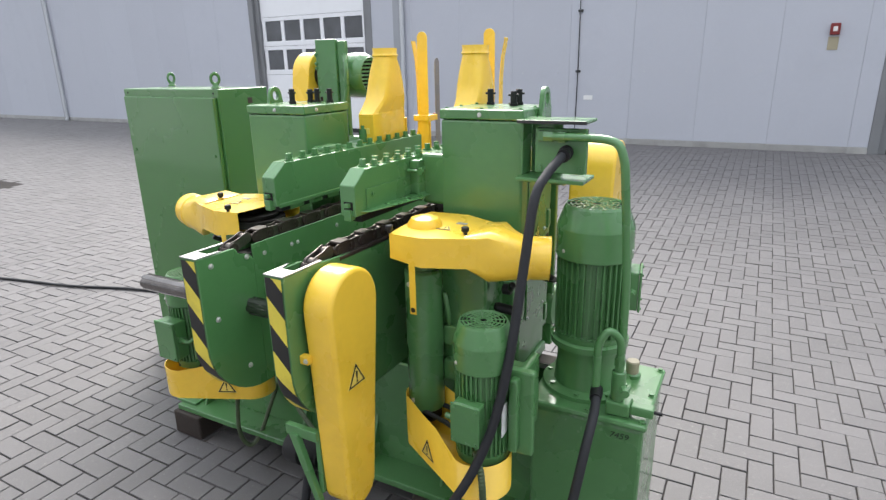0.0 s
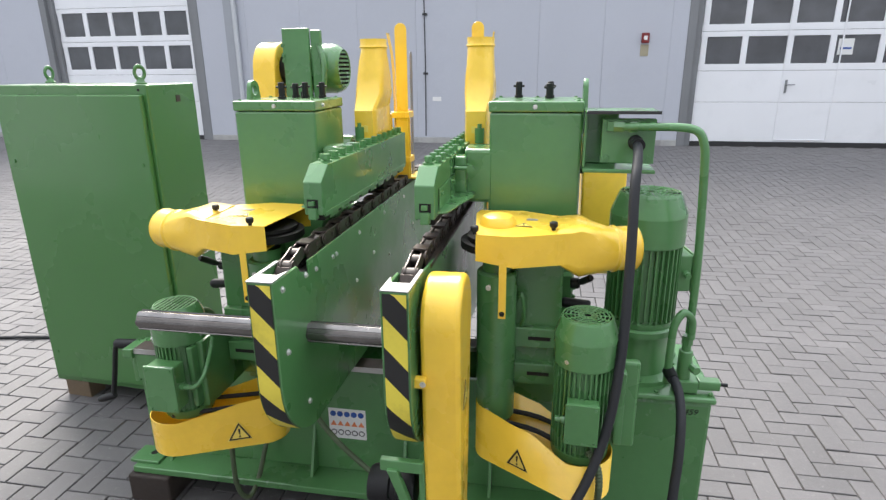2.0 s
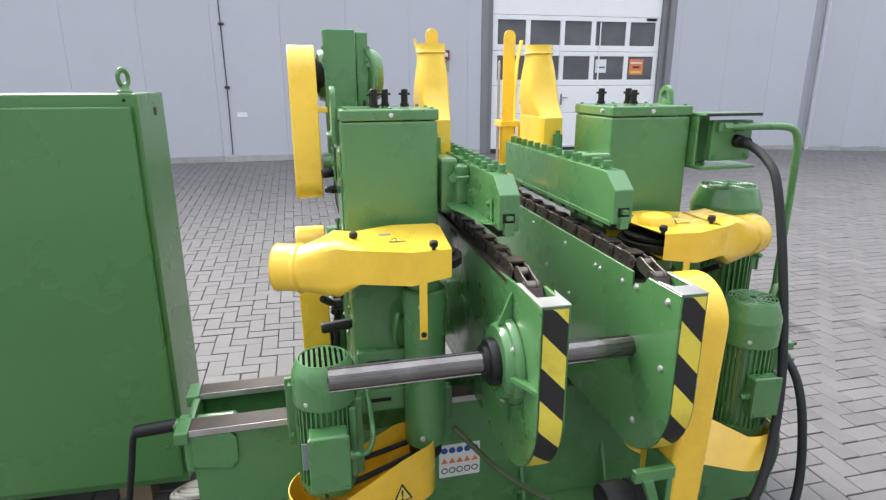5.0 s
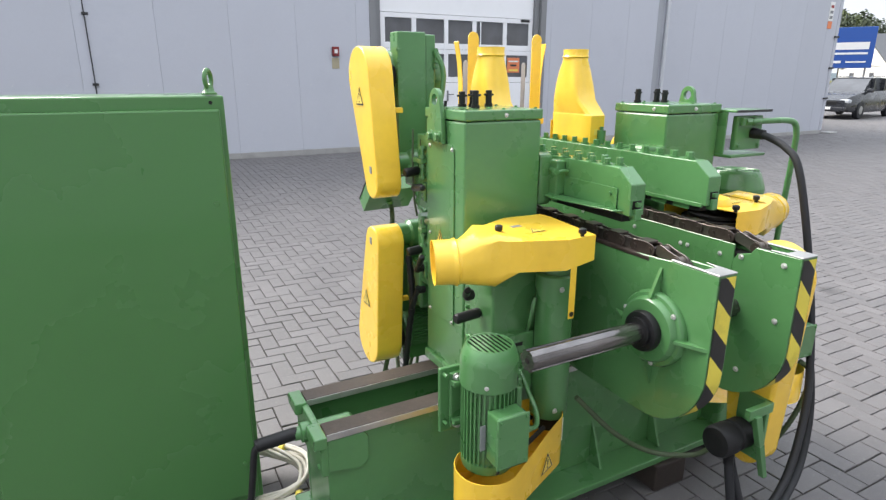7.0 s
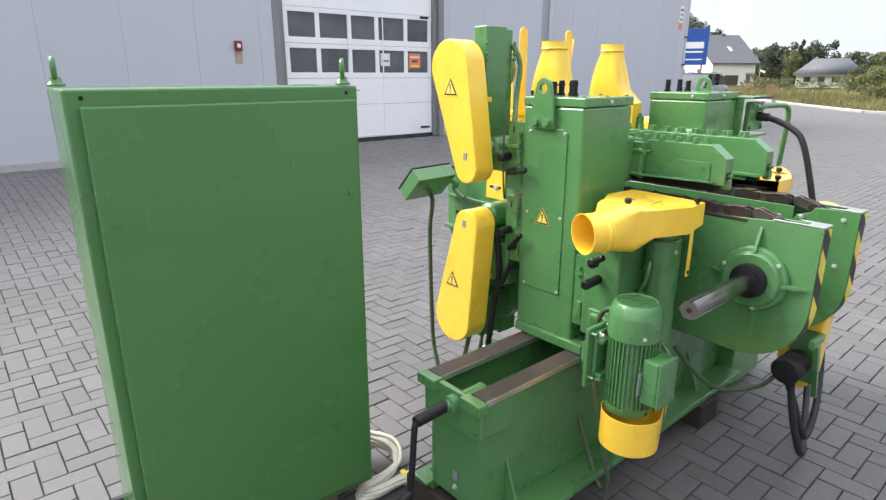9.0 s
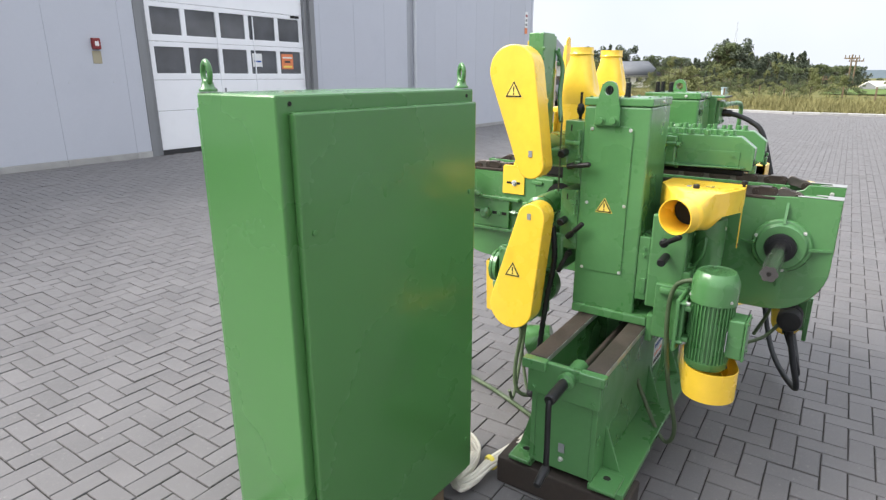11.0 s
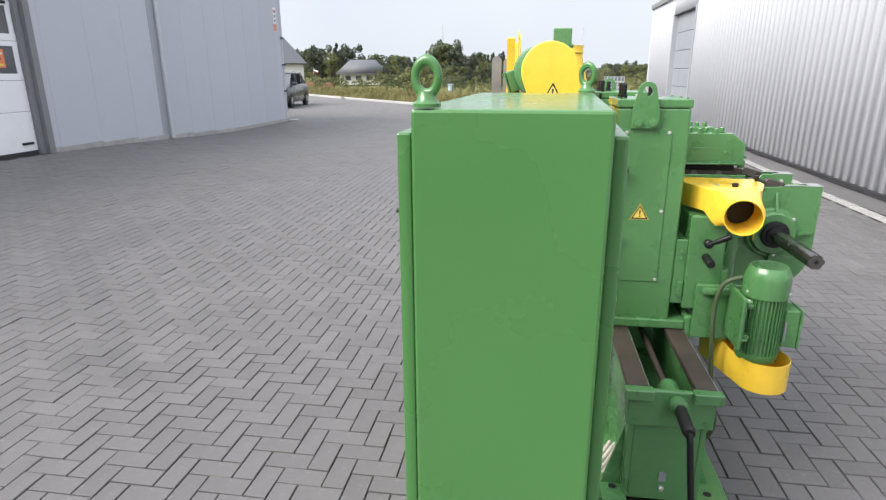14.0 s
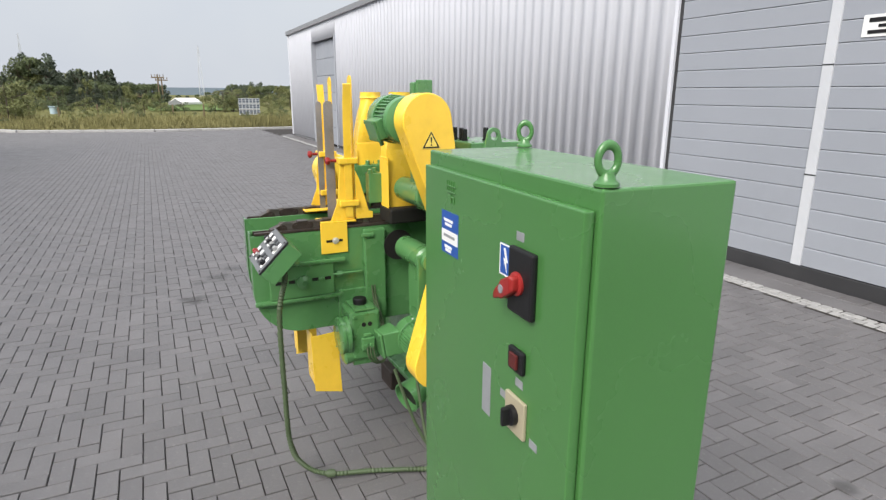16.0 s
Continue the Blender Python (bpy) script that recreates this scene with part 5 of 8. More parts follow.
def belt_guard_low(s, mz, top0, top1, bot):
    """The yellow band guard round motor pulley and spindle pulley."""
    m = (lambda b: b) if s > 0 else mir
    mx, my = (0.690, 0.335) if s < 0 else (0.640, 0.310)
    ex, er = (0.430, 0.078) if s < 0 else (0.388, 0.072)
    pts = []
    for a in range(-114, 67, 12):
        pts.append((mx + 0.098 * math.cos(radians(a)), my + 0.098 * math.sin(radians(a)), top0))
    for a in range(66, 247, 12):
        pts.append((ex + er * math.cos(radians(a)), 0.430 + er * math.sin(radians(a)), top1))
    k = len(pts)
    dense = []
    for i in range(k):
        a, b = pts[i], pts[(i + 1) % k]
        long = math.hypot(b[0] - a[0], b[1] - a[1]) > 0.1
        dense.append(a)
        if long:
            for q in (0.30, 0.32, 0.6):
                x, y = a[0] + (b[0] - a[0]) * q, a[1] + (b[1] - a[1]) * q
                f = (0.55 - 0.45 * (x - 0.46) / 0.2)
                f = min(1, max(0, f))
                near_motor = x > mx - 0.115
                slope = min(1, max(0, (mx - 0.05 - x) / (mx - 0.05 - ex)))
                high = top0 if near_motor else top0 + 0.028 + (top1 - top0 - 0.028) * f
                dense.append((x, y, top0 + (top1 - top0) * slope if s < 0 else high))
    bm = bmesh.new()
    cx, cy = (mx + ex) / 2, (my + 0.43) / 2
    o0 = [bm.verts.new((p[0], p[1], bot)) for p in dense]
    o1 = [bm.verts.new((p[0], p[1], p[2])) for p in dense]
    i1 = [bm.verts.new((p[0] + (cx - p[0]) * 0.012, p[1] + (cy - p[1]) * 0.012, p[2])) for p in dense]
    i0 = [bm.verts.new((p[0] + (cx - p[0]) * 0.012, p[1] + (cy - p[1]) * 0.012, bot + 0.004)) for p in dense]
    q = len(dense)
    for i in range(q):
        j = (i + 1) % q
        bm.faces.new((o0[i], o0[j], o1[j], o1[i]))
        bm.faces.new((o1[i], o1[j], i1[j], i1[i]))
        bm.faces.new((i1[i], i1[j], i0[j], i0[i]))
    bm.faces.new(o0)
    bm.faces.new(i0)
    g = part("belt_guard", m(bm), YELLOW, machine, "yellow band guard round the belt pulleys")
    a, b = (Vector((px_ + r_ * math.cos(radians(246)), py_ + r_ * math.sin(radians(246)), 0)) for px_, py_, r_ in ((ex, 0.430, er), (mx, my, 0.098)))
    p = a.lerp(b, 0.42 if s > 0 else 0.30)
    right = Vector((1, (b - a).normalized().y / (b - a).normalized().x * (1 if s > 0 else -1), 0))
    warning(g, (p.x * s, p.y - 0.004, (top0 + bot) / 2 + 0.005), right, (0, 0, 1), 0.074)
    part("belt", m(merge(tube([(ex, 0.40, bot + 0.13), (0.52, 0.36, bot + 0.128), (mx, my - 0.05, bot + 0.125)], 0.008, 8, 4), tube([(ex, 0.47, bot + 0.13), (0.52, 0.44, bot + 0.128), (mx, my + 0.05, bot + 0.125)], 0.008, 8, 4))), RUBBER, g)
    return g


def teardrop(c0, r0, c1, r1, x0, x1, b=0.012):
    """A guard outline round two discs in the plane of y and z, drawn out along x."""
    d = Vector((c1[0] - c0[0], c1[1] - c0[1]))
    l = d.length
    base = math.degrees(math.atan2(d.y, d.x))
    off = math.degrees(math.acos((r0 - r1) / l))
    pts = arc(c0[0], c0[1], r0, base + off, base + 360 - off, 20) + arc(c1[0], c1[1], r1, base - off, base + off, 14)
    return prism(pts, "x", x0, x1, b, 3)


def skewed(before):
    """Turns the parts made since then a little about the infeed end: the feed beams stand slightly askew on the bed."""
    m = Matrix.Translation((0, -0.77, 0)) @ Matrix.Rotation(radians(-1.2), 4, 'Z') @ Matrix.Translation((0, 0.77, 0))
    for o in [o for o in bpy.data.objects if o.parent == machine and o.name not in before]:
        o.matrix_basis = m @ o.matrix_basis


before = {o.name for o in bpy.data.objects}
for s in (-1, 1):
    chain_beam(s)
    press_beam(s)
skewed(before)
for s in (-1, 1):
    column(s)
    side_hood(s, s > 0)
belt_guard_low(-1, 0.59, 0.578, 0.632, 0.455)
belt_guard_low(1, 0.60, 0.600, 0.662, 0.475)
motor(machine, (-0.672, 0.362, 0.956), (0, 0, 1), 0.086, 0.115, 0.375, (0, -1, 0), label="green finned electric motor", grille="slot", tb=(0.050, 0.033, 0.078), tb_h=0.35, gland=1)
motor(machine, (0.642, 0.330, 1.018), (0, 0, 1), 0.090, 0.135, 0.43, (-0.05, -1, 0), label="green finned electric motor with wire grille", tb=(0.044, 0.024, 0.062), tb_h=0.34)
# motor brackets
part("motor_bracket", merge(box(-0.60, -0.575, 0.33, 0.60, 0.60, 0.84, 0.006), box(-0.615, -0.595, 0.30, 0.36, 0.615, 0.83, 0.005), box(-0.598, -0.52, 0.56, 0.597, 0.603, 0.82, 0.006), box(-0.62, -0.58, 0.40, 0.58, 0.80, 0.83, 0.008)), GREEN, machine)
part("motor_bracket", merge(box(0.735, 0.76, 0.30, 0.50, 0.62, 0.86, 0.006), box(0.56, 0.74, 0.42, 0.46, 0.66, 0.84, 0.006), box(0.72, 0.80, 0.33, 0.36, 0.60, 0.88, 0.008)), GREEN, machine)
mb = part("motor_bracket", merge(box(-0.782, -0.600, 0.462, 0.476, 0.637, 0.853, 0.005), box(-0.752, -0.612, 0.448, 0.4622, 0.655, 0.838, 0.004), box(-0.752, -0.612, 0.425, 0.449, 0.672, 0.69, 0.004), box(-0.752, -0.612, 0.425, 0.449, 0.80, 0.818, 0.004), box(-0.612, -0.598, 0.45, 0.476, 0.64, 0.85, 0.004)), GREEN, machine, "green motor mounting plate with slotted feet")
for z in (0.665, 0.825):
    bolt(mb, (-0.733, 0.4475, z), (0, -1, 0), 0.009, 0.014, STEEL)
    part("stud", cyl((-0.767, 0.440, z + 0.01), (-0.767, 0.4625, z + 0.01), 0.006, 10), GREEN, mb)
part("motor_plate", box(-0.742, -0.724, 0.2905, 0.2935, 0.665, 0.745, 0.001), GREY, machine, "dull purple-grey rating plate")
part("motor_plate", box(0.7235, 0.7265, 0.275, 0.315, 0.68, 0.78, 0.001), WHITE, machine, "worn white rating plate")
# spline shaft through both beams with the bearing on the outer side
def spline_ring(x):
    pts = []
    for k in range(6):
        for a, r in ((-17, 0.0275), (-16, 0.0305), (0, 0.031), (16, 0.0305), (17, 0.0275), (30, 0.0275)):
            t = radians(60 * k + a)
            pts.append((x, 0.193 + r * math.cos(t), 0.975 + r * math.sin(t)))
    return pts


part("feed_shaft", rings([spline_ring(x) for x in (-0.665, 0.21)]), SHAFT, machine, "bright splined steel drive shaft")
# centre hole painted as a dark disc
part("shaft_centre", cyl((-0.667, 0.193, 0.975), (-0.6645, 0.193, 0.975), 0.008, 12), DARK, machine)
brg = part("bearing_housing", lathe((-0.205, 0.193, 0.975), (-1, 0, 0), [(0.116, 0), (0.116, 0.012), (0.110, 0.020), (0.100, 0.022), (0.097, 0.034), (0.091, 0.040)], 36), GREEN, machine)
for a in (0, 90, 180, 270):
    o = Vector((0, math.cos(radians(a)), math.sin(radians(a))))
    q = Vector((0, -math.sin(radians(a)), math.cos(radians(a)))) * 0.005
    c0 = Vector((-0.2055, 0.193, 0.975))
    ln = 0.185 if a != 0 else 0.160
    loops = [[c0 + o * 0.10 + k, c0 + o * ln + k, c0 + o * 0.10 + k + Vector((-0.036, 0, 0))] for k in (q, -q)]
    part("rib", rings(loops), GREEN, brg)
for a in (20, 140, 260):
    o = Vector((0, math.cos(radians(a)), math.sin(radians(a)))) * 0.104
    bolt(brg, Vector((-0.227, 0.193, 0.975)) + o, (-1, 0, 0), 0.006, 0.006, STEEL)
part("shaft_collar", lathe((-0.244, 0.193, 0.975), (-1, 0, 0), [(0.060, 0), (0.062, 0.012), (0.058, 0.024), (0.044, 0.026), (0.044, 0.036), (0.030, 0.038)], 32), BLACK, machine, "black shaft collar")
# yellow drive guard on the right-hand feed beam, its bracket below
fg = part("drive_guard", merge(teardrop((0.155, 1.070), 0.113, (0.136, 0.475), 0.068, 0.219, 0.320, 0.012)), YELLOW, machine, "tall yellow drop-shaped drive guard")
warning(fg, (0.3202, 0.135, 0.862), (0, 1, 0), (0, 0, 1), 0.080)
part("guard_clip", merge(box(0.205, 0.235, 0.030, 0.052, 0.918, 0.945, 0.003)), YELLOW, fg)
bolt(fg, (0.228, 0.030, 0.931), (0, -1, 0), 0.006, 0.005, STEEL)
part("guard_bracket", merge(box(0.10, 0.22, 0.05, 0.07, 0.645, 0.68, 0.003), prism([(0.12, 0.655), (0.15, 0.655), (0.235, 0.40), (0.215, 0.40)], "y", 0.04, 0.06, 0.002), box(0.205, 0.222, 0.06, 0.165, 0.455, 0.68, 0.004)), GREEN, machine)
hm = part("hydraulic_motor", merge(lathe((0.185, 0.12, 0.545), (-1, 0, 0), [(0.048, 0), (0.052, 0.006), (0.052, 0.05), (0.046, 0.054), (0.046, 0.07), (0.054, 0.074), (0.054, 0.125), (0.048, 0.135), (0.03, 0.138)], 28), box(0.10, 0.16, 0.10, 0.155, 0.485, 0.53, 0.006)), BLACK, machine, "black hydraulic feed motor with two hoses")
for k, (x, y) in enumerate(((0.118, 0.115), (0.150, 0.135))):
    part("hose_end", lathe((x, y, 0.50), (0, -0.15, -1), [(0.020, 0), (0.020, 0.02), (0.017, 0.024), (0.017, 0.05)], 14), BLACK, hm)

# -- left saw unit: slide channel, motors, yellow belt guards --
ch = part("saw_slide", merge(*(prism([(-0.588, 1.165), (-0.472, 1.165), (-0.472, 1.185), (-0.572, 1.185), (-0.572, 1.235), (-0.588, 1.235)], "z", z0, z1, 0.004) for z0, z1 in ((0.52, 1.105), (1.345, 1.845)))), GREEN, machine, "tall green slide carrying the saw motors")
part("slide_rail", merge(box(-0.470, -0.36, 1.165, 1.185, 0.50, 1.10, 0.006), box(-0.470, -0.425, 1.175, 1.20, 1.35, 1.838, 0.006)), GREEN, ch)
part("saw_bracket", box(-0.57, -0.30, 1.03, 1.164, 0.80, 0.98, 0.01), GREEN, machine)
part("saw_bracket", box(-0.57, -0.40, 1.03, 1.164, 1.28, 1.36, 0.01), GREEN, machine)
for z in (1.72, 1.74, 1.78):
    for x in (-0.585, -0.428):
        bolt(ch, (x, 1.165, z), (0, -1, 0), 0.007, 0.008)
mu = motor(machine, (-0.368, 1.285, 1.685), (1, 0, 0), 0.102, 0.10, 0.225, (-0.25, 1, -0.35), grille="slot", label="green saw motor behind the yellow guard", tb=(0.042, 0.028, 0.055), tb_h=0.45)
part("motor_cable", tube([(-0.43, 1.17, 1.78), (-0.405, 1.15, 1.70), (-0.42, 1.15, 1.58), (-0.46, 1.12, 1.47)], 0.011, 8, 8), GREEN, mu)
part("pulley", cyl((-0.64, 1.245, 1.685), (-0.58, 1.245, 1.685), 0.062, 24, 0.004), DARK, mu)
gu = part("saw_belt_guard", teardrop((1.245, 1.688), 0.106, (1.143, 1.302), 0.062, -0.716, -0.618, 0.005), YELLOW, machine, "yellow drop-shaped belt guard of the upper saw")
warning(gu, (-0.7164, 1.232, 1.615), (0, -1, 0), (0, 0, 1), 0.075)
part("clip", box(-0.64, -0.585, 1.130, 1.150, 1.555, 1.575, 0.003), YELLOW, gu)
part("name_plate", box(-0.7185, -0.7162, 1.135, 1.152, 1.335, 1.362, 0), GREY, gu)
ml = motor(machine, (-0.365, 1.190, 0.665), (1, 0, 0), 0.092, 0.09, 0.22, (0.2, 1, -0.15), grille="slot", label="green saw motor under the feed beam", tb=(0.06, 0.05, 0.06), tb_h=0.8)
part("pulley", cyl((-0.66, 1.18, 0.65), (-0.58, 1.18, 0.65), 0.062, 24, 0.004), DARK, ml)
gl = part("saw_belt_guard", teardrop((1.206, 0.642), 0.108, (1.122, 1.072), 0.064, -0.730, -0.622, 0.005), YELLOW, machine, "yellow drop-shaped belt guard of the lower saw")
warning(gl, (-0.7304, 1.200, 0.825), (0, -1, 0), (0, 0, 1), 0.075)
part("clip", box(-0.645, -0.585, 1.104, 1.122, 0.815, 0.835, 0.003), YELLOW, gl)
part("name_plate", box(-0.7325, -0.7302, 1.122, 1.139, 1.065, 1.092, 0), GREY, gl)
for z in (1.36, 1.075):
    part("saw_arbor", lathe((-0.30, 1.175, z), (-1, 0, 0), [(0.05, 0), (0.056, 0.006), (0.056, 0.25), (0.045, 0.26), (0.045, 0.31)], 28), GREEN, machine, "green saw arbor housing")
    part("saw_flange", cyl((-0.305, 1.175, z), (-0.255, 1.175, z), 0.03, 16), DARK, machine)
part("saw_disc", cyl((-0.252, 1.19, 1.075), (-0.246, 1.19, 1.075), 0.075, 40), DARK, machine, "dark saw disc between the hoods")
part("brush_strip", box(-0.30, -0.15, 1.06, 1.25, 1.19, 1.262, 0.01), DARK, machine, "black bristle strip under the hood")
part("armoured_cable", tube([(-0.60, 1.07, 1.02), (-0.59, 1.06, 0.85), (-0.60, 1.08, 0.68), (-0.61, 1.09, 0.55), (-0.62, 1.10, 0.40), (-0.63, 1.12, 0.27), (-0.70, 1.10, 0.20), (-0.72, 1.02, 0.30)], 0.013, 10, 8, 0.12), BLACK, machine, "black ribbed cable")
part("armoured_cable", tube([(-0.66, 1.16, 0.56), (-0.70, 1.18, 0.35), (-0.72, 1.16, 0.22), (-0.68, 1.10, 0.19), (-0.64, 1.02, 0.28)], 0.010, 8, 8), OLIVE, machine)
part("lever", merge(cyl((-0.46, 1.03, 1.42), (-0.46, 1.03, 1.53), 0.007, 10), lathe((-0.46, 1.03, 1.50), (0, 0, 1), [(0.006, 0), (0.015, 0.012), (0.018, 0.028), (0.012, 0.048), (0.004, 0.054)], 14), cyl((-0.46, 1.03, 1.54), (-0.46, 1.03, 1.60), 0.006, 8)), BLACK, machine, "black ball lever")
# -- right saw unit: shorter guard behind the column --
part("saw_belt_guard", teardrop((1.235, 1.33), 0.105, (1.15, 0.93), 0.068, 0.650, 0.820, 0.010), YELLOW, machine, "yellow belt guard behind the fixed column")
part("saw_slide", box(0.45, 0.59, 1.16, 1.19, 0.55, 1.38, 0.006), GREEN, machine)
part("saw_bracket", box(0.32, 0.57, 1.03, 1.159, 0.80, 0.98, 0.01), GREEN, machine)
part("saw_bracket", box(0.32, 0.57, 1.03, 1.159, 1.18, 1.36, 0.01), GREEN, machine)
part("saw_arbor", lathe((0.30, 1.175, 1.30), (1, 0, 0), [(0.05, 0), (0.056, 0.006), (0.056, 0.25), (0.045, 0.26), (0.045, 0.32)], 28), GREEN, machine)
motor(machine, (0.365, 1.215, 0.72), (-1, 0, 0), 0.095, 0.09, 0.22, (-0.2, 1, -0.15), grille="slot", tb=(0.06, 0.05, 0.06), tb_h=0.8)
# added dark plate that paints the shaded side of the slides
part("slide_face", box(0.571, 0.60, 0.972, 1.05, 0.70, 1.36, 0.006), DARK, machine)


def top_hood(s):
    """The tall yellow spout behind the pressure beam."""
    m = (lambda b: moved(b, Matrix.Translation((0.044, 0, 0)))) if s > 0 else mir
    n = 32

    def loop(xa, xb, ya, yb, z, rnd):
        pts = []
        for i in range(n):
            t = 2 * math.pi * (i + 0.5) / n
            c, q = math.cos(t), math.sin(t)
            k = max(abs(c), abs(q))
            e = Vector((c, q)).lerp(Vector((c / k, q / k)), 1 - rnd)
            pts.append(((xa + xb) / 2 + e.x * (xb - xa) / 2, (ya + yb) / 2 + e.y * (yb - ya) / 2, z))
        return pts

    L = [loop(0.152, 0.240, 0.985, 1.238, 1.262, 0.0), loop(0.152, 0.240, 0.985, 1.238, 1.530, 0.0), loop(0.153, 0.240, 0.992, 1.237, 1.536, 0.0),
         loop(0.141, 0.251, 1.058, 1.228, 1.592, 0.0), loop(0.140, 0.249, 1.072, 1.216, 1.655, 0.12), loop(0.141, 0.247, 1.084, 1.207, 1.71, 0.42),
         loop(0.141, 0.245, 1.091, 1.201, 1.748, 0.9), loop(0.141, 0.245, 1.093, 1.200, 1.760, 1.0), loop(0.136, 0.250, 1.088, 1.205, 1.767, 1.0), loop(0.141, 0.246, 1.092, 1.201, 1.774, 1.0), loop(0.140, 0.247, 1.091, 1.202, 1.797, 1.0),
         loop(0.143, 0.244, 1.094, 1.199, 1.797, 1.0), loop(0.144, 0.243, 1.095, 1.198, 1.70, 1.0)]
    L = [[(p[0], p[1] + 0.003 * math.sin(3.1 * p[0] * 40 + p[2] * 9) * (p[2] > 1.6), p[2]) for p in l] for l in L]
    h = part("suction_hood", m(rings(L, True, True)), YELLOW, machine, "tall dented yellow suction spout")
    part("label", m(box(0.18, 0.22, 0.9835, 0.9848, 1.45, 1.475, 0)), SIGNYEL, h)
    part("hood_skirt", m(box(0.150, 0.262, 1.2385, 1.2425, 1.23, 1.50, 0.003)), YELLOW, h)
    return h


def fence_unit(s):
    """Guide fence at the outfeed: yellow upright with thin spring plates, steel sheet and clamp knobs."""
    off = 0.026 if s > 0 else -0.034
    m0 = (lambda b: b) if s > 0 else mir

    def m(b):
        return m0(moved(b, Matrix.Translation((off, 0, 0))))
    up = part("guide_upright", m(prism([(0.146, 1.21), (0.146, 1.845)] + arc(0.172, 1.845, 0.026, 180, 0, 8)[0:] + [(0.198, 1.21)], "y", 1.374, 1.380, 0.0015)), YELLOW, machine, "upright yellow guide plate with rounded top")
    part("spring_plate", m(prism([(0.214, 1.22), (0.217, 1.66), (0.224, 1.75), (0.240, 1.83), (0.236, 1.833), (0.220, 1.75), (0.213, 1.66), (0.210, 1.22)], "y", 1.392, 1.428, 0.0006, 1)), YELLOW, up, "thin yellow spring plate")
    part("steel_sheet", m(prism([(1.455, 1.20), (1.455, 1.735)] + arc(1.477, 1.735, 0.022, 180, 0, 8) + [(1.499, 1.20)] if s < 0 else [(1.430, 1.20), (1.430, 1.735)] + arc(1.445, 1.735, 0.015, 180, 0, 8) + [(1.460, 1.20)], "x", 0.150, 0.153, 0.001, 1)), WORN, up, "worn grey steel sheet")
    part("bracket", m(merge(prism([(1.382, 1.205), (1.382, 1.50), (1.440, 1.50), (1.455, 1.40), (1.462, 1.30), (1.50, 1.205)], "x", 0.200, 0.206, 0.002), prism([(1.290, 1.205), (1.374, 1.205), (1.374, 1.44), (1.355, 1.40), (1.31, 1.24), (1.290, 1.235)], "x", 0.200, 0.206, 0.002), box(0.140, 0.206, 1.3815, 1.3875, 1.205, 1.50, 0.002))), YELLOW, up)
    for z in (1.485, 1.285):
        part("clamp_bar", m(box(0.139, 0.222, 1.362, 1.455, z - 0.014, z + 0.014, 0.004)), YELLOW, up)
    ft = part("foot", m0(moved(merge(box(0.10, 0.215, 1.38, 1.55, 1.196, 1.204, 0.002), box(0.2085, 0.2145, 1.425, 1.555, 1.05, 1.2, 0.002)), Matrix.Translation((0.031 * s, 0, 0)))), YELLOW, up)
    # dark strip painting the shade of a slot in the foot
    part("slot", m0(box(0.2143 + 0.031 * s, 0.2152 + 0.031 * s, 1.45, 1.53, 1.105, 1.117, 0)), DARK, ft)
    bolt(ft, (0.2148 * s + 0.031, 1.485, 1.111), (s, 0, 0), 0.012, 0.009, STEEL)
    part("clamp_knob", m(merge(cyl((0.172, 1.45, 1.485), (0.172, 1.485, 1.485), 0.007, 10), lathe((0.172, 1.482, 1.485), (0, 1, 0), [(0.008, 0), (0.018, 0.006), (0.020, 0.018), (0.012, 0.024)], 6))), RED, up, "red star knob")
    for z in (1.485, 1.285):
        bolt(up, ((0.20 + off) * s, 1.404, z), (0, 1, 0), 0.006, 0.005, STEEL)
    return up


for s in (-1, 1):
    top_hood(s)
    fence_unit(s)

# -- outfeed end of the left beam: adjusting slide, gearbox, chute --
before = {o.name for o in bpy.data.objects}
sl = part("adjusting_slide", merge(box(-0.228, -0.206, 1.50, 1.80, 0.855, 1.01, 0.004), box(-0.236, -0.206, 1.44, 1.83, 1.010, 1.028, 0.004), box(-0.236, -0.206, 1.47, 1.87, 0.835, 0.853, 0.004)), GREEN, machine)
for y in (1.56, 1.73):
    # slot shade painted as a dark strip under the bolt
    part("slot", box(-0.2292, -0.2276, y - 0.045, y + 0.045, 0.928, 0.944, 0), DARK, sl)
    bolt(sl, (-0.228, y + 0.0, 0.936), (-1, 0, 0), 0.012, 0.010)
part("hand_knob", lathe((-0.228, 1.645, 0.930), (-1, 0, 0), [(0.032, 0), (0.032, 0.018), (0.02, 0.024), (0.014, 0.03)], 24), GREEN, sl)
part("tie_rod", merge(cyl((-0.222, 1.36, 0.948), (-0.222, 1.51, 0.948), 0.006, 10), cyl((-0.222, 1.46, 0.948), (-0.222, 1.485, 0.948), 0.014, 6)), GREEN, sl)
part("side_cover", merge(box(-0.240, -0.206, 1.24, 1.345, 0.70, 1.155, 0.006), box(-0.25, -0.235, 1.30, 1.36, 1.12, 1.14, 0.004)), GREEN, machine)
gb = part("feed_gearbox", merge(box(-0.385, -0.225, 1.325, 1.472, 0.550, 0.800, 0.012), box(-0.385, -0.225, 1.35, 1.45, 0.800, 0.812, 0.004), box(-0.375, -0.23, 1.34, 1.46, 0.525, 0.552, 0.006)), GREEN, machine, "green feed gearbox with black filler cap")
part("mounting_plate", box(-0.228, -0.206, 1.285, 1.480, 0.545, 0.865, 0.005), GREEN, gb)
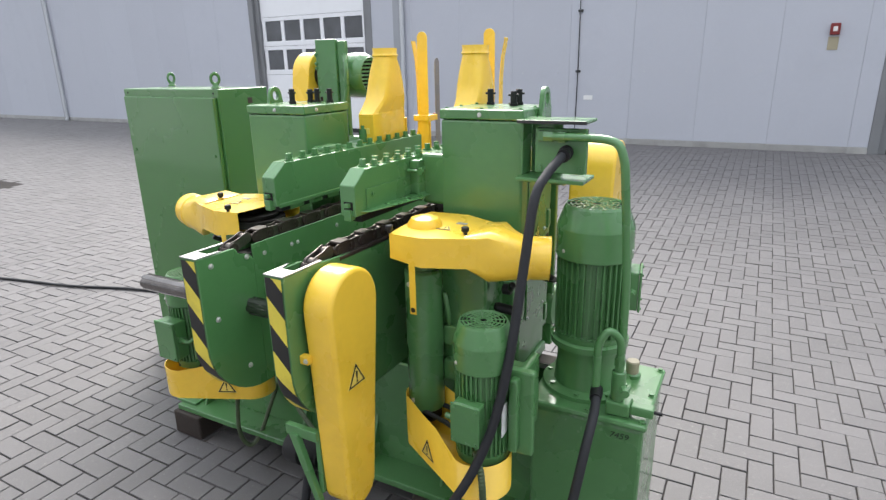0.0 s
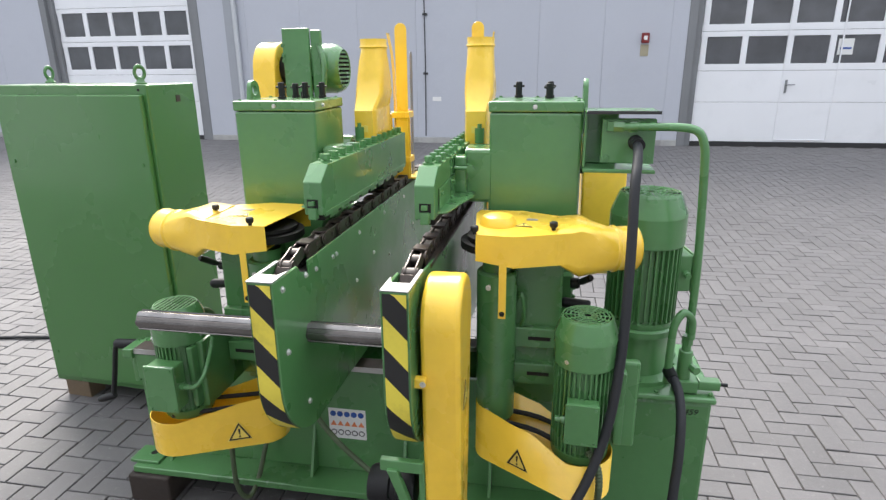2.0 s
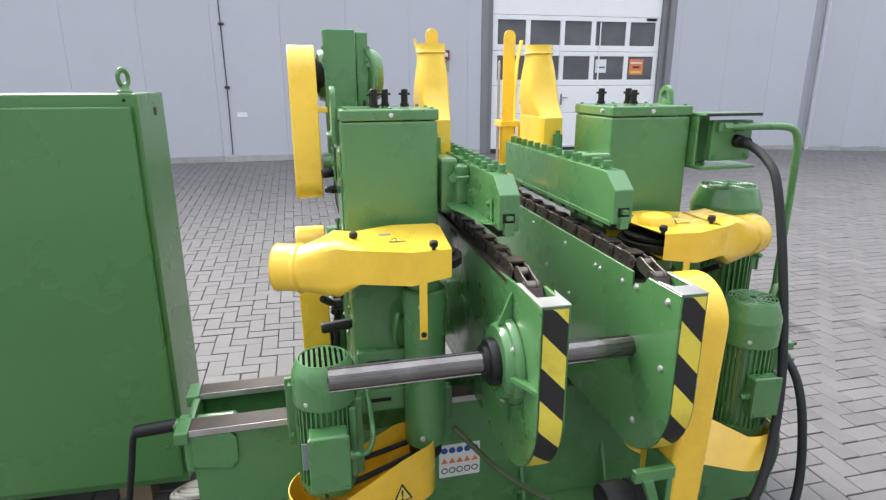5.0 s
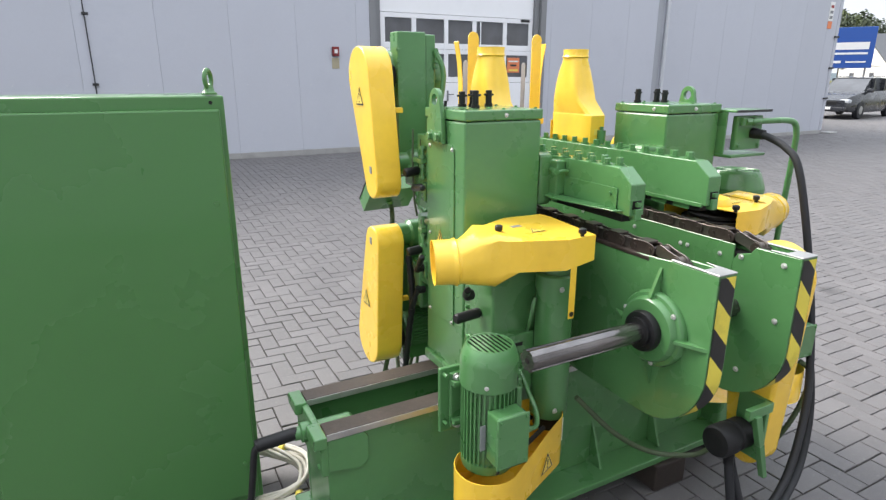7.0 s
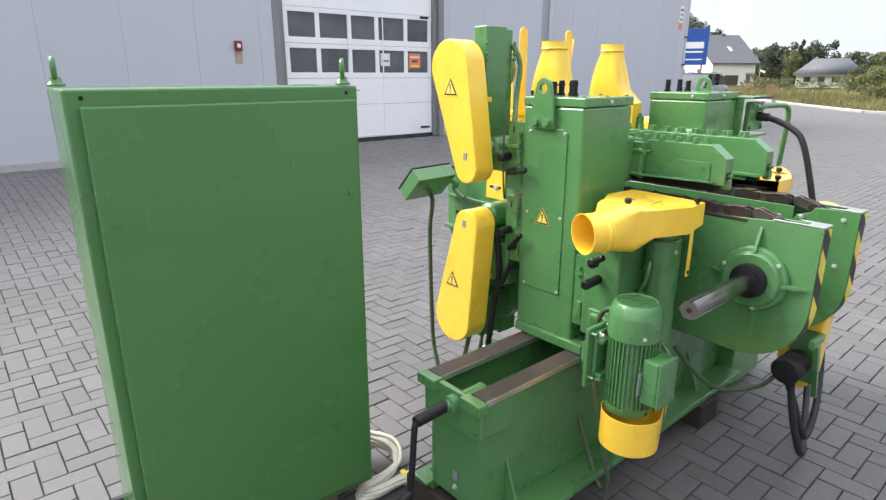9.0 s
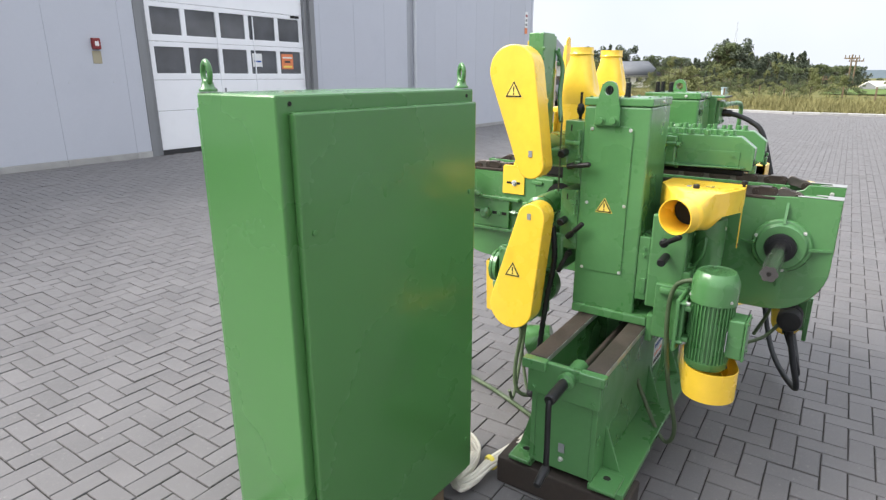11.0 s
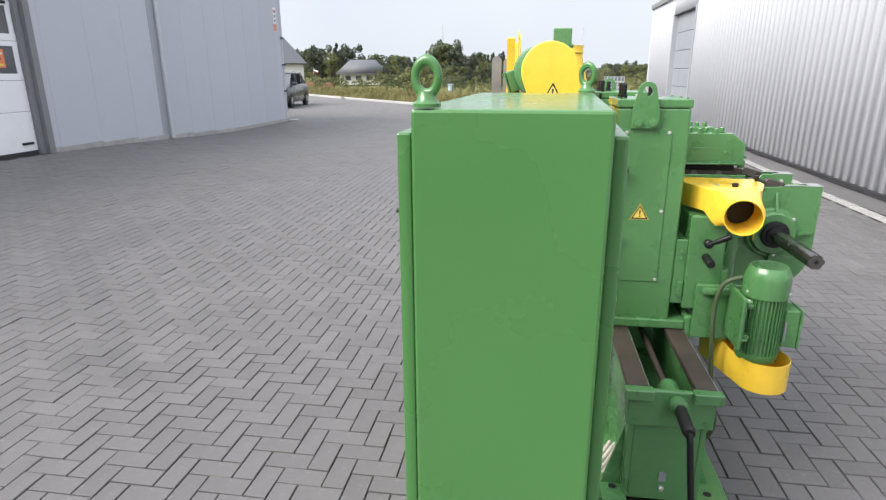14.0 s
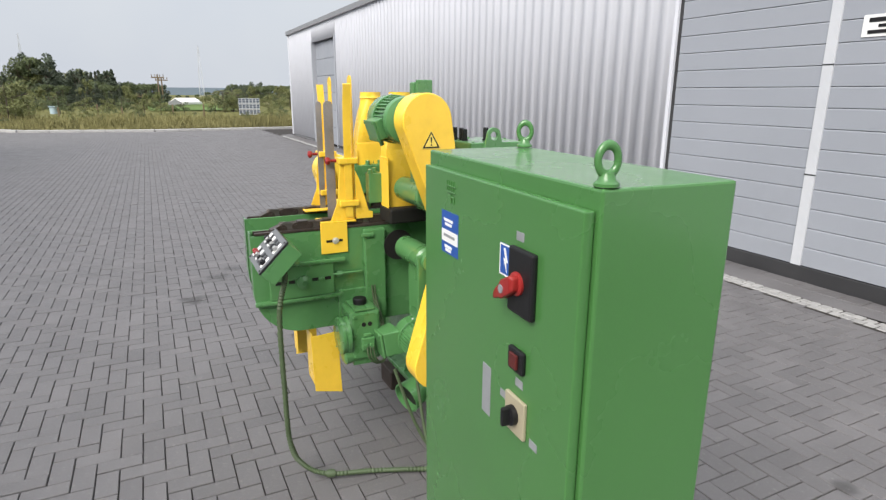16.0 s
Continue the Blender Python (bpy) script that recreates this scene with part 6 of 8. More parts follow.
part("flange", lathe((-0.325, 1.472, 0.672), (0, 1, 0), [(0.092, 0), (0.092, 0.014), (0.086, 0.016), (0.086, 0.024), (0.090, 0.026), (0.090, 0.040), (0.074, 0.046), (0.045, 0.050)], 36), GREEN, gb)
part("drain_plug", lathe((-0.345, 1.468, 0.578), (-0.1, 1, -0.1), [(0.044, -0.01), (0.044, 0.03), (0.036, 0.036), (0.020, 0.038)], 28), GREEN, gb)
part("cover_plate", box(-0.3895, -0.3852, 1.338, 1.460, 0.565, 0.788, 0.002), GREEN, gb)
part("filler_cap", lathe((-0.305, 1.400, 0.812), (0, 0, 1), [(0.030, 0), (0.030, 0.004), (0.033, 0.006), (0.033, 0.026), (0.028, 0.030)], 24), BLACK, gb)
part("valve_block", merge(box(-0.412, -0.389, 1.362, 1.425, 0.610, 0.672, 0.005), box(-0.402, -0.389, 1.374, 1.413, 0.672, 0.690, 0.004)), GREEN, gb)
for y, z in ((1.378, 0.636), (1.408, 0.636)):
    part("union_nut", lathe((-0.412, y, z), (-1, 0, 0), [(0.012, 0), (0.012, 0.010), (0.006, 0.011)], 6), GREEN, gb)
for y in (1.378, 1.408):
    # dark disc painting the shaded port opening
    part("port", cyl((-0.3915, y, 0.735), (-0.389, y, 0.735), 0.011, 14), DARK, gb)
for y, z in ((1.345, 0.575), (1.453, 0.575), (1.345, 0.778), (1.453, 0.778), (1.345, 0.68), (1.453, 0.68)):
    bolt(gb, (-0.3895, y, z), (-1, 0, 0), 0.007, 0.007)
for y, z in ((1.298, 0.56), (1.298, 0.85), (1.468, 0.85)):
    bolt(gb, (-0.228, y, z), (-1, 0, 0), 0.009, 0.009)
for a in range(6):
    bolt(gb, (-0.325 + 0.080 * math.cos(a * 1.047), 1.513, 0.672 + 0.080 * math.sin(a * 1.047)), (0, 1, 0), 0.006, 0.006)
for k in range(3):
    part("wire", tube([(-0.420, 1.375 + 0.015 * k, 0.632), (-0.425, 1.365 + 0.015 * k, 0.575), (-0.41, 1.33 + 0.01 * k, 0.535), (-0.39, 1.29, 0.56)], 0.004, 6, 6), OLIVE, gb)
for k in range(2):
    part("wire", tube([(-0.238, 1.315 - 0.014 * k, 0.875), (-0.26, 1.312 - 0.012 * k, 0.80), (-0.37, 1.312 - 0.01 * k, 0.70), (-0.39, 1.305, 0.60)], 0.005, 6, 6), OLIVE, gb)
part("chute", merge(prism([(1.50, 0.66), (1.63, 0.65), (1.62, 0.36), (1.485, 0.33)], "x", -0.24, -0.236, 0.001), box(-0.236, -0.118, 1.62, 1.625, 0.40, 0.66, 0.002), prism([(1.49, 0.66), (1.49, 0.33), (1.50, 0.33), (1.50, 0.66)], "x", -0.236, -0.165)), YELLOW, machine, "yellow sheet chute under the outfeed")
part("chute", merge(box(0.155, 0.236, 1.62, 1.625, 0.40, 0.66, 0.002), box(0.232, 0.236, 1.50, 1.62, 0.36, 0.66, 0.002)), YELLOW, machine, "yellow sheet chute under the outfeed")
skewed(before)
wf = part("waste_funnel", lathe((-0.44, 1.215, 0.36), (-0.30, 0.9, -0.25), [(0.06, -0.10), (0.074, 0), (0.078, 0.03), (0.073, 0.03), (0.06, -0.08)], 28), GREEN, machine)
# dark disc painting the shade inside the funnel
part("funnel_inside", lathe((-0.44, 1.215, 0.36), (-0.30, 0.9, -0.25), [(0.066, -0.012), (0.066, -0.008)], 28), DARK, wf)
for k, (a, b) in enumerate((((-0.50, 1.22, 0.58), (-0.72, 1.20, 0.20)), ((-0.45, 1.30, 0.52), (-0.62, 1.12, 0.22)))):
    a, b = Vector(a), Vector(b)
    part("motor_cable", tube([a, a.lerp(b, 0.4) + Vector((0, 0, -0.14)), a.lerp(b, 0.75) + Vector((0, 0, -0.16)), b], 0.008, 8, 8), OLIVE, machine)

# -- control panel on its arm --
e1 = Vector((1, 0, 0.02)).normalized()
e2 = Vector((0, -0.707, 0.707))
e3 = Vector((0, 0.707, 0.707))
PM = Matrix.Translation((-0.374, 1.833, 1.150)) @ Matrix((e1, e2, e3)).transposed().to_4x4()
CW, CH = 0.250, 0.170
cp = part("control_panel", moved(box(-CW / 2, CW / 2, -CH / 2, CH / 2, -0.084, -0.008, 0.004), PM), GREEN, machine, "tilted green control box with push buttons")
part("panel_gasket", moved(box(-CW / 2 - 0.002, CW / 2 + 0.002, -CH / 2 - 0.002, CH / 2 + 0.002, -0.008, -0.001, 0.002), PM), BLACK, cp)
part("front_plate", moved(box(-CW / 2, CW / 2, -CH / 2, CH / 2, -0.001, 0.003, 0.001), PM), mat("grey_button_plate", (0.13, 0.135, 0.14), 0.45, var=0.1, bump=0.02), cp, "grey button plate")
for i, x in enumerate((-0.092, -0.062, -0.022, 0.030, 0.062, 0.095)):
    for j, y in enumerate((-0.038, 0.036)):
        part("button_plate", moved(box(x - 0.013, x + 0.013, y - 0.026, y + 0.026, 0.003, 0.0045, 0.0006, 1), PM), WHITE if i in (0, 3, 5) else BLACK, cp)
        part("push_button", moved(lathe((x, y - 0.004, 0.0045), (0, 0, 1), [(0.0125, 0), (0.0125, 0.007), (0.0095, 0.008), (0.0095, 0.014), (0.007, 0.016)], 16), PM), (RED if j == 0 and i > 3 else (ALU if (i + j) % 2 else BLACK)), cp)
for x in (-CW / 2 + 0.010, CW / 2 - 0.010):
    for y in (-CH / 2 + 0.010, CH / 2 - 0.010):
        bolt(cp, PM @ Vector((x, y, 0.003)), e3, 0.004, 0.003, BLACK)
mid = PM @ Vector((0.125, 0.01, -0.05))
part("panel_arm", tube([mid, mid + Vector((0.02, -0.05, -0.02)), (-0.235, 1.74, 1.07), (-0.222, 1.68, 1.03)], 0.016, 10, 6), GREEN, machine)
low = PM @ Vector((0.0, -0.02, -0.084))
part("cable_gland", lathe(low, (0, -0.3, -0.95), [(0.016, 0), (0.016, 0.012), (0.013, 0.016), (0.013, 0.03)], 14), GREEN, machine)
cond = part("panel_conduit", tube([low, low + Vector((0.004, -0.02, -0.06)), (-0.362, 1.80, 0.85), (-0.355, 1.80, 0.48), (-0.350, 1.79, 0.20), (-0.36, 1.74, 0.08), (-0.42, 1.64, 0.035), (-0.48, 1.42, 0.022), (-0.57, 1.20, 0.02), (-0.66, 1.02, 0.02)], 0.0120, 10, 26, 0.14), OLIVE, machine, "olive ribbed conduit drooping to the ground")
part("tape_wrap", lathe((-0.425, 1.625, 0.035), (-0.15, -0.55, -0.05), [(0.018, -0.02), (0.021, 0), (0.019, 0.02)], 12), OLIVE, cond)

# -- hydraulic unit at the fixed end --
tank = part("oil_tank", merge(box(0.715, 1.078, 0.565, 0.95, 0.03, 0.628, 0.012), box(0.70, 1.088, 0.552, 0.962, 0.630, 0.652, 0.010)), GREEN, machine, "green hydraulic oil tank")
for x, y in ((0.72, 0.575), (0.90, 0.572), (1.07, 0.575), (1.07, 0.75), (1.07, 0.94), (0.72, 0.94)):
    bolt(tank, (x, y, 0.652), (0, 0, 1), 0.009, 0.009)
txt = bpy.data.curves.new("mark", 'FONT')
txt.body, txt.size, txt.shear, txt.extrude = "7459", 0.030, 0.25, 0.0004
tmp = bpy.data.objects.new("mark", txt)
mark = bmesh.new()
mark.from_mesh(bpy.data.meshes.new_from_object(tmp))
bpy.data.objects.remove(tmp)
part("mark", moved(mark, pose(0.975, 0.5645, 0.584, 90, 0, 0)), BLACK, tank, "black hand-painted number")
motor(machine, (0.850, 0.752, 1.292), (0, 0, 1), 0.124, 0.165, 0.45, (1, 0.15, 0), label="large green pump motor with wire grille", tb=(0.05, 0.028, 0.065), tb_h=0.40)
part("bell_housing", lathe((0.850, 0.752, 0.652), (0, 0, 1), [(0.150, 0), (0.150, 0.014), (0.112, 0.02), (0.104, 0.10), (0.106, 0.16), (0.130, 0.165), (0.130, 0.185), (0.12, 0.19)], 36), GREEN, machine)
for a in range(8):
    bolt(machine, (0.850 + 0.132 * math.cos(a * 0.785), 0.752 + 0.132 * math.sin(a * 0.785), 0.666), (0, 0, 1), 0.009, 0.010)
part("breather", merge(lathe((0.985, 0.86, 0.652), (0, 0, 1), [(0.03, 0), (0.03, 0.012), (0.024, 0.016)], 20)), GREEN, machine)
part("filter_cap", lathe((0.985, 0.86, 0.668), (0, 0, 1), [(0.022, 0), (0.023, 0.04), (0.020, 0.045)], 18), BEIGE, machine, "straw-coloured breather cap")
vb = part("valve_block", merge(box(0.955, 1.03, 0.575, 0.635, 0.655, 0.70, 0.006), cyl((0.985, 0.605, 0.70), (0.985, 0.605, 0.80), 0.022, 18, 0.003), box(1.03, 1.10, 0.58, 0.62, 0.668, 0.70, 0.005), cyl((0.985, 0.605, 0.80), (0.985, 0.605, 0.85), 0.015, 12)), GREEN, machine)
part("gauge_stub", cyl((1.10, 0.60, 0.684), (1.125, 0.60, 0.684), 0.006, 10), BLACK, vb)
part("union_nut", lathe((0.985, 0.605, 0.82), (0, 0, 1), [(0.018, 0), (0.018, 0.025)], 6), GREEN, vb)
part("union_nut", lathe((1.0, 0.60, 0.745), (0.4, -1, 0), [(0.014, 0), (0.014, 0.04)], 6), GREEN, vb)
part("pressure_pipe", tube([(0.735, 0.632, 1.512), (0.80, 0.618, 1.514), (0.89, 0.592, 1.515), (0.935, 0.58, 1.505), (0.955, 0.577, 1.47), (0.965, 0.580, 1.40), (0.985, 0.60, 1.10), (0.988, 0.605, 0.86)], 0.0125, 12, 8), GREEN, machine, "green bent pressure pipe")
part("return_pipe", tube([(0.925, 0.56, 0.70), (0.925, 0.555, 0.85), (0.93, 0.555, 0.91), (0.955, 0.565, 0.945), (0.985, 0.58, 0.915), (0.99, 0.585, 0.85)], 0.0125, 12, 8), GREEN, machine, "green bent return pipe")
jb = part("valve_plate", merge(box(0.672, 0.832, 0.648, 0.672, 1.398, 1.535, 0.004)), GREEN, machine)
for x in (0.69, 0.815):
    for z in (1.415, 1.515):
        bolt(jb, (x, 0.648, z), (0, -1, 0), 0.008, 0.008)
part("console", merge(box(0.619, 0.835, 0.62, 0.75, 1.550, 1.560, 0.003), box(0.619, 0.835, 0.62, 0.75, 1.372, 1.384, 0.003), box(0.619, 0.628, 0.66, 0.74, 1.384, 1.55, 0.003), box(0.628, 0.73, 0.742, 0.75, 1.384, 1.55, 0.003)), GREEN, machine)
part("console_edge", box(0.622, 0.838, 0.6165, 0.6195, 1.550, 1.560, 0.001), DARKTRIM, machine)
part("pipe_union", merge(lathe((0.705, 0.640, 1.512), (1, -0.1, 0), [(0.017, 0), (0.017, 0.03), (0.013, 0.032), (0.013, 0.045), (0.018, 0.047), (0.018, 0.07)], 6), box(0.685, 0.72, 0.632, 0.65, 1.497, 1.528, 0.003)), GREEN, jb)
part("hose_end", lathe((0.772, 0.648, 1.465), (0.1, -1, -0.1), [(0.022, 0), (0.022, 0.02), (0.02, 0.022), (0.02, 0.05)], 16), BLACK, jb)
part("hydraulic_hose", tube([(0.772, 0.62, 1.462), (0.772, 0.57, 1.452), (0.762, 0.49, 1.42), (0.752, 0.425, 1.36), (0.748, 0.36, 1.17), (0.735, 0.285, 0.90), (0.70, 0.225, 0.69), (0.62, 0.16, 0.50), (0.48, 0.10, 0.32), (0.34, 0.065, 0.24), (0.22, 0.05, 0.215), (0.162, 0.055, 0.27), (0.148, 0.09, 0.37), (0.150, 0.128, 0.46)], 0.0140, 14, 10), RUBBER, machine, "thick black hydraulic hose")
part("hydraulic_hose", tube([(0.93, 0.565, 0.74), (0.937, 0.52, 0.735), (0.945, 0.46, 0.71), (0.943, 0.39, 0.64), (0.93, 0.33, 0.50), (0.90, 0.28, 0.30), (0.78, 0.22, 0.14), (0.60, 0.16, 0.09), (0.40, 0.10, 0.10), (0.22, 0.05, 0.135), (0.135, 0.045, 0.20), (0.115, 0.075, 0.32), (0.118, 0.108, 0.46)], 0.0145, 14, 10), RUBBER, machine, "thick black hydraulic hose")
part("hose_end", lathe((0.928, 0.565, 0.74), (0.15, -1, -0.1), [(0.02, 0), (0.02, 0.02), (0.018, 0.05)], 14), BLACK, machine)
part("motor_conduit", tube([(0.66, 0.235, 0.64), (0.69, 0.205, 0.60), (0.695, 0.21, 0.50), (0.68, 0.24, 0.36), (0.66, 0.30, 0.20)], 0.010, 10, 16, 0.12), OLIVE, machine, "ribbed motor conduit")
part("motor_conduit", tube([(-0.60, 0.26, 0.712), (-0.570, 0.262, 0.716), (-0.553, 0.29, 0.745), (-0.555, 0.34, 0.80), (-0.56, 0.37, 0.84)], 0.0075, 10, 14, 0.10), GREEN, machine)
part("motor_conduit", tube([(-0.30, 0.40, 0.66), (-0.15, 0.36, 0.50), (0.0, 0.32, 0.40), (0.10, 0.22, 0.42), (0.12, 0.16, 0.50)], 0.009, 10, 10), OLIVE, machine)
part("motor_conduit", tube([(-0.534, 0.655, 0.355), (-0.545, 0.60, 0.25), (-0.56, 0.53, 0.13), (-0.578, 0.48, 0.105), (-0.60, 0.455, 0.20), (-0.622, 0.50, 0.42), (-0.634, 0.525, 0.62), (-0.635, 0.53, 0.77), (-0.64, 0.51, 0.86), (-0.65, 0.455, 0.895), (-0.655, 0.42, 0.89)], 0.0095, 10, 10), OLIVE, machine)
# skids under the bed
for x in (-1.02, 0.35):
    solid("timber_skid", box(x - 0.09, x + 0.09, 0.50, 1.05, 0.0, 0.122, 0.008), OILWOOD, "dark oil-soaked timber skid under the machine bed", "timber", group="skids under the bed")

# ---- the control cabinet ----
CR = -3.0
cab = thing("control_cabinet", "tall green steel control cabinet on wooden blocks", "cabinet", (-1.624, 1.318, 0.095), CR)
CM = WORLD[cab] @ Matrix.Translation((0, 0, -0.095))


def cpart(name, bm, material, parent=None, label=""):
    return part(name, moved(bm, CM), material, parent or cab, label)


HW, HD, CT = 0.416, 0.166, 1.626
body = cpart("body", box(-HW, HW, -HD, HD, 0.095, CT, 0.006), GREEN_CAB)
back = cpart("back_panel", box(-HW + 0.032, HW - 0.018, -HD - 0.027, -HD - 0.001, 0.135, CT - 0.042, 0.006), GREEN_CAB)
cpart("panel_seal", box(-HW + 0.040, HW - 0.026, -HD - 0.0015, -HD + 0.001, 0.143, CT - 0.05, 0), DARKTRIM, back)
for x in (-0.345, 0.36):
    for z in (0.28, 1.28):
        o = cpart("quarter_turn_lock", lathe((x, -HD - 0.027, z), (0, -1, 0), [(0.009, 0), (0.009, 0.004), (0.006, 0.005)], 14), GREEN_CAB, back)
for x in (-0.375, 0.375):
    # small hole, its shade painted by a dark disc
    cpart("hole", cyl((x, -HD - 0.0012, CT - 0.022), (x, -HD + 0.001, CT - 0.022), 0.006, 12), DARK)
door = cpart("door", box(-HW + 0.012, HW - 0.034, HD + 0.003, HD + 0.028, 0.125, CT - 0.04, 0.004), GREEN_CAB)
# dark sheet painting the shade in the gap round the door
cpart("door_gap", box(-HW + 0.02, HW - 0.04, HD - 0.001, HD + 0.004, 0.13, CT - 0.05, 0), DARKTRIM, door)
YD = HD + 0.028


sw = cpart("switch_plate", box(-0.262, -0.160, YD, YD + 0.016, 1.317, 1.468, 0.006), BLACK, door, "black main switch plate")
def grip(x, z, d, h):
    return [(x, YD + 0.030 - d, z - h), (x, YD + 0.030 + d, z - h), (x, YD + 0.030 + d, z + h), (x, YD + 0.030 - d, z + h)]


cpart("switch_handle", merge(lathe((-0.205, YD + 0.014, 1.390), (0, 1, 0), [(0.027, 0), (0.027, 0.007), (0.020, 0.010)], 24), bevel(rings([grip(-0.222, 1.394, 0.009, 0.014), grip(-0.212, 1.392, 0.013, 0.021), grip(-0.176, 1.372, 0.014, 0.023), grip(-0.168, 1.367, 0.012, 0.017), grip(-0.150, 1.355, 0.012, 0.014), grip(-0.134, 1.344, 0.008, 0.008)]), 0.004, 2)), RED, sw, "red main switch handle")
cpart("lock_plate", cyl((-0.181, YD + 0.043, 1.375), (-0.181, YD + 0.0455, 1.375), 0.010, 16), GREY, sw)
vs = cpart("voltage_sign", box(-0.156, -0.096, YD, YD + 0.001, 1.382, 1.458, 0), BLUE, door, "blue high-voltage sign")
cpart("rim", merge(box(-0.156, -0.096, YD + 0.001, YD + 0.0014, 1.382, 1.386, 0), box(-0.156, -0.096, YD + 0.001, YD + 0.0014, 1.454, 1.458, 0), box(-0.0995, -0.096, YD + 0.001, YD + 0.0014, 1.382, 1.458, 0)), WHITE, vs)
cpart("lightning_bolt", prism([(-0.123, 1.448), (-0.115, 1.448), (-0.123, 1.424), (-0.115, 1.424), (-0.131, 1.391), (-0.127, 1.416), (-0.135, 1.416)], "y", YD + 0.001, YD + 0.002), WHITE, vs)
rk = cpart("rocker_switch", box(-0.232, -0.168, YD, YD + 0.013, 1.176, 1.232, 0.005), BLACK, door, "black rocker switch")
cpart("rocker", box(-0.217, -0.183, YD + 0.012, YD + 0.019, 1.186, 1.222, 0.003), mat("dark_red_plastic", (0.085, 0.013, 0.011), 0.35, var=0.1, bump=0.02), rk)
rs = cpart("rotary_switch", box(-0.245, -0.158, YD, YD + 0.010, 1.018, 1.112, 0.003), BEIGE, door, "beige rotary switch plate")
cpart("knob", merge(lathe((-0.20, YD + 0.010, 1.066), (0, 1, 0), [(0.024, 0), (0.024, 0.012), (0.018, 0.014)], 20), box(-0.206, -0.194, YD + 0.02, YD + 0.042, 1.043, 1.089, 0.003)), BLACK, rs, "black rotary knob")
for x, z in ((-0.185, 1.490), (-0.205, 1.146), (-0.275, 1.025), (-0.135, 1.085)):
    cpart("name_label", box(x - 0.016, x + 0.016, YD, YD + 0.001, z - 0.010, z + 0.010, 0), GREY, door, "small grey label")
cpart("name_label", box(-0.068, -0.024, YD, YD + 0.0012, 0.985, 1.122, 0), GREY, door, "upright grey rating label")
bs = cpart("sticker", box(0.14, 0.252, YD, YD + 0.001, 1.352, 1.474, 0), BLUE, door, "blue and white dealer sticker")
cpart("field", box(0.142, 0.250, YD + 0.001, YD + 0.0016, 1.385, 1.420, 0), WHITE, bs)
for z, w in ((1.448, 0.06), (1.436, 0.045), (1.372, 0.05), (1.362, 0.04)):
    cpart("bar", box(0.205 - w / 2, 0.205 + w / 2, YD + 0.001, YD + 0.0016, z - 0.004, z + 0.004, 0), WHITE, bs)
cpart("bar", box(0.16, 0.235, YD + 0.0016, YD + 0.002, 1.400, 1.408, 0), GREY, bs)
emb = [box(0.21 - 0.014 * k, 0.214 - 0.014 * k, YD, YD + 0.004, 1.535, 1.562, 0.001, 1) for k in range(4)] + [box(0.155, 0.22, YD, YD + 0.004, 1.545, 1.549, 0.001, 1), box(0.16, 0.215, YD, YD + 0.004, 1.528, 1.532, 0.001, 1), box(0.185, 0.189, YD, YD + 0.004, 1.50, 1.532, 0.001, 1), box(0.167, 0.185, YD, YD + 0.004, 1.515, 1.519, 0.001, 1), box(0.165, 0.169, YD, YD + 0.004, 1.50, 1.519, 0.001, 1)]
cpart("maker_emblem", merge(*emb), GREEN_CAB, door)
cpart("side_emblem", box(HW, HW + 0.003, 0.02, 0.05, 1.545, 1.575, 0.001), RUSTY, body, "small brown maker's plate")
for x, y in ((HW - 0.040, -HD + 0.022), (-HW + 0.022, HD - 0.024)):
    eb = cpart("lifting_eye", torus((x, y, CT + 0.050), (0.85, -0.52, 0) if x > 0 else (1, -0.14, 0), 0.0205, 0.0072, 30, 12, 1.32), GREEN_CAB, cab, "cast green lifting eye bolt")
    cpart("collar", lathe((x, y, CT + 0.002), (0, 0, 1), [(0.024, 0), (0.024, 0.006), (0.017, 0.012), (0.014, 0.026)], 20), GREEN_CAB, eb)
for x, y, w in ((-0.30, -0.11, 0.075), (0.20, -0.11, 0.06), (-0.30, 0.11, 0.07), (0.20, 0.11, 0.07)):
    p = CM @ Vector((x, y, 0))
    solid("timber_block", moved(box(-w, w, -0.05, 0.05, 0, 0.0945, 0.004), Matrix.Translation(p) @ pose(0, 0, 0, 0, 0, CR + 4 * x)), WOOD, "weathered timber block under the control cabinet", "timber", group="blocks under the cabinet")

# ---- cables on the paving ----
cb = thing("cable_bundle", "coil of white cables tied with yellow tape", "cable", (-1.1, 1.2, 0))
rc = random.Random(4)
COIL = [(-1.27, 1.45, 0.10), (-1.18, 1.41, 0.12), (-1.09, 1.35, 0.11), (-1.02, 1.27, 0.085), (-1.05, 1.19, 0.055), (-1.15, 1.165, 0.04), (-1.245, 1.175, 0.035), (-1.27, 1.135, 0.035), (-1.20, 1.105, 0.04), (-1.09, 1.095, 0.05), (-0.98, 1.03, 0.09), (-0.90, 0.965, 0.15), (-0.84, 0.93, 0.19)]
for k in range(9):
    a, r0 = 2 * math.pi * k / 9, 0.021 if k else 0.0
    strand = []
    for i, p in enumerate(COIL):
        loose = 1.0 + (0.9 if i in (2, 3, 4, 5) else 0.25) * rc.random()
        twist = a + 0.55 * i
        strand.append(Vector(p) + Vector((math.cos(twist) * r0 * loose, math.cos(twist + 0.6) * r0 * loose, math.sin(twist) * r0 * (1.0 if i not in (5, 6, 7) else 0.6) + 0.006)))
    part("strand", tube(strand, 0.0078, 8, 6), CABLEW, cb)
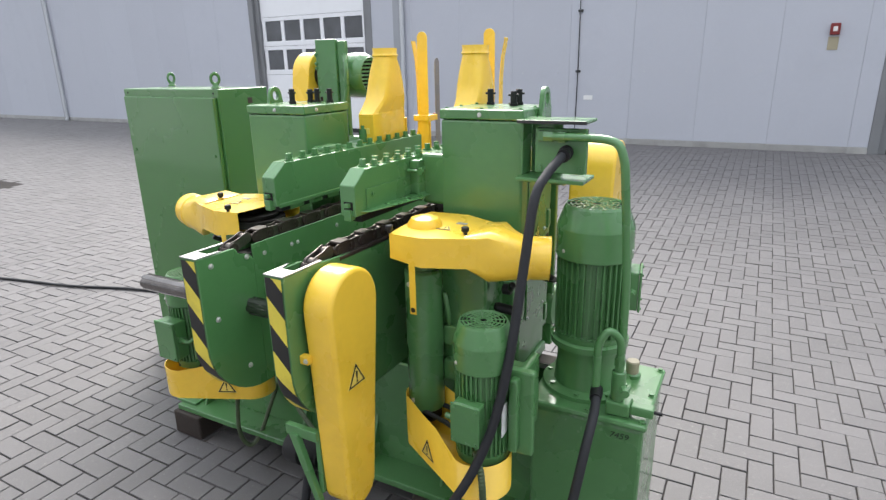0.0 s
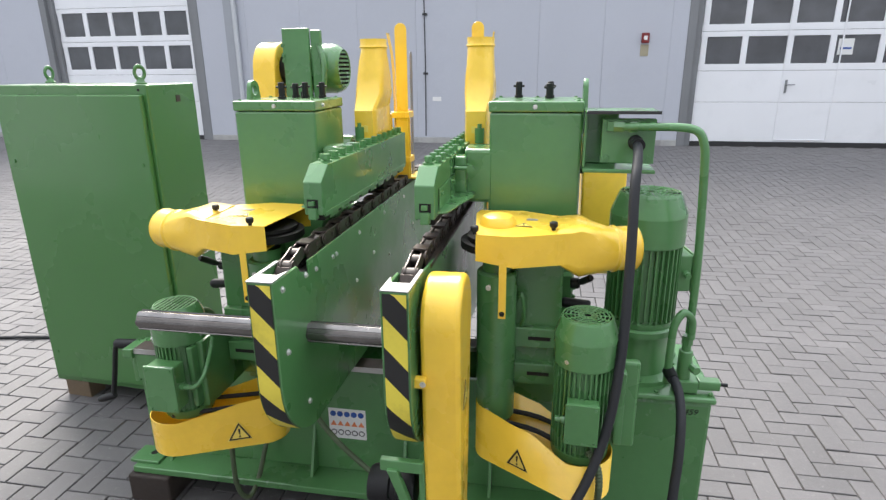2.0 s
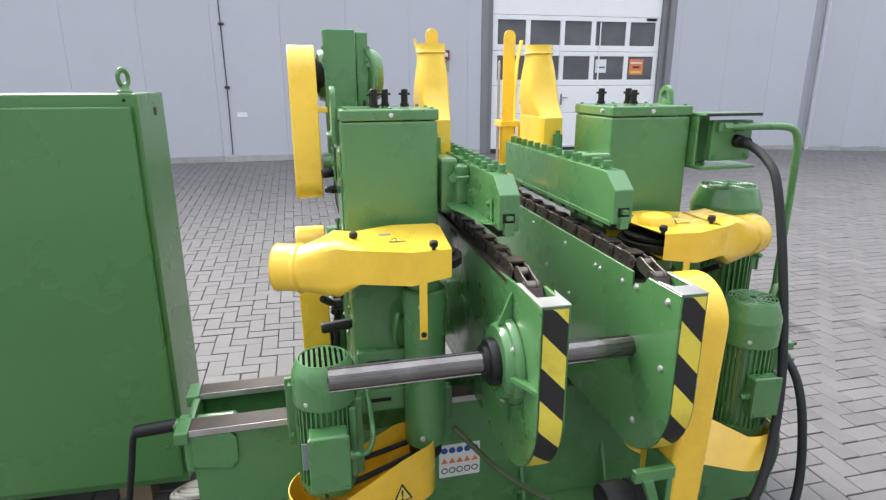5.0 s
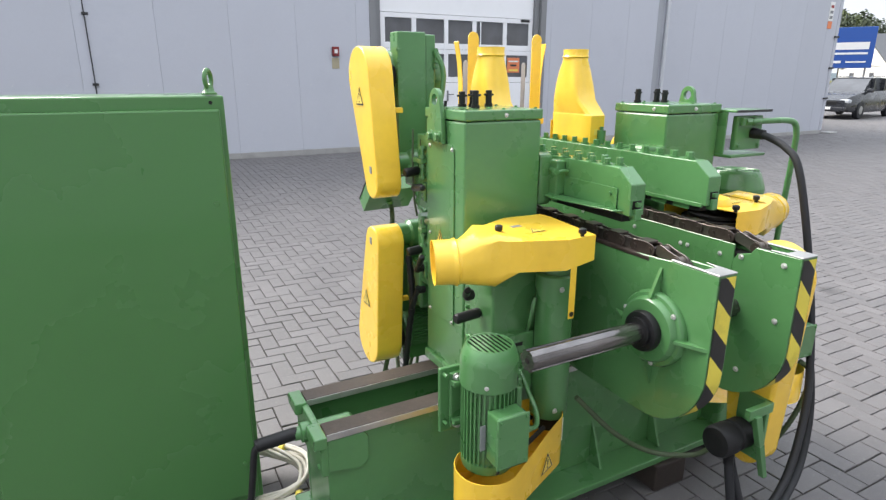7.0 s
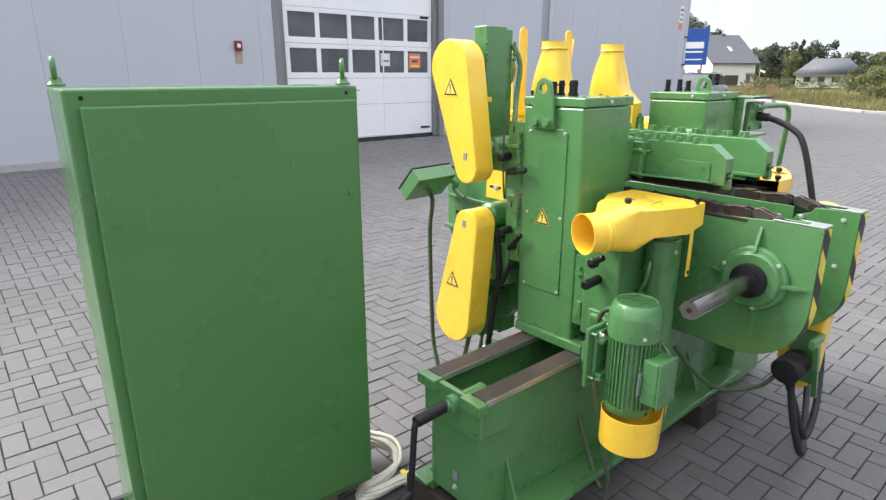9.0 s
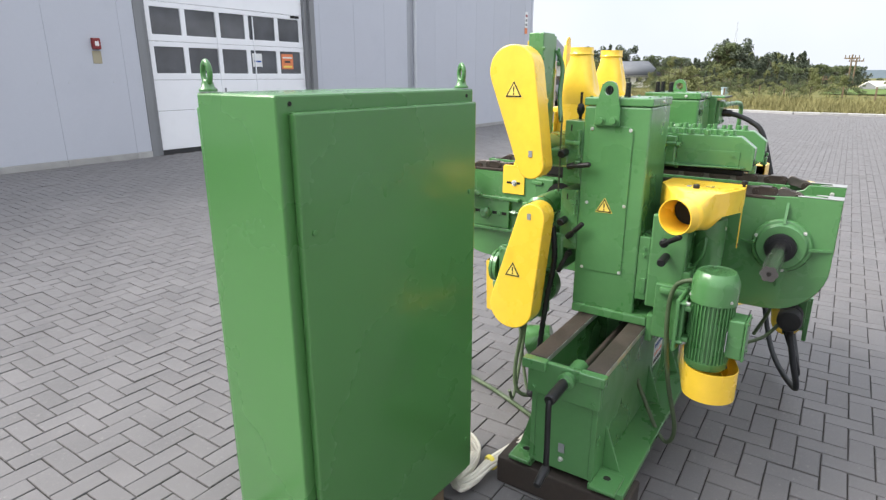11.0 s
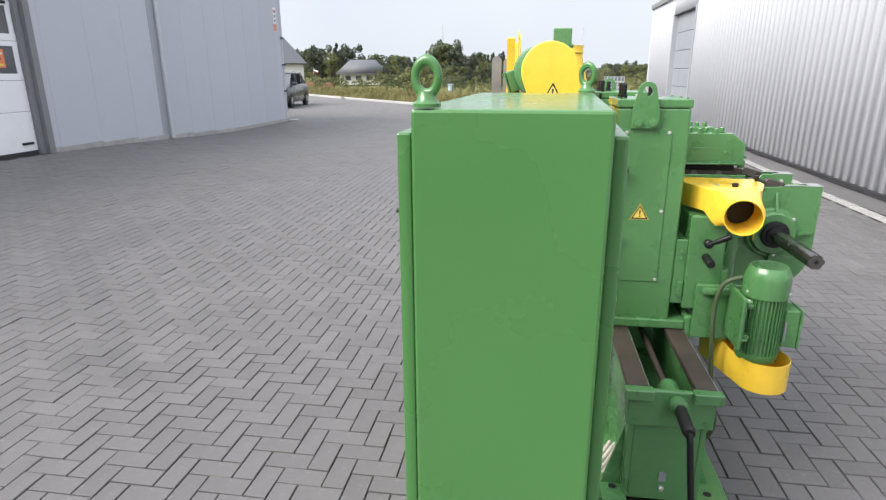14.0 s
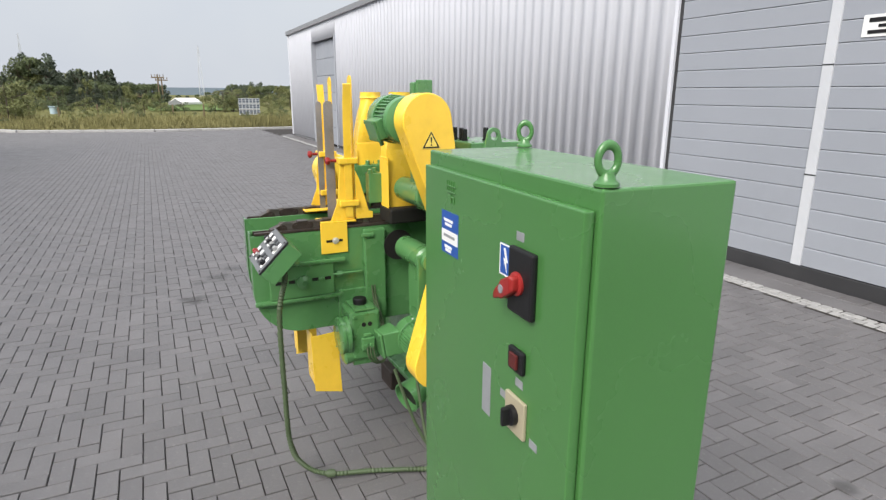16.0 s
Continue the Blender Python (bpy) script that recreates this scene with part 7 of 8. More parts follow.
part("tape_tie", lathe((-1.095, 1.353, 0.117), (0.85, -0.5, -0.05), [(0.033, -0.010), (0.035, 0), (0.033, 0.010)], 16), TAPEY, cb, "yellow tape tie")
part("tape_tie", lathe((-1.085, 1.092, 0.058), (0.9, -0.35, 0.2), [(0.032, -0.010), (0.034, 0), (0.032, 0.010)], 16), TAPEY, cb, "yellow tape tie")
solid("supply_cable", tube([(-1.30, 1.50, 0.06), (-1.7, 1.72, 0.012), (-2.3, 1.80, 0.012), (-3.07, 1.69, 0.012), (-3.70, 1.49, 0.012), (-4.45, 1.34, 0.012), (-6.0, 0.95, 0.012), (-8.5, 0.8, 0.012)], 0.011, 8, 12), RUBBER, "black supply cable lying across the paving", "cable")


# ---- distance: meadow, trees, houses, car, signs ----
def fall(x):
    return -0.008 * min(max(0.0, x - 50), 150)


def edge_x(y):
    """Where the paved yard ends."""
    pts = [(-300, 28.4), (-8, 28.4), (2, 28.0), (7.5, 29.5), (11.5, 34), (16.5, 40), (26, 52), (45, 76), (700, 900)]
    for (y0, x0), (y1, x1) in zip(pts, pts[1:]):
        if y <= y1:
            return x0 + (x1 - x0) * (y - y0) / (y1 - y0)
    return 900


def meadow_z(x, y):
    return 0.03 + fall(x) + 0.15 * smooth01((x - edge_x(y)) / 6) * (1 + noise.noise((x * 0.09, y * 0.09, 1)))


rows = [-300, -120, -60, -30, -20, -12, -8, -4, -1, 2, 4, 6, 7.5, 9.5, 11.5, 14, 16.5, 20, 26, 34, 45, 80, 160, 320, 690]
bmm = bmesh.new()
grid = []
for y in rows:
    x0 = edge_x(y)
    grid.append([bmm.verts.new((x, y, meadow_z(x, y))) for x in [x0 + d for d in (0, 0.8, 2, 4, 7, 11, 16, 24, 34, 50, 75, 110, 160, 300, 700)]])
for a, b in zip(grid, grid[1:]):
    for k in range(len(a) - 1):
        bmm.faces.new((a[k], a[k + 1], b[k + 1], b[k]))
solid("meadow", bmm, MEADOW, "dry meadow beyond the edge of the yard", "meadow", "structure")
solid("pavement", prism([(29.0, 7.0), (34, 11.5), (40, 16.5), (52, 26), (76, 45), (76, 60), (17.9, 60), (17.9, 9.0), (29.0, 9.0)], "z", -0.06, -0.0045), PAVER, "grey paved drive beyond the hall corner", "pavement", "structure")
kerb_run = [(edge_x(y), y) for y in (-9, -4, 2, 5, 7.5, 9.5, 11.5, 14, 16.5, 21, 26, 34, 45)]
kb = thing("kerb", "pale kerb at the far edge of the yard", "kerb", (28, 2, 0), kind="structure")
for (xa, ya), (xb, yb) in zip(kerb_run, kerb_run[1:]):
    n = max(1, int(math.hypot(xb - xa, yb - ya)))
    for k in range(n):
        a, b = Vector((xa, ya, 0)).lerp(Vector((xb, yb, 0)), k / n), Vector((xa, ya, 0)).lerp(Vector((xb, yb, 0)), (k + 1) / n)
        d = b - a
        part("kerb_stone", moved(box(0, d.length - 0.012, -0.14, 0.14, -0.05, 0.11, 0.015, 1), Matrix.Translation(a) @ Matrix.Rotation(math.atan2(d.y, d.x), 4, 'Z')), CONC, kb)


def leaf_cloud(centres, per, size, rng):
    """Many small leaf clumps round the centres: (x, y, z, rx, rz)."""
    vs, fs = [], []
    for cx, cy, cz, rx, rz in centres:
        for _ in range(per):
            d = Vector(rng.normal(0, 1, 3)).normalized() * (0.55 + 0.5 * rng.random())
            p = Vector((cx + d.x * rx, cy + d.y * rx, cz + d.z * rz))
            a = Vector(rng.normal(0, 1, 3)).normalized()
            b = a.cross(Vector(rng.normal(0, 1, 3))).normalized()
            l = size * (0.6 + 0.8 * rng.random())
            n = len(vs)
            vs += [p + a * l, p + b * l * 0.6, p - a * l, p - b * l * 0.6]
            fs.append((n, n + 1, n + 2, n + 3))
    return vs, fs


def crown_mesh(name, vs, fs, material):
    me = bpy.data.meshes.new(name)
    me.from_pydata([tuple(v) for v in vs], [], fs)
    me.materials.append(material)
    return me


def tree(seed, h, w, kind="broad", material=None):
    rng = np.random.default_rng(seed)
    t = thing("tree", {"broad": "leafy tree with a rounded uneven crown", "spruce": "dark pointed conifer beyond the meadow", "bush": "low leafy bush in the meadow"}[kind], "tree" if kind != "bush" else "bush", (0, 0, 0), group="trees beyond the yard" if kind != "bush" else "bushes in the meadow")
    if kind == "bush":
        t.name = "bush"
    tr = tube([(0, 0, 0), (0.02 * h, 0.01 * h, 0.3 * h), (-0.01 * h, 0.02 * h, 0.6 * h), (0, 0, 0.85 * h)], 0.022 * h, 7, 3)
    for v in tr.verts:
        k = 1 - 0.8 * v.co.z / h
        c = Vector((0.005 * h, 0.01 * h, v.co.z))
        v.co = c + (v.co - c) * k
    limbs = []
    for i in range(5):
        a, z = rng.random() * 6.28, h * (0.3 + 0.1 * i)
        limbs.append(tube([(0, 0, z), (0.2 * w * math.cos(a), 0.2 * w * math.sin(a), z + 0.08 * h), (0.36 * w * math.cos(a), 0.36 * w * math.sin(a), z + 0.14 * h)], 0.007 * h, 5, 2))
    part("trunk", merge(tr, *limbs), BARK, t)
    cs = []
    if kind == "spruce":
        for i in range(9):
            z = h * (0.12 + 0.1 * i)
            r = w * 0.5 * (1 - i / 9.5)
            for k in range(5 if i < 7 else 2):
                a = rng.random() * 6.28
                cs.append((math.cos(a) * r * 0.65, math.sin(a) * r * 0.65, z, r * 0.5 + 0.05, h * 0.06))
        vs, fs = leaf_cloud(cs, 70, 0.030 * h, rng)
    else:
        for i in range(22 if kind == "broad" else 14):
            a, q = rng.random() * 6.28, rng.random() ** 0.6
            z = h * ((0.35 + 0.6 * rng.random()) if kind == "broad" else (0.15 + 0.7 * rng.random()))
            env = math.sqrt(max(0.05, 1 - ((z / h - 0.62) / 0.42) ** 2)) if kind == "broad" else 1 - 0.5 * z / h
            r = w * 0.5 * env
            cs.append((math.cos(a) * r * q * 0.85, math.sin(a) * r * q * 0.85, z, w * (0.10 + 0.07 * rng.random()), h * (0.07 + 0.05 * rng.random())))
        vs, fs = leaf_cloud(cs, 115, 0.022 * h, rng)
    ob = new("crown", crown_mesh("crown", vs, fs, material or LEAF))
    ob.parent = t
    return t


KINDS = [tree(11, 9, 6.5, "broad", LEAFD), tree(12, 8, 6, "broad", LEAF), tree(13, 10, 4.2, "spruce", LEAFD), tree(14, 7, 4, "broad", LEAFY), tree(15, 3, 4, "bush", LEAFY), tree(16, 9, 3.4, "spruce", LEAFD), tree(17, 2.6, 3.4, "bush", LEAF)]
EYE = Vector((-2.9, 1.0, 1.72))


def at_bearing(deg, dist):
    """A place so many degrees to the left of the +x direction, and so far, from the middle of the yard."""
    return EYE.x + dist * math.cos(radians(deg)), EYE.y + dist * math.sin(radians(deg))


used = set()
HEIGHT = [9, 8, 10, 7, 3, 9, 2.6]


def plant(k, deg, dist, slope, turn=0.0):
    """A tree or bush whose top rises by slope over the eye's level."""
    x, y = at_bearing(deg, dist)
    z = meadow_z(x, y) if x > edge_x(y) else 0
    size = (EYE.z + slope * dist - z) / HEIGHT[k]
    m = pose(x, y, z - 0.05, 0, 0, turn)
    if k not in used:
        used.add(k)
        KINDS[k].matrix_basis = m @ Matrix.Diagonal((size, size, size, 1))
        return KINDS[k]
    o = copy_thing(KINDS[k], m)
    o.scale = (size, size, size)
    return o


rt = random.Random(5)


def belt(d0, d1, step, kinds, lo, hi, near, far):
    d = d0
    while d > d1:
        plant(rt.choice(kinds), d, rt.uniform(near, far), rt.uniform(lo, hi), rt.uniform(0, 360))
        d -= step * rt.uniform(0.7, 1.3)


# a tall clump behind the house, then the belt of woods round the meadow
belt(29.0, 26.2, 0.9, (0, 1), 0.070, 0.092, 105, 125)
belt(26.2, 24.6, 0.8, (0, 1), 0.052, 0.064, 118, 130)
belt(21.3, 19.2, 0.6, (0, 0, 1), 0.034, 0.046, 118, 130)
plant(5, 18.4, 115, 0.047, 40)
plant(3, 18.9, 110, 0.030, 10)
plant(5, 17.9, 118, 0.038, 90)
belt(17.5, 16.4, 0.55, (0,), 0.038, 0.048, 122, 128)
belt(16.2, 13.0, 0.8, (1, 0, 3), 0.020, 0.030, 115, 135)
belt(13.4, 9.6, 0.6, (1, 3, 0, 5), 0.016, 0.027, 100, 130)
for dg, sl, k in ((8.7, 0.046, 1), (8.1, 0.052, 0), (7.5, 0.044, 0), (9.3, 0.036, 1), (8.4, 0.030, 3)):
    plant(k, dg, rt.uniform(100, 106), sl, rt.uniform(0, 360))
belt(9.6, 2.9, 0.42, (2, 5, 2, 5, 0), 0.024, 0.034, 106, 126)
belt(9.4, 2.4, 0.8, (1, 0, 3), 0.006, 0.018, 92, 104)
plant(2, 3.05, 100, 0.033, 20)
belt(2.8, -0.9, 0.55, (0, 1, 1), 0.010, 0.0155, 108, 130)
belt(-1.2, -6.4, 0.7, (1, 0), -0.004, 0.003, 150, 190)
belt(-6.4, -12.5, 0.5, (1, 3, 0, 3), 0.010, 0.018, 90, 120)
for dg, ds, sl, k in ((-5.7, 55, 0.0105, 4), (-5.2, 57, 0.004, 6), (-6.3, 57, 0.006, 6), (-4.9, 52, -0.010, 4), (10.9, 42, 0.017, 4), (11.4, 44, 0.006, 6), (10.4, 43, 0.002, 4), (2.2, 50, -0.012, 6), (0.4, 48, -0.010, 4), (-0.8, 52, -0.012, 6), (4.2, 52, -0.006, 4), (7.6, 54, 0.0, 6), (9.6, 58, 0.004, 4), (-8.9, 60, 0.004, 4), (-9.9, 62, 0.006, 6), (-10.8, 60, 0.012, 4), (-3.6, 50, -0.016, 6), (18.2, 60, -0.002, 4), (14.0, 62, 0.002, 4), (12.9, 60, 0.010, 6), (20.0, 64, 0.0, 6), (16.0, 66, -0.008, 6)):
    plant(k, dg, ds, sl, rt.uniform(0, 360))
for i in range(70):
    plant(rt.choice((4, 6)), rt.uniform(-10, 21), rt.uniform(44, 75), rt.uniform(-0.030, -0.014), rt.uniform(0, 360))
for i in range(26):
    plant(rt.choice((4, 6, 4)), rt.uniform(-10, 20), rt.uniform(37, 46), rt.uniform(-0.034, -0.020), rt.uniform(0, 360))
belt(22, -0.6, 0.75, (4, 6, 4), -0.010, 0.001, 84, 96)
# the woods close up behind: a second, denser row, and shrubs at their feet
belt(23.5, 13.0, 0.5, (0, 1, 0), 0.012, 0.026, 128, 145)
belt(13.4, 9.2, 0.36, (0, 0, 2, 1), 0.016, 0.027, 128, 145)
belt(9.2, 2.6, 0.24, (2, 5, 5, 2, 3), 0.020, 0.032, 126, 145)
belt(2.9, -0.9, 0.32, (0, 1, 0), 0.008, 0.014, 128, 145)
belt(14.5, 2.0, 0.30, (5, 1, 2, 3, 5), 0.000, 0.014, 84, 98)
belt(2.0, -1.0, 0.45, (1, 0, 3), -0.003, 0.007, 84, 98)
belt(-6.0, -12.5, 0.35, (1, 0, 0), 0.006, 0.014, 100, 125)
belt(14.0, -0.5, 0.55, (4, 6), -0.016, -0.004, 56, 76)
for dg, ds, sl, k in ((11.9, 42, 0.016, 4), (11.4, 41, 0.021, 4), (10.9, 43, 0.010, 4), (-4.2, 56, 0.010, 4), (-4.9, 55, 0.013, 6), (-5.6, 56, 0.012, 4), (-6.2, 58, 0.010, 6), (1.6, 50, -0.004, 4), (0.3, 52, -0.002, 6), (-1.6, 54, -0.008, 6), (3.2, 54, -0.004, 6), (5.8, 56, -0.002, 4), (8.2, 55, 0.002, 6), (13.6, 58, 0.002, 6), (16.6, 62, -0.004, 4), (18.8, 62, 0.004, 6), (20.6, 60, 0.006, 4)):
    plant(k, dg, ds, sl, rt.uniform(0, 360))
belt(-6.5, -12, 0.7, (4, 6), -0.010, 0.002, 70, 86)
# tall dry grass along the yard's edge
rg = np.random.default_rng(21)
vs, fs = [], []
for i in range(30000):
    y = rg.uniform(-9, 30)
    x = edge_x(y) + 0.25 + abs(rg.normal(0, 1)) * 4.5
    h = rg.uniform(0.08, 0.34) * (0.55 + 1.5 * max(0.0, 0.5 + noise.noise((x * 0.22, y * 0.22, 3))))
    z = meadow_z(x, y)
    a = rg.uniform(0, 6.28)
    dx_, dy_, w = math.cos(a), math.sin(a), 0.02
    n = len(vs)
    lean = rg.normal(0, 0.12, 2)
    vs += [(x - dx_ * w, y - dy_ * w, z), (x + dx_ * w, y + dy_ * w, z), (x + lean[0], y + lean[1], z + h)]
    fs.append((n, n + 1, n + 2))
me = crown_mesh("meadow_grass", vs, fs, mat("dry_grass", (0.205, 0.190, 0.085), 0.9, var=0.3, scale=0.5, fine=5, bump=0, rand=0.4, spec=0.1))
tagged(new("meadow_grass", me), "tall dry grass along the yard edge", "grass", "", "stuff")
# hills on the horizon, their haze painted by the blue-grey colour
hb = bmesh.new()
prev = None
for i in range(81):
    y = -700 + i * 20
    h = 6.4 + 1.6 * noise.noise((y * 0.012, 2, 0)) + 0.5 * noise.noise((y * 0.05, 5, 0))
    cur = [hb.verts.new((650, y, -6)), hb.verts.new((700, y, h)), hb.verts.new((780, y, h * 0.9)), hb.verts.new((800, y, -6))]
    if prev:
        for k in range(3):
            hb.faces.new((prev[k], cur[k], cur[k + 1], prev[k + 1]))
    prev = cur
solid("backdrop", hb, HILL, "wooded hills on the horizon, haze painted into the blue-green", "hills", "structure")
fb = bmesh.new()
fv = [fb.verts.new((x, y, meadow_z(x, y) + 0.10)) for x, y in (at_bearing(1.0, 58), at_bearing(-6.0, 58), at_bearing(-6.0, 120), at_bearing(1.0, 120))]
fb.faces.new(fv)
bmesh.ops.recalc_face_normals(fb, faces=fb.faces)
solid("far_field", fb, FIELD, "bright green field in the distance", "field", "structure")


def house(name, x, y, w, d, hw, hr, rz, label, hip=False):
    t = thing(name, label, "house", (x, y, 0), rz)
    M = WORLD[t]

    def hp(n, bm, mt, parent=None, lb=""):
        return part(n, moved(bm, M), mt, parent or t, lb)
    hp("wall", box(-w / 2, w / 2, -d / 2, d / 2, 0, hw, 0.02), RENDERW)
    if hip:
        o = 0.5
        bm = bmesh.new()
        v = [bm.verts.new(p) for p in ((-w / 2 - o, -d / 2 - o, hw), (w / 2 + o, -d / 2 - o, hw), (w / 2 + o, d / 2 + o, hw), (-w / 2 - o, d / 2 + o, hw), (-w / 2 + 1.55, 0, hw + hr), (w / 2 - 1.55, 0, hw + hr))]
        for f in ((0, 1, 5, 4), (1, 2, 5), (2, 3, 4, 5), (3, 0, 4), (3, 2, 1, 0)):
            bm.faces.new([v[i] for i in f])
        hp("roof", bm, ROOFG)
        for p_ in bpy.data.objects[t.children[-1].name].data.polygons:
            p_.use_smooth = False
    else:
        hp("roof", prism([(-d / 2 - 0.4, hw - 0.3), (0, hw + hr), (d / 2 + 0.4, hw - 0.3), (d / 2 + 0.4, hw - 0.05), (0, hw + hr + 0.28), (-d / 2 - 0.4, hw - 0.05)], "x", -w / 2 - 0.4, w / 2 + 0.4), ROOFG)
        hp("gable", prism([(-d / 2, hw - 0.3), (d / 2, hw - 0.3), (0, hw + hr - 0.05)], "x", -w / 2, w / 2), RENDERW)
    if not hip:
        hp("chimney", box(w * 0.12, w * 0.12 + 0.5, -0.3, 0.3, hw + hr * 0.7, hw + hr + 0.45, 0.02), ROOFG)
    hp("gutter", tube([(-w / 2 - 0.3, -d / 2 - 0.42, hw - 0.12), (0, -d / 2 - 0.42, hw - 0.12), (w / 2 + 0.3, -d / 2 - 0.42, hw - 0.12)], 0.07, 6, 2), TRIMGREY)
    for sx in (-1, 1):
        for k in (-0.2, 0.2):
            wd = hp("window", box(sx * w / 2 - 0.05, sx * w / 2 + 0.05, k * d - 0.45, k * d + 0.45, hw * 0.35, hw * 0.72, 0.01), TRIMGREY)
            hp("pane", box(sx * w / 2 - 0.06, sx * w / 2 + 0.06, k * d - 0.38, k * d + 0.38, hw * 0.38, hw * 0.69, 0), GLASSW, wd)
    if hip:
        for k in (-0.32, -0.1, 0.12, 0.3):
            wd = hp("window", box(k * w - 0.4, k * w + 0.4, -d / 2 - 0.05, -d / 2 + 0.05, hw * 0.42, hw * 0.82, 0.01), TRIMGREY)
            hp("pane", box(k * w - 0.34, k * w + 0.34, -d / 2 - 0.06, -d / 2 + 0.06, hw * 0.46, hw * 0.78, 0), GLASSW, wd)
    else:
        hp("garage_door", box(-w * 0.20, w * 0.12, -d / 2 - 0.06, -d / 2 + 0.03, 0.05, hw * 0.45, 0.02), BARK, None, "brown garage door")
        wd = hp("window", box(w * 0.30, w * 0.40, -d / 2 - 0.05, -d / 2 + 0.05, hw * 0.1, hw * 0.5, 0.01), TRIMGREY)
        hp("pane", box(w * 0.31, w * 0.39, -d / 2 - 0.06, -d / 2 + 0.06, hw * 0.13, hw * 0.47, 0), GLASSW, wd)
        sl_ = (hr + 0.25) / (d / 2 + 0.4)
        u0, u1 = -d * 0.34, -d * 0.25
        hp("skylight", prism([(u0, hw + hr + 0.30 + u0 * sl_), (u1, hw + hr + 0.30 + u1 * sl_), (u1, hw + hr + 0.38 + u1 * sl_), (u0, hw + hr + 0.38 + u0 * sl_)], "x", w * 0.02, w * 0.10, 0.01), LAMPG)
    return t


x, y = at_bearing(23.0, 100)
house("house", x + 2.4, y + 4.4, 7.3, 10.0, 3.35, 3.8, -28, "white gabled house with a steep grey roof")
x, y = at_bearing(16.05, 94)
house("house", x, y, 6.9, 7.6, 1.62, 2.0, -74, "low white bungalow with a grey hipped roof", True)
x, y = at_bearing(-2.4, 104)
t = thing("greenhouse", "low white greenhouse at the edge of the field", "greenhouse", (x, y, meadow_z(x, y)), -50)
part("roof", moved(prism([(-1.5, 0.15), (1.5, 0.15), (1.5, 0.5), (0, 1.15), (-1.5, 0.5)], "x", -2.0, 2.0, 0.02), WORLD[t]), RENDERW, t)
part("end_wall", moved(prism([(-1.4, 0.0), (1.4, 0.0), (1.4, 0.45), (0, 1.0), (-1.4, 0.45)], "x", -2.03, -2.0, 0), WORLD[t]), TRIMGREY, t)


def car(x, y, rz):
    t = thing("car", "dark grey estate car parked beyond the hall", "car", (x, y, 0), rz)
    M = WORLD[t]

    def cp_(n, bm, mt, parent=None, lb=""):
        return part(n, moved(bm, M), mt, parent or t, lb)
    L = 2.25
    secs = [(-L, 0.42, 0.80, 0.72), (-L + 0.12, 0.30, 0.92, 0.80), (-1.4, 0.22, 0.97, 0.86), (0.7, 0.22, 0.95, 0.88), (1.3, 0.22, 0.90, 0.87), (1.9, 0.26, 0.80, 0.82), (L, 0.36, 0.66, 0.70)]
    loops = [[(x_, -w, z0 + 0.1), (x_, -w * 0.96, z0), (x_, w * 0.96, z0), (x_, w, z0 + 0.1), (x_, w, z1 - 0.14), (x_, w * 0.90, z1), (x_, -w * 0.90, z1), (x_, -w, z1 - 0.14)] for x_, z0, z1, w in secs]
    b = cp_("body", rings(loops), CARP)
    cab_ = [(-2.1, 0.92, 0.72, 1.0), (-1.95, 1.36, 0.58, 0.9), (-0.9, 1.46, 0.60, 0.9), (0.1, 1.44, 0.60, 0.9), (1.05, 0.90, 0.74, 0.9)]
    cp_("roof", rings([[(a, -w, z - 0.04), (a, -w * 0.9, z), (a, w * 0.9, z), (a, w, z - 0.04)] for a, z, w, _ in cab_[1:4]]), CARP)
    gl_ = []
    for (a, z, w, _), (a2, z2, w2, unused) in zip(cab_, cab_[1:]):
        gl_.append(rings([[(a, -w * 0.99 , 0.90), (a, -w * 0.98, z - 0.03), (a, w * 0.98, z - 0.03), (a, w * 0.99, 0.90)], [(a2, -w2 * 0.99, 0.90), (a2, -w2 * 0.98, z2 - 0.03), (a2, w2 * 0.98, z2 - 0.03), (a2, w2 * 0.99, 0.90)]]))
    cp_("window", merge(*gl_), GLASSW)
    for a in (-0.95, 0.05):
        for s_ in (-1, 1):
            cp_("pillar", prism([(a - 0.04, 0.9), (a + 0.04, 0.9), (a + 0.02, 1.42), (a - 0.06, 1.42)], "y", s_ * 0.60, s_ * 0.725), CARP)
    for a in (-1.35, 1.35):
        for s_ in (-1, 1):
            wh = cp_("wheel", lathe((a, s_ * 0.70, 0.31), (0, s_, 0), [(0.24, 0), (0.31, 0.02), (0.31, 0.17), (0.29, 0.19), (0.20, 0.19)], 24), RUBBER)
            cp_("rim", lathe((a, s_ * 0.87, 0.31), (0, s_, 0), [(0.20, 0), (0.20, 0.015), (0.05, 0.03)], 20), ALU, wh)
    for s_ in (-1, 1):
        cp_("headlight", box(L - 0.26, L - 0.02, s_ * 0.64 - 0.16, s_ * 0.64 + 0.16, 0.56, 0.70, 0.04), LAMPG)
        cp_("mirror", box(0.72, 0.86, s_ * 0.88 - 0.10, s_ * 0.88 + 0.10, 0.92, 1.06, 0.03), CARP)
        cp_("roof_rail", tube([(-1.8, s_ * 0.56, 1.40), (-1.6, s_ * 0.57, 1.47), (-0.2, s_ * 0.57, 1.49), (0.1, s_ * 0.57, 1.43)], 0.018, 6, 4), CHROME)
    cp_("grille", box(L - 0.06, L + 0.01, -0.42, 0.42, 0.50, 0.64, 0.02), BLACK)
    cp_("bumper", box(L - 0.12, L + 0.06, -0.72, 0.72, 0.28, 0.44, 0.05), CARP)
    cp_("number_plate", box(L + 0.055, L + 0.07, -0.26, 0.26, 0.34, 0.44, 0.004), WHITE)
    return t


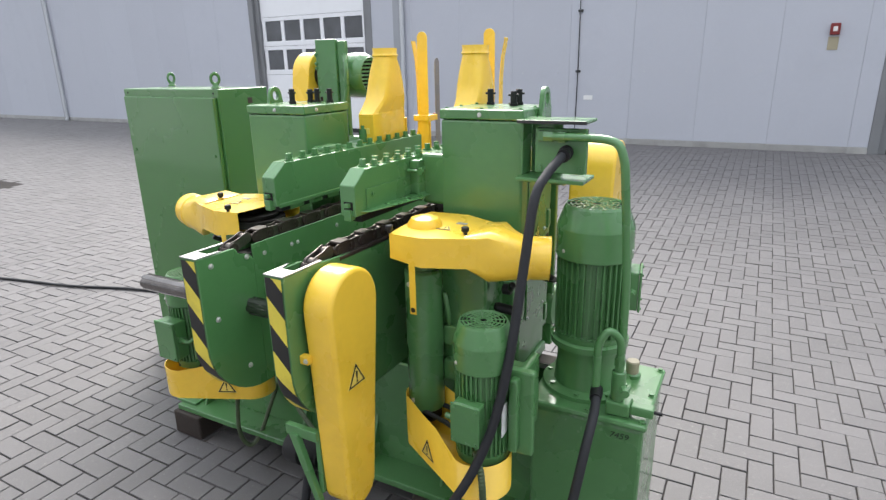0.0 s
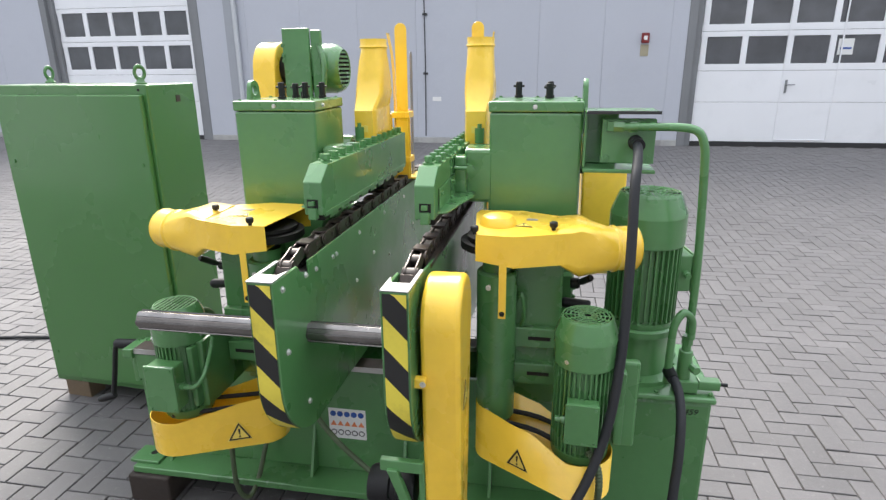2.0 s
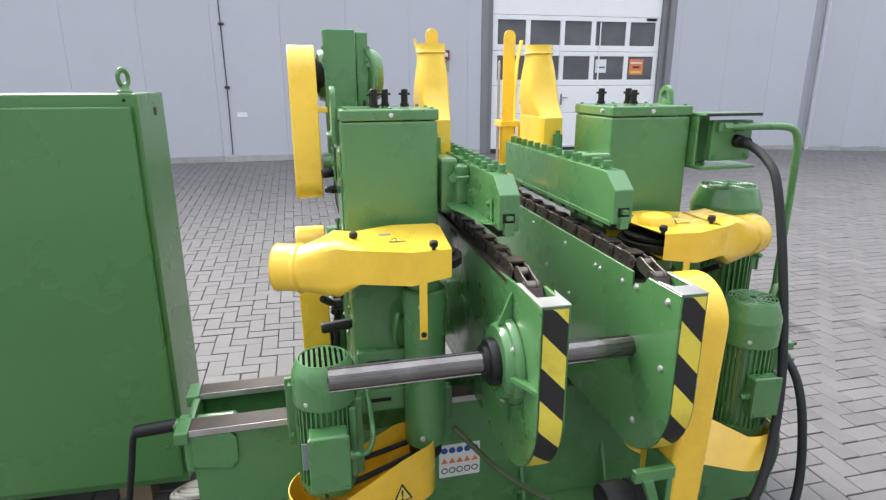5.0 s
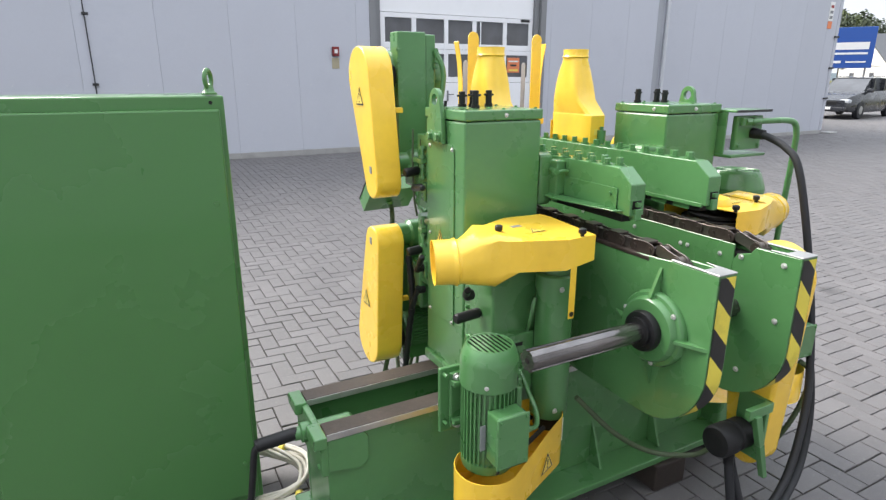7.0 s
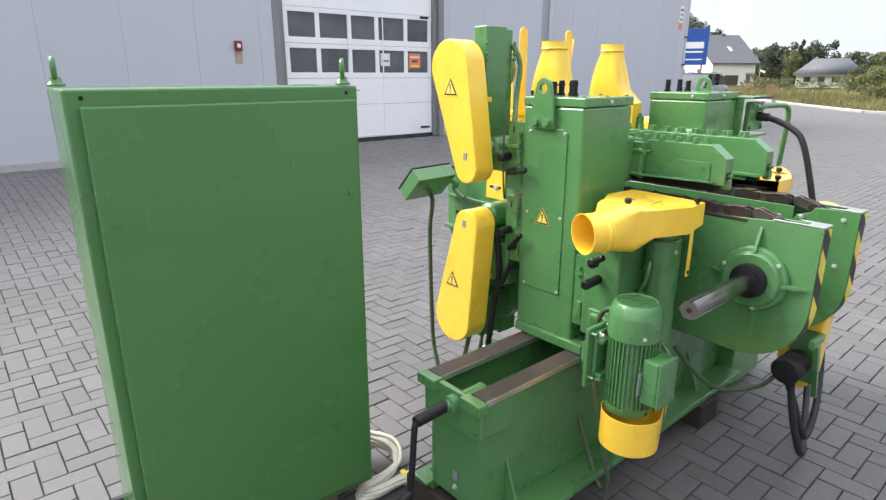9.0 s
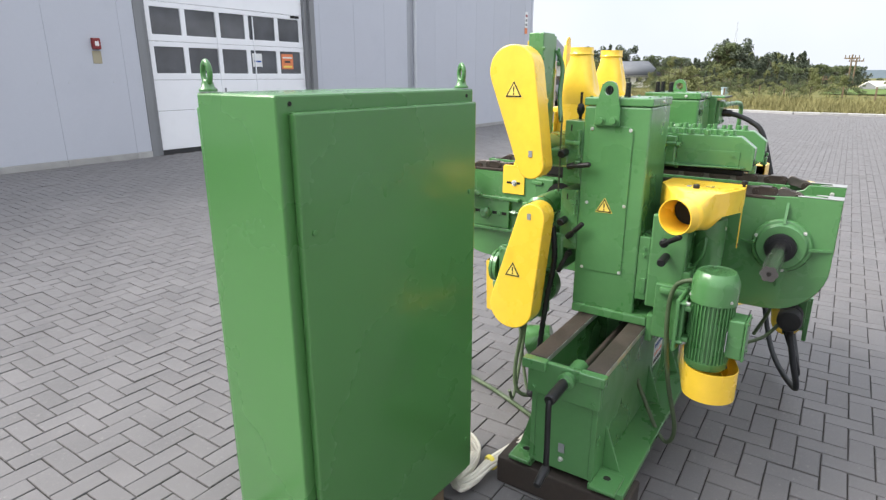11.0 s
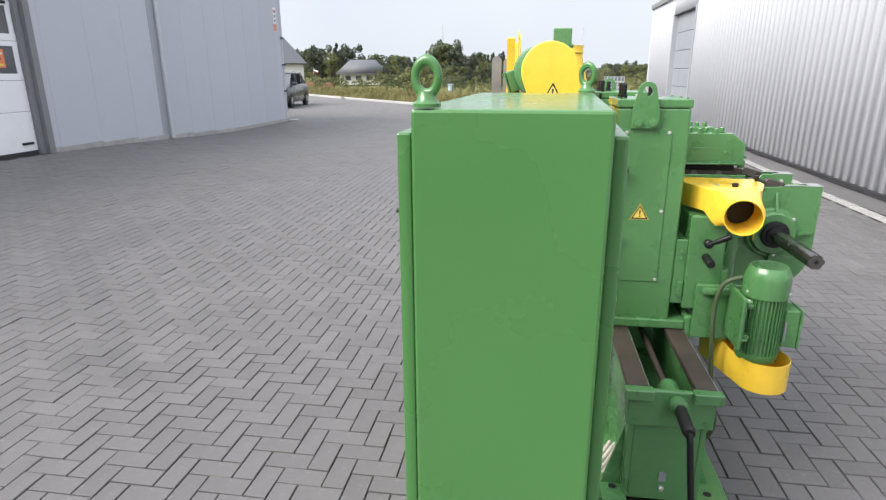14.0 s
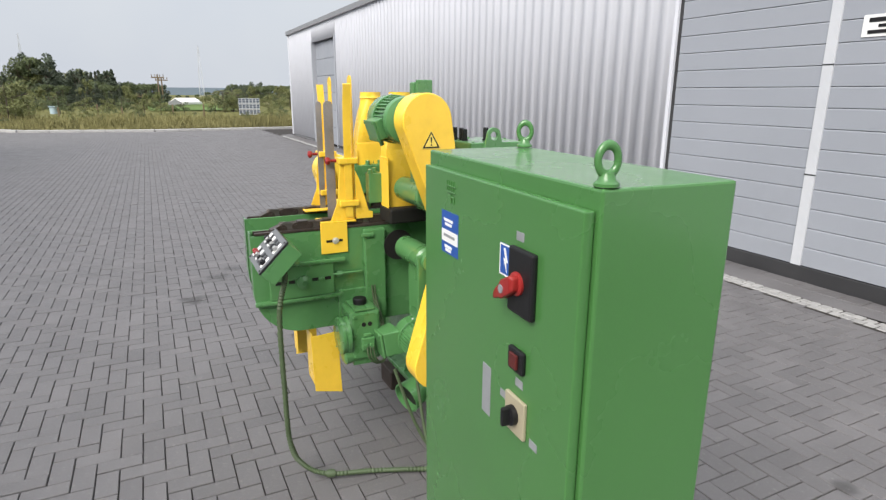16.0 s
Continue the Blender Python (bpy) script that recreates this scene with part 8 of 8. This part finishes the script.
c_ = car(27.6, 14.6, 188)
c_.scale = (1.18, 1.18, 1.18)
t = thing("roadside_sign", "blue advertising board with white lettering bars", "sign", (32.3, 17.6, 0), 26.5)
BM_ = WORLD[t]
part("board", moved(box(-0.03, 0.03, -1.05, 1.75, 2.18, 4.2, 0.02), BM_), BLUE, t)
for y in (-0.8, 0.85):
    part("post", moved(cyl((0.06, y, 0), (0.06, y, 4.1), 0.05, 10), BM_), TRIMGREY, t)
for z, a, b_, h_ in ((3.10, -0.82, 0.86, 0.36), (2.86, -0.80, 0.82, 0.10), (2.45, -0.78, 0.1, 0.07), (2.43, 0.3, 0.86, 0.13)):
    part("lettering_bar", moved(box(-0.04, -0.0315, a, b_, z, z + h_, 0), BM_), WHITE, t)
# stacked crates at the edge of the meadow
x, y = 45.7, -4.9
t = thing("crate_stack", "stack of white crates at the edge of the meadow", "crates", (x, y, 0.1), -8)
KM = WORLD[t]
CRATEW = mat("dull_white_crate", (0.42, 0.44, 0.47), 0.6, var=0.15, scale=4)
FRAMED = mat("blue_grey_crate_inside", (0.10, 0.12, 0.16), 0.6, var=0.2)
for j in range(3):
    part("pallet", moved(box(-0.5, 0.5, -0.78, 0.78, 0.02 + 0.42 * j, 0.09 + 0.42 * j, 0.01), KM), CRATEW, t)
    for i in range(6):
        y0 = -0.77 + 0.257 * i
        c_ = part("crate", moved(merge(box(-0.48, 0.48, y0, y0 + 0.03, 0.10 + 0.42 * j, 0.42 + 0.42 * j, 0.004), box(-0.48, 0.48, y0 + 0.217, y0 + 0.247, 0.10 + 0.42 * j, 0.42 + 0.42 * j, 0.004), box(-0.48, -0.44, y0 + 0.03, y0 + 0.217, 0.38 + 0.42 * j, 0.42 + 0.42 * j, 0.004), box(-0.48, -0.44, y0 + 0.03, y0 + 0.217, 0.24 + 0.42 * j, 0.265 + 0.42 * j, 0.004)), KM), CRATEW, t)
        part("filling", moved(box(-0.46, 0.46, y0 + 0.032, y0 + 0.215, 0.11 + 0.42 * j, 0.375 + 0.42 * j, 0), KM), FRAMED, c_)
x, y = at_bearing(8.0, 54)
solid("water_tank", merge(cyl((x, y, 0.1), (x, y, 0.66), 0.27, 20, 0.03), box(x - 0.30, x + 0.30, y - 0.30, y + 0.30, 0.65, 0.74, 0.02)), mat("pale_blue_plastic", (0.36, 0.46, 0.52), 0.5, var=0.05), "pale blue plastic tank in the meadow", "tank")
for dg, ds, h in ((9.9, 45, 0.8), (5.2, 46, 0.9), (7.9, 47, 0.7), (-0.6, 50, 0.8), (-2.9, 44, 0.9), (3.4, 47, 0.7), (12.2, 46, 0.8)):
    x, y = at_bearing(dg, ds)
    solid("fence_post", box(x - 0.05, x + 0.05, y - 0.05, y + 0.05, 0.0, h + 0.1, 0.01), WOOD, "weathered wooden post in the dry meadow", "post", group="posts in the meadow")
x, y = at_bearing(20.6, 70)
t = thing("flag_pole", "short pole with a white and red flag by the house", "flag", (x, y, 0))
part("pole", cyl((x, y, 0), (x, y, 2.3), 0.04, 8), ALU, t)
part("flag", moved(box(-0.02, 0.02, -0.5, 0.0, 0, 0.16, 0.004), Matrix.Translation((x, y, 1.95)) @ Matrix.Rotation(0.35, 4, 'X')), WHITE, t)
part("flag", moved(box(-0.02, 0.02, -0.5, 0.0, -0.16, -0.004, 0.004), Matrix.Translation((x, y, 1.95)) @ Matrix.Rotation(0.35, 4, 'X')), RED, t)
x, y = at_bearing(20.2, 68)
solid("brick_wall", box(x - 0.15, x + 0.15, y - 1.6, y + 1.6, 0, 0.72, 0.01), mat("red_brick", (0.26, 0.13, 0.085), 0.85, var=0.2, scale=3, fine=30, bump=0.1), "low red brick wall by the house", "wall")


def mast(deg, dist, h):
    x, y = at_bearing(deg, dist)
    bms = []
    k = 14
    for i in range(k):
        z0, z1 = h * i / k, h * (i + 1) / k
        w0, w1 = 0.75 * (1 - i / k) + 0.10, 0.75 * (1 - (i + 1) / k) + 0.10
        c0 = [(x - w0, y - w0, z0), (x + w0, y - w0, z0), (x + w0, y + w0, z0), (x - w0, y + w0, z0)]
        c1 = [(x - w1, y - w1, z1), (x + w1, y - w1, z1), (x + w1, y + w1, z1), (x - w1, y + w1, z1)]
        for q in range(4):
            bms.append(cyl(c0[q], c1[q], 0.05, 5))
            bms.append(cyl(c0[q], c1[(q + 1) % 4], 0.022, 4))
    solid("radio_mast", merge(*bms), PIPEG, "thin pale lattice mast on the horizon", "mast", group="masts on the horizon")


mast(-4.2, 240, 18.0)
mast(8.5, 300, 24.0)
for dg, ds, h in ((-0.3, 90, 4.1), (1.4, 95, 1.6), (-0.6, 92, 3.8)):
    x, y = at_bearing(dg, ds)
    z = meadow_z(x, y)
    solid("power_pole", merge(cyl((x, y, z), (x, y, h), 0.09, 8), box(x - 0.06, x + 0.06, y - 0.8, y + 0.8, h - 0.5, h - 0.36, 0.01), *(cyl((x, y + q, h - 0.36), (x, y + q, h - 0.05), 0.05, 6) for q in (-0.7, -0.3, 0.3, 0.7))), WOOD, "wooden power pole with cross arm", "pole", group="power poles")


# ---- pavers of the yard: herringbone, 20 by 10 cm ----
U = 0.1015
OX, OY = -0.611, 1.723


def paver_cells(x0, x1, y0, y1):
    """Left or lower cell, and direction, of each paver whose middle lies in the stretch."""
    out = []
    for i in range(int((x0 - OX) / U) - 1, int((x1 - OX) / U) + 1):
        for j in range(int((y0 - OY) / U) - 1, int((y1 - OY) / U) + 1):
            k = (i - j + 3) % 4
            if k == 0:
                out.append((OX + (i + 1) * U, OY + (j + 0.5) * U, 0))
            elif k == 3:
                out.append((OX + (i + 0.5) * U, OY + (j + 1) * U, 1))
    return [c for c in out if x0 <= c[0] < x1 and y0 <= c[1] < y1]


def paver_arrays(cells, rng, gap=0.0027, cham=0.0024):
    c = np.array(cells)
    n = len(c)
    hx = np.where(c[:, 2] == 0, U, U / 2) - gap
    hy = np.where(c[:, 2] == 0, U / 2, U) - gap
    z = np.array([hz(x, y) for x, y in c[:, :2]]) + rng.normal(0, 0.0011, n)
    tx, ty = rng.normal(0, 0.006, n), rng.normal(0, 0.006, n)
    tx = tx + np.array([(hz(x + 0.1, y) - hz(x - 0.1, y)) / 0.2 for x, y in c[:, :2]])
    ty = ty + np.array([(hz(x, y + 0.1) - hz(x, y - 0.1)) / 0.2 for x, y in c[:, :2]])
    rot = rng.normal(0, 0.006, n)
    out = []
    for inset, dz in ((0, -0.03), (0, -0.003), (cham, 0)):
        for sx, sy in ((-1, -1), (1, -1), (1, 1), (-1, 1)):
            dx, dy = sx * (hx - inset), sy * (hy - inset)
            out.append(np.stack([c[:, 0] + dx - rot * dy, c[:, 1] + dy + rot * dx, z + dz + tx * dx + ty * dy], -1))
    verts = np.stack(out, 1).reshape(-1, 3)
    f = [(8, 9, 10, 11)] + [(a + o, (a + 1) % 4 + o, (a + 1) % 4 + o + 4, a + o + 4) for o in (0, 4) for a in range(4)]
    faces = (np.arange(n)[:, None, None] * 12 + np.array(f)[None]).reshape(-1, 4)
    return verts, faces


rng = np.random.default_rng(7)
near = paver_cells(-1.55, 0.25, 1.75, 3.45)
near = sorted(near, key=lambda c: (c[0] + 0.6) ** 2 + (c[1] - 2.5) ** 2)[:300]
taken = {(round(c[0], 3), round(c[1], 3)) for c in near}
rest = [c for c in paver_cells(-9.0, 30.0, -2.78, YW - 0.02) if (round(c[0], 3), round(c[1], 3)) not in taken]
rest += paver_cells(-24.0, -9.0, 4.0, YW - 0.02)
rest += paver_cells(18.9, 34.0, YW - 0.02, 18.0)
v, f = paver_arrays(rest, rng)
me = bpy.data.meshes.new("pavers")
me.from_pydata(v.tolist(), [], f.tolist())
me.materials.append(PAVER)
ob = new("pavers", me)
ob.parent = ground
tagged(ob, "grey concrete pavers laid in herringbone", "", "", "stuff")
paver_meshes = []
for d in (0, 1):
    v, f = paver_arrays([(0, 0, d)], np.random.default_rng(3))
    m2 = bpy.data.meshes.new("paver")
    m2.from_pydata(v.tolist(), [], f.tolist())
    m2.materials.append(PAVER)
    paver_meshes.append(m2)
for c in near:
    o = new("paver", paver_meshes[c[2]])
    o.parent = ground
    o.matrix_basis = pose(c[0], c[1], hz(c[0], c[1]) + random.gauss(0, 0.001), random.gauss(0, 0.3), random.gauss(0, 0.3), random.gauss(0, 0.3))
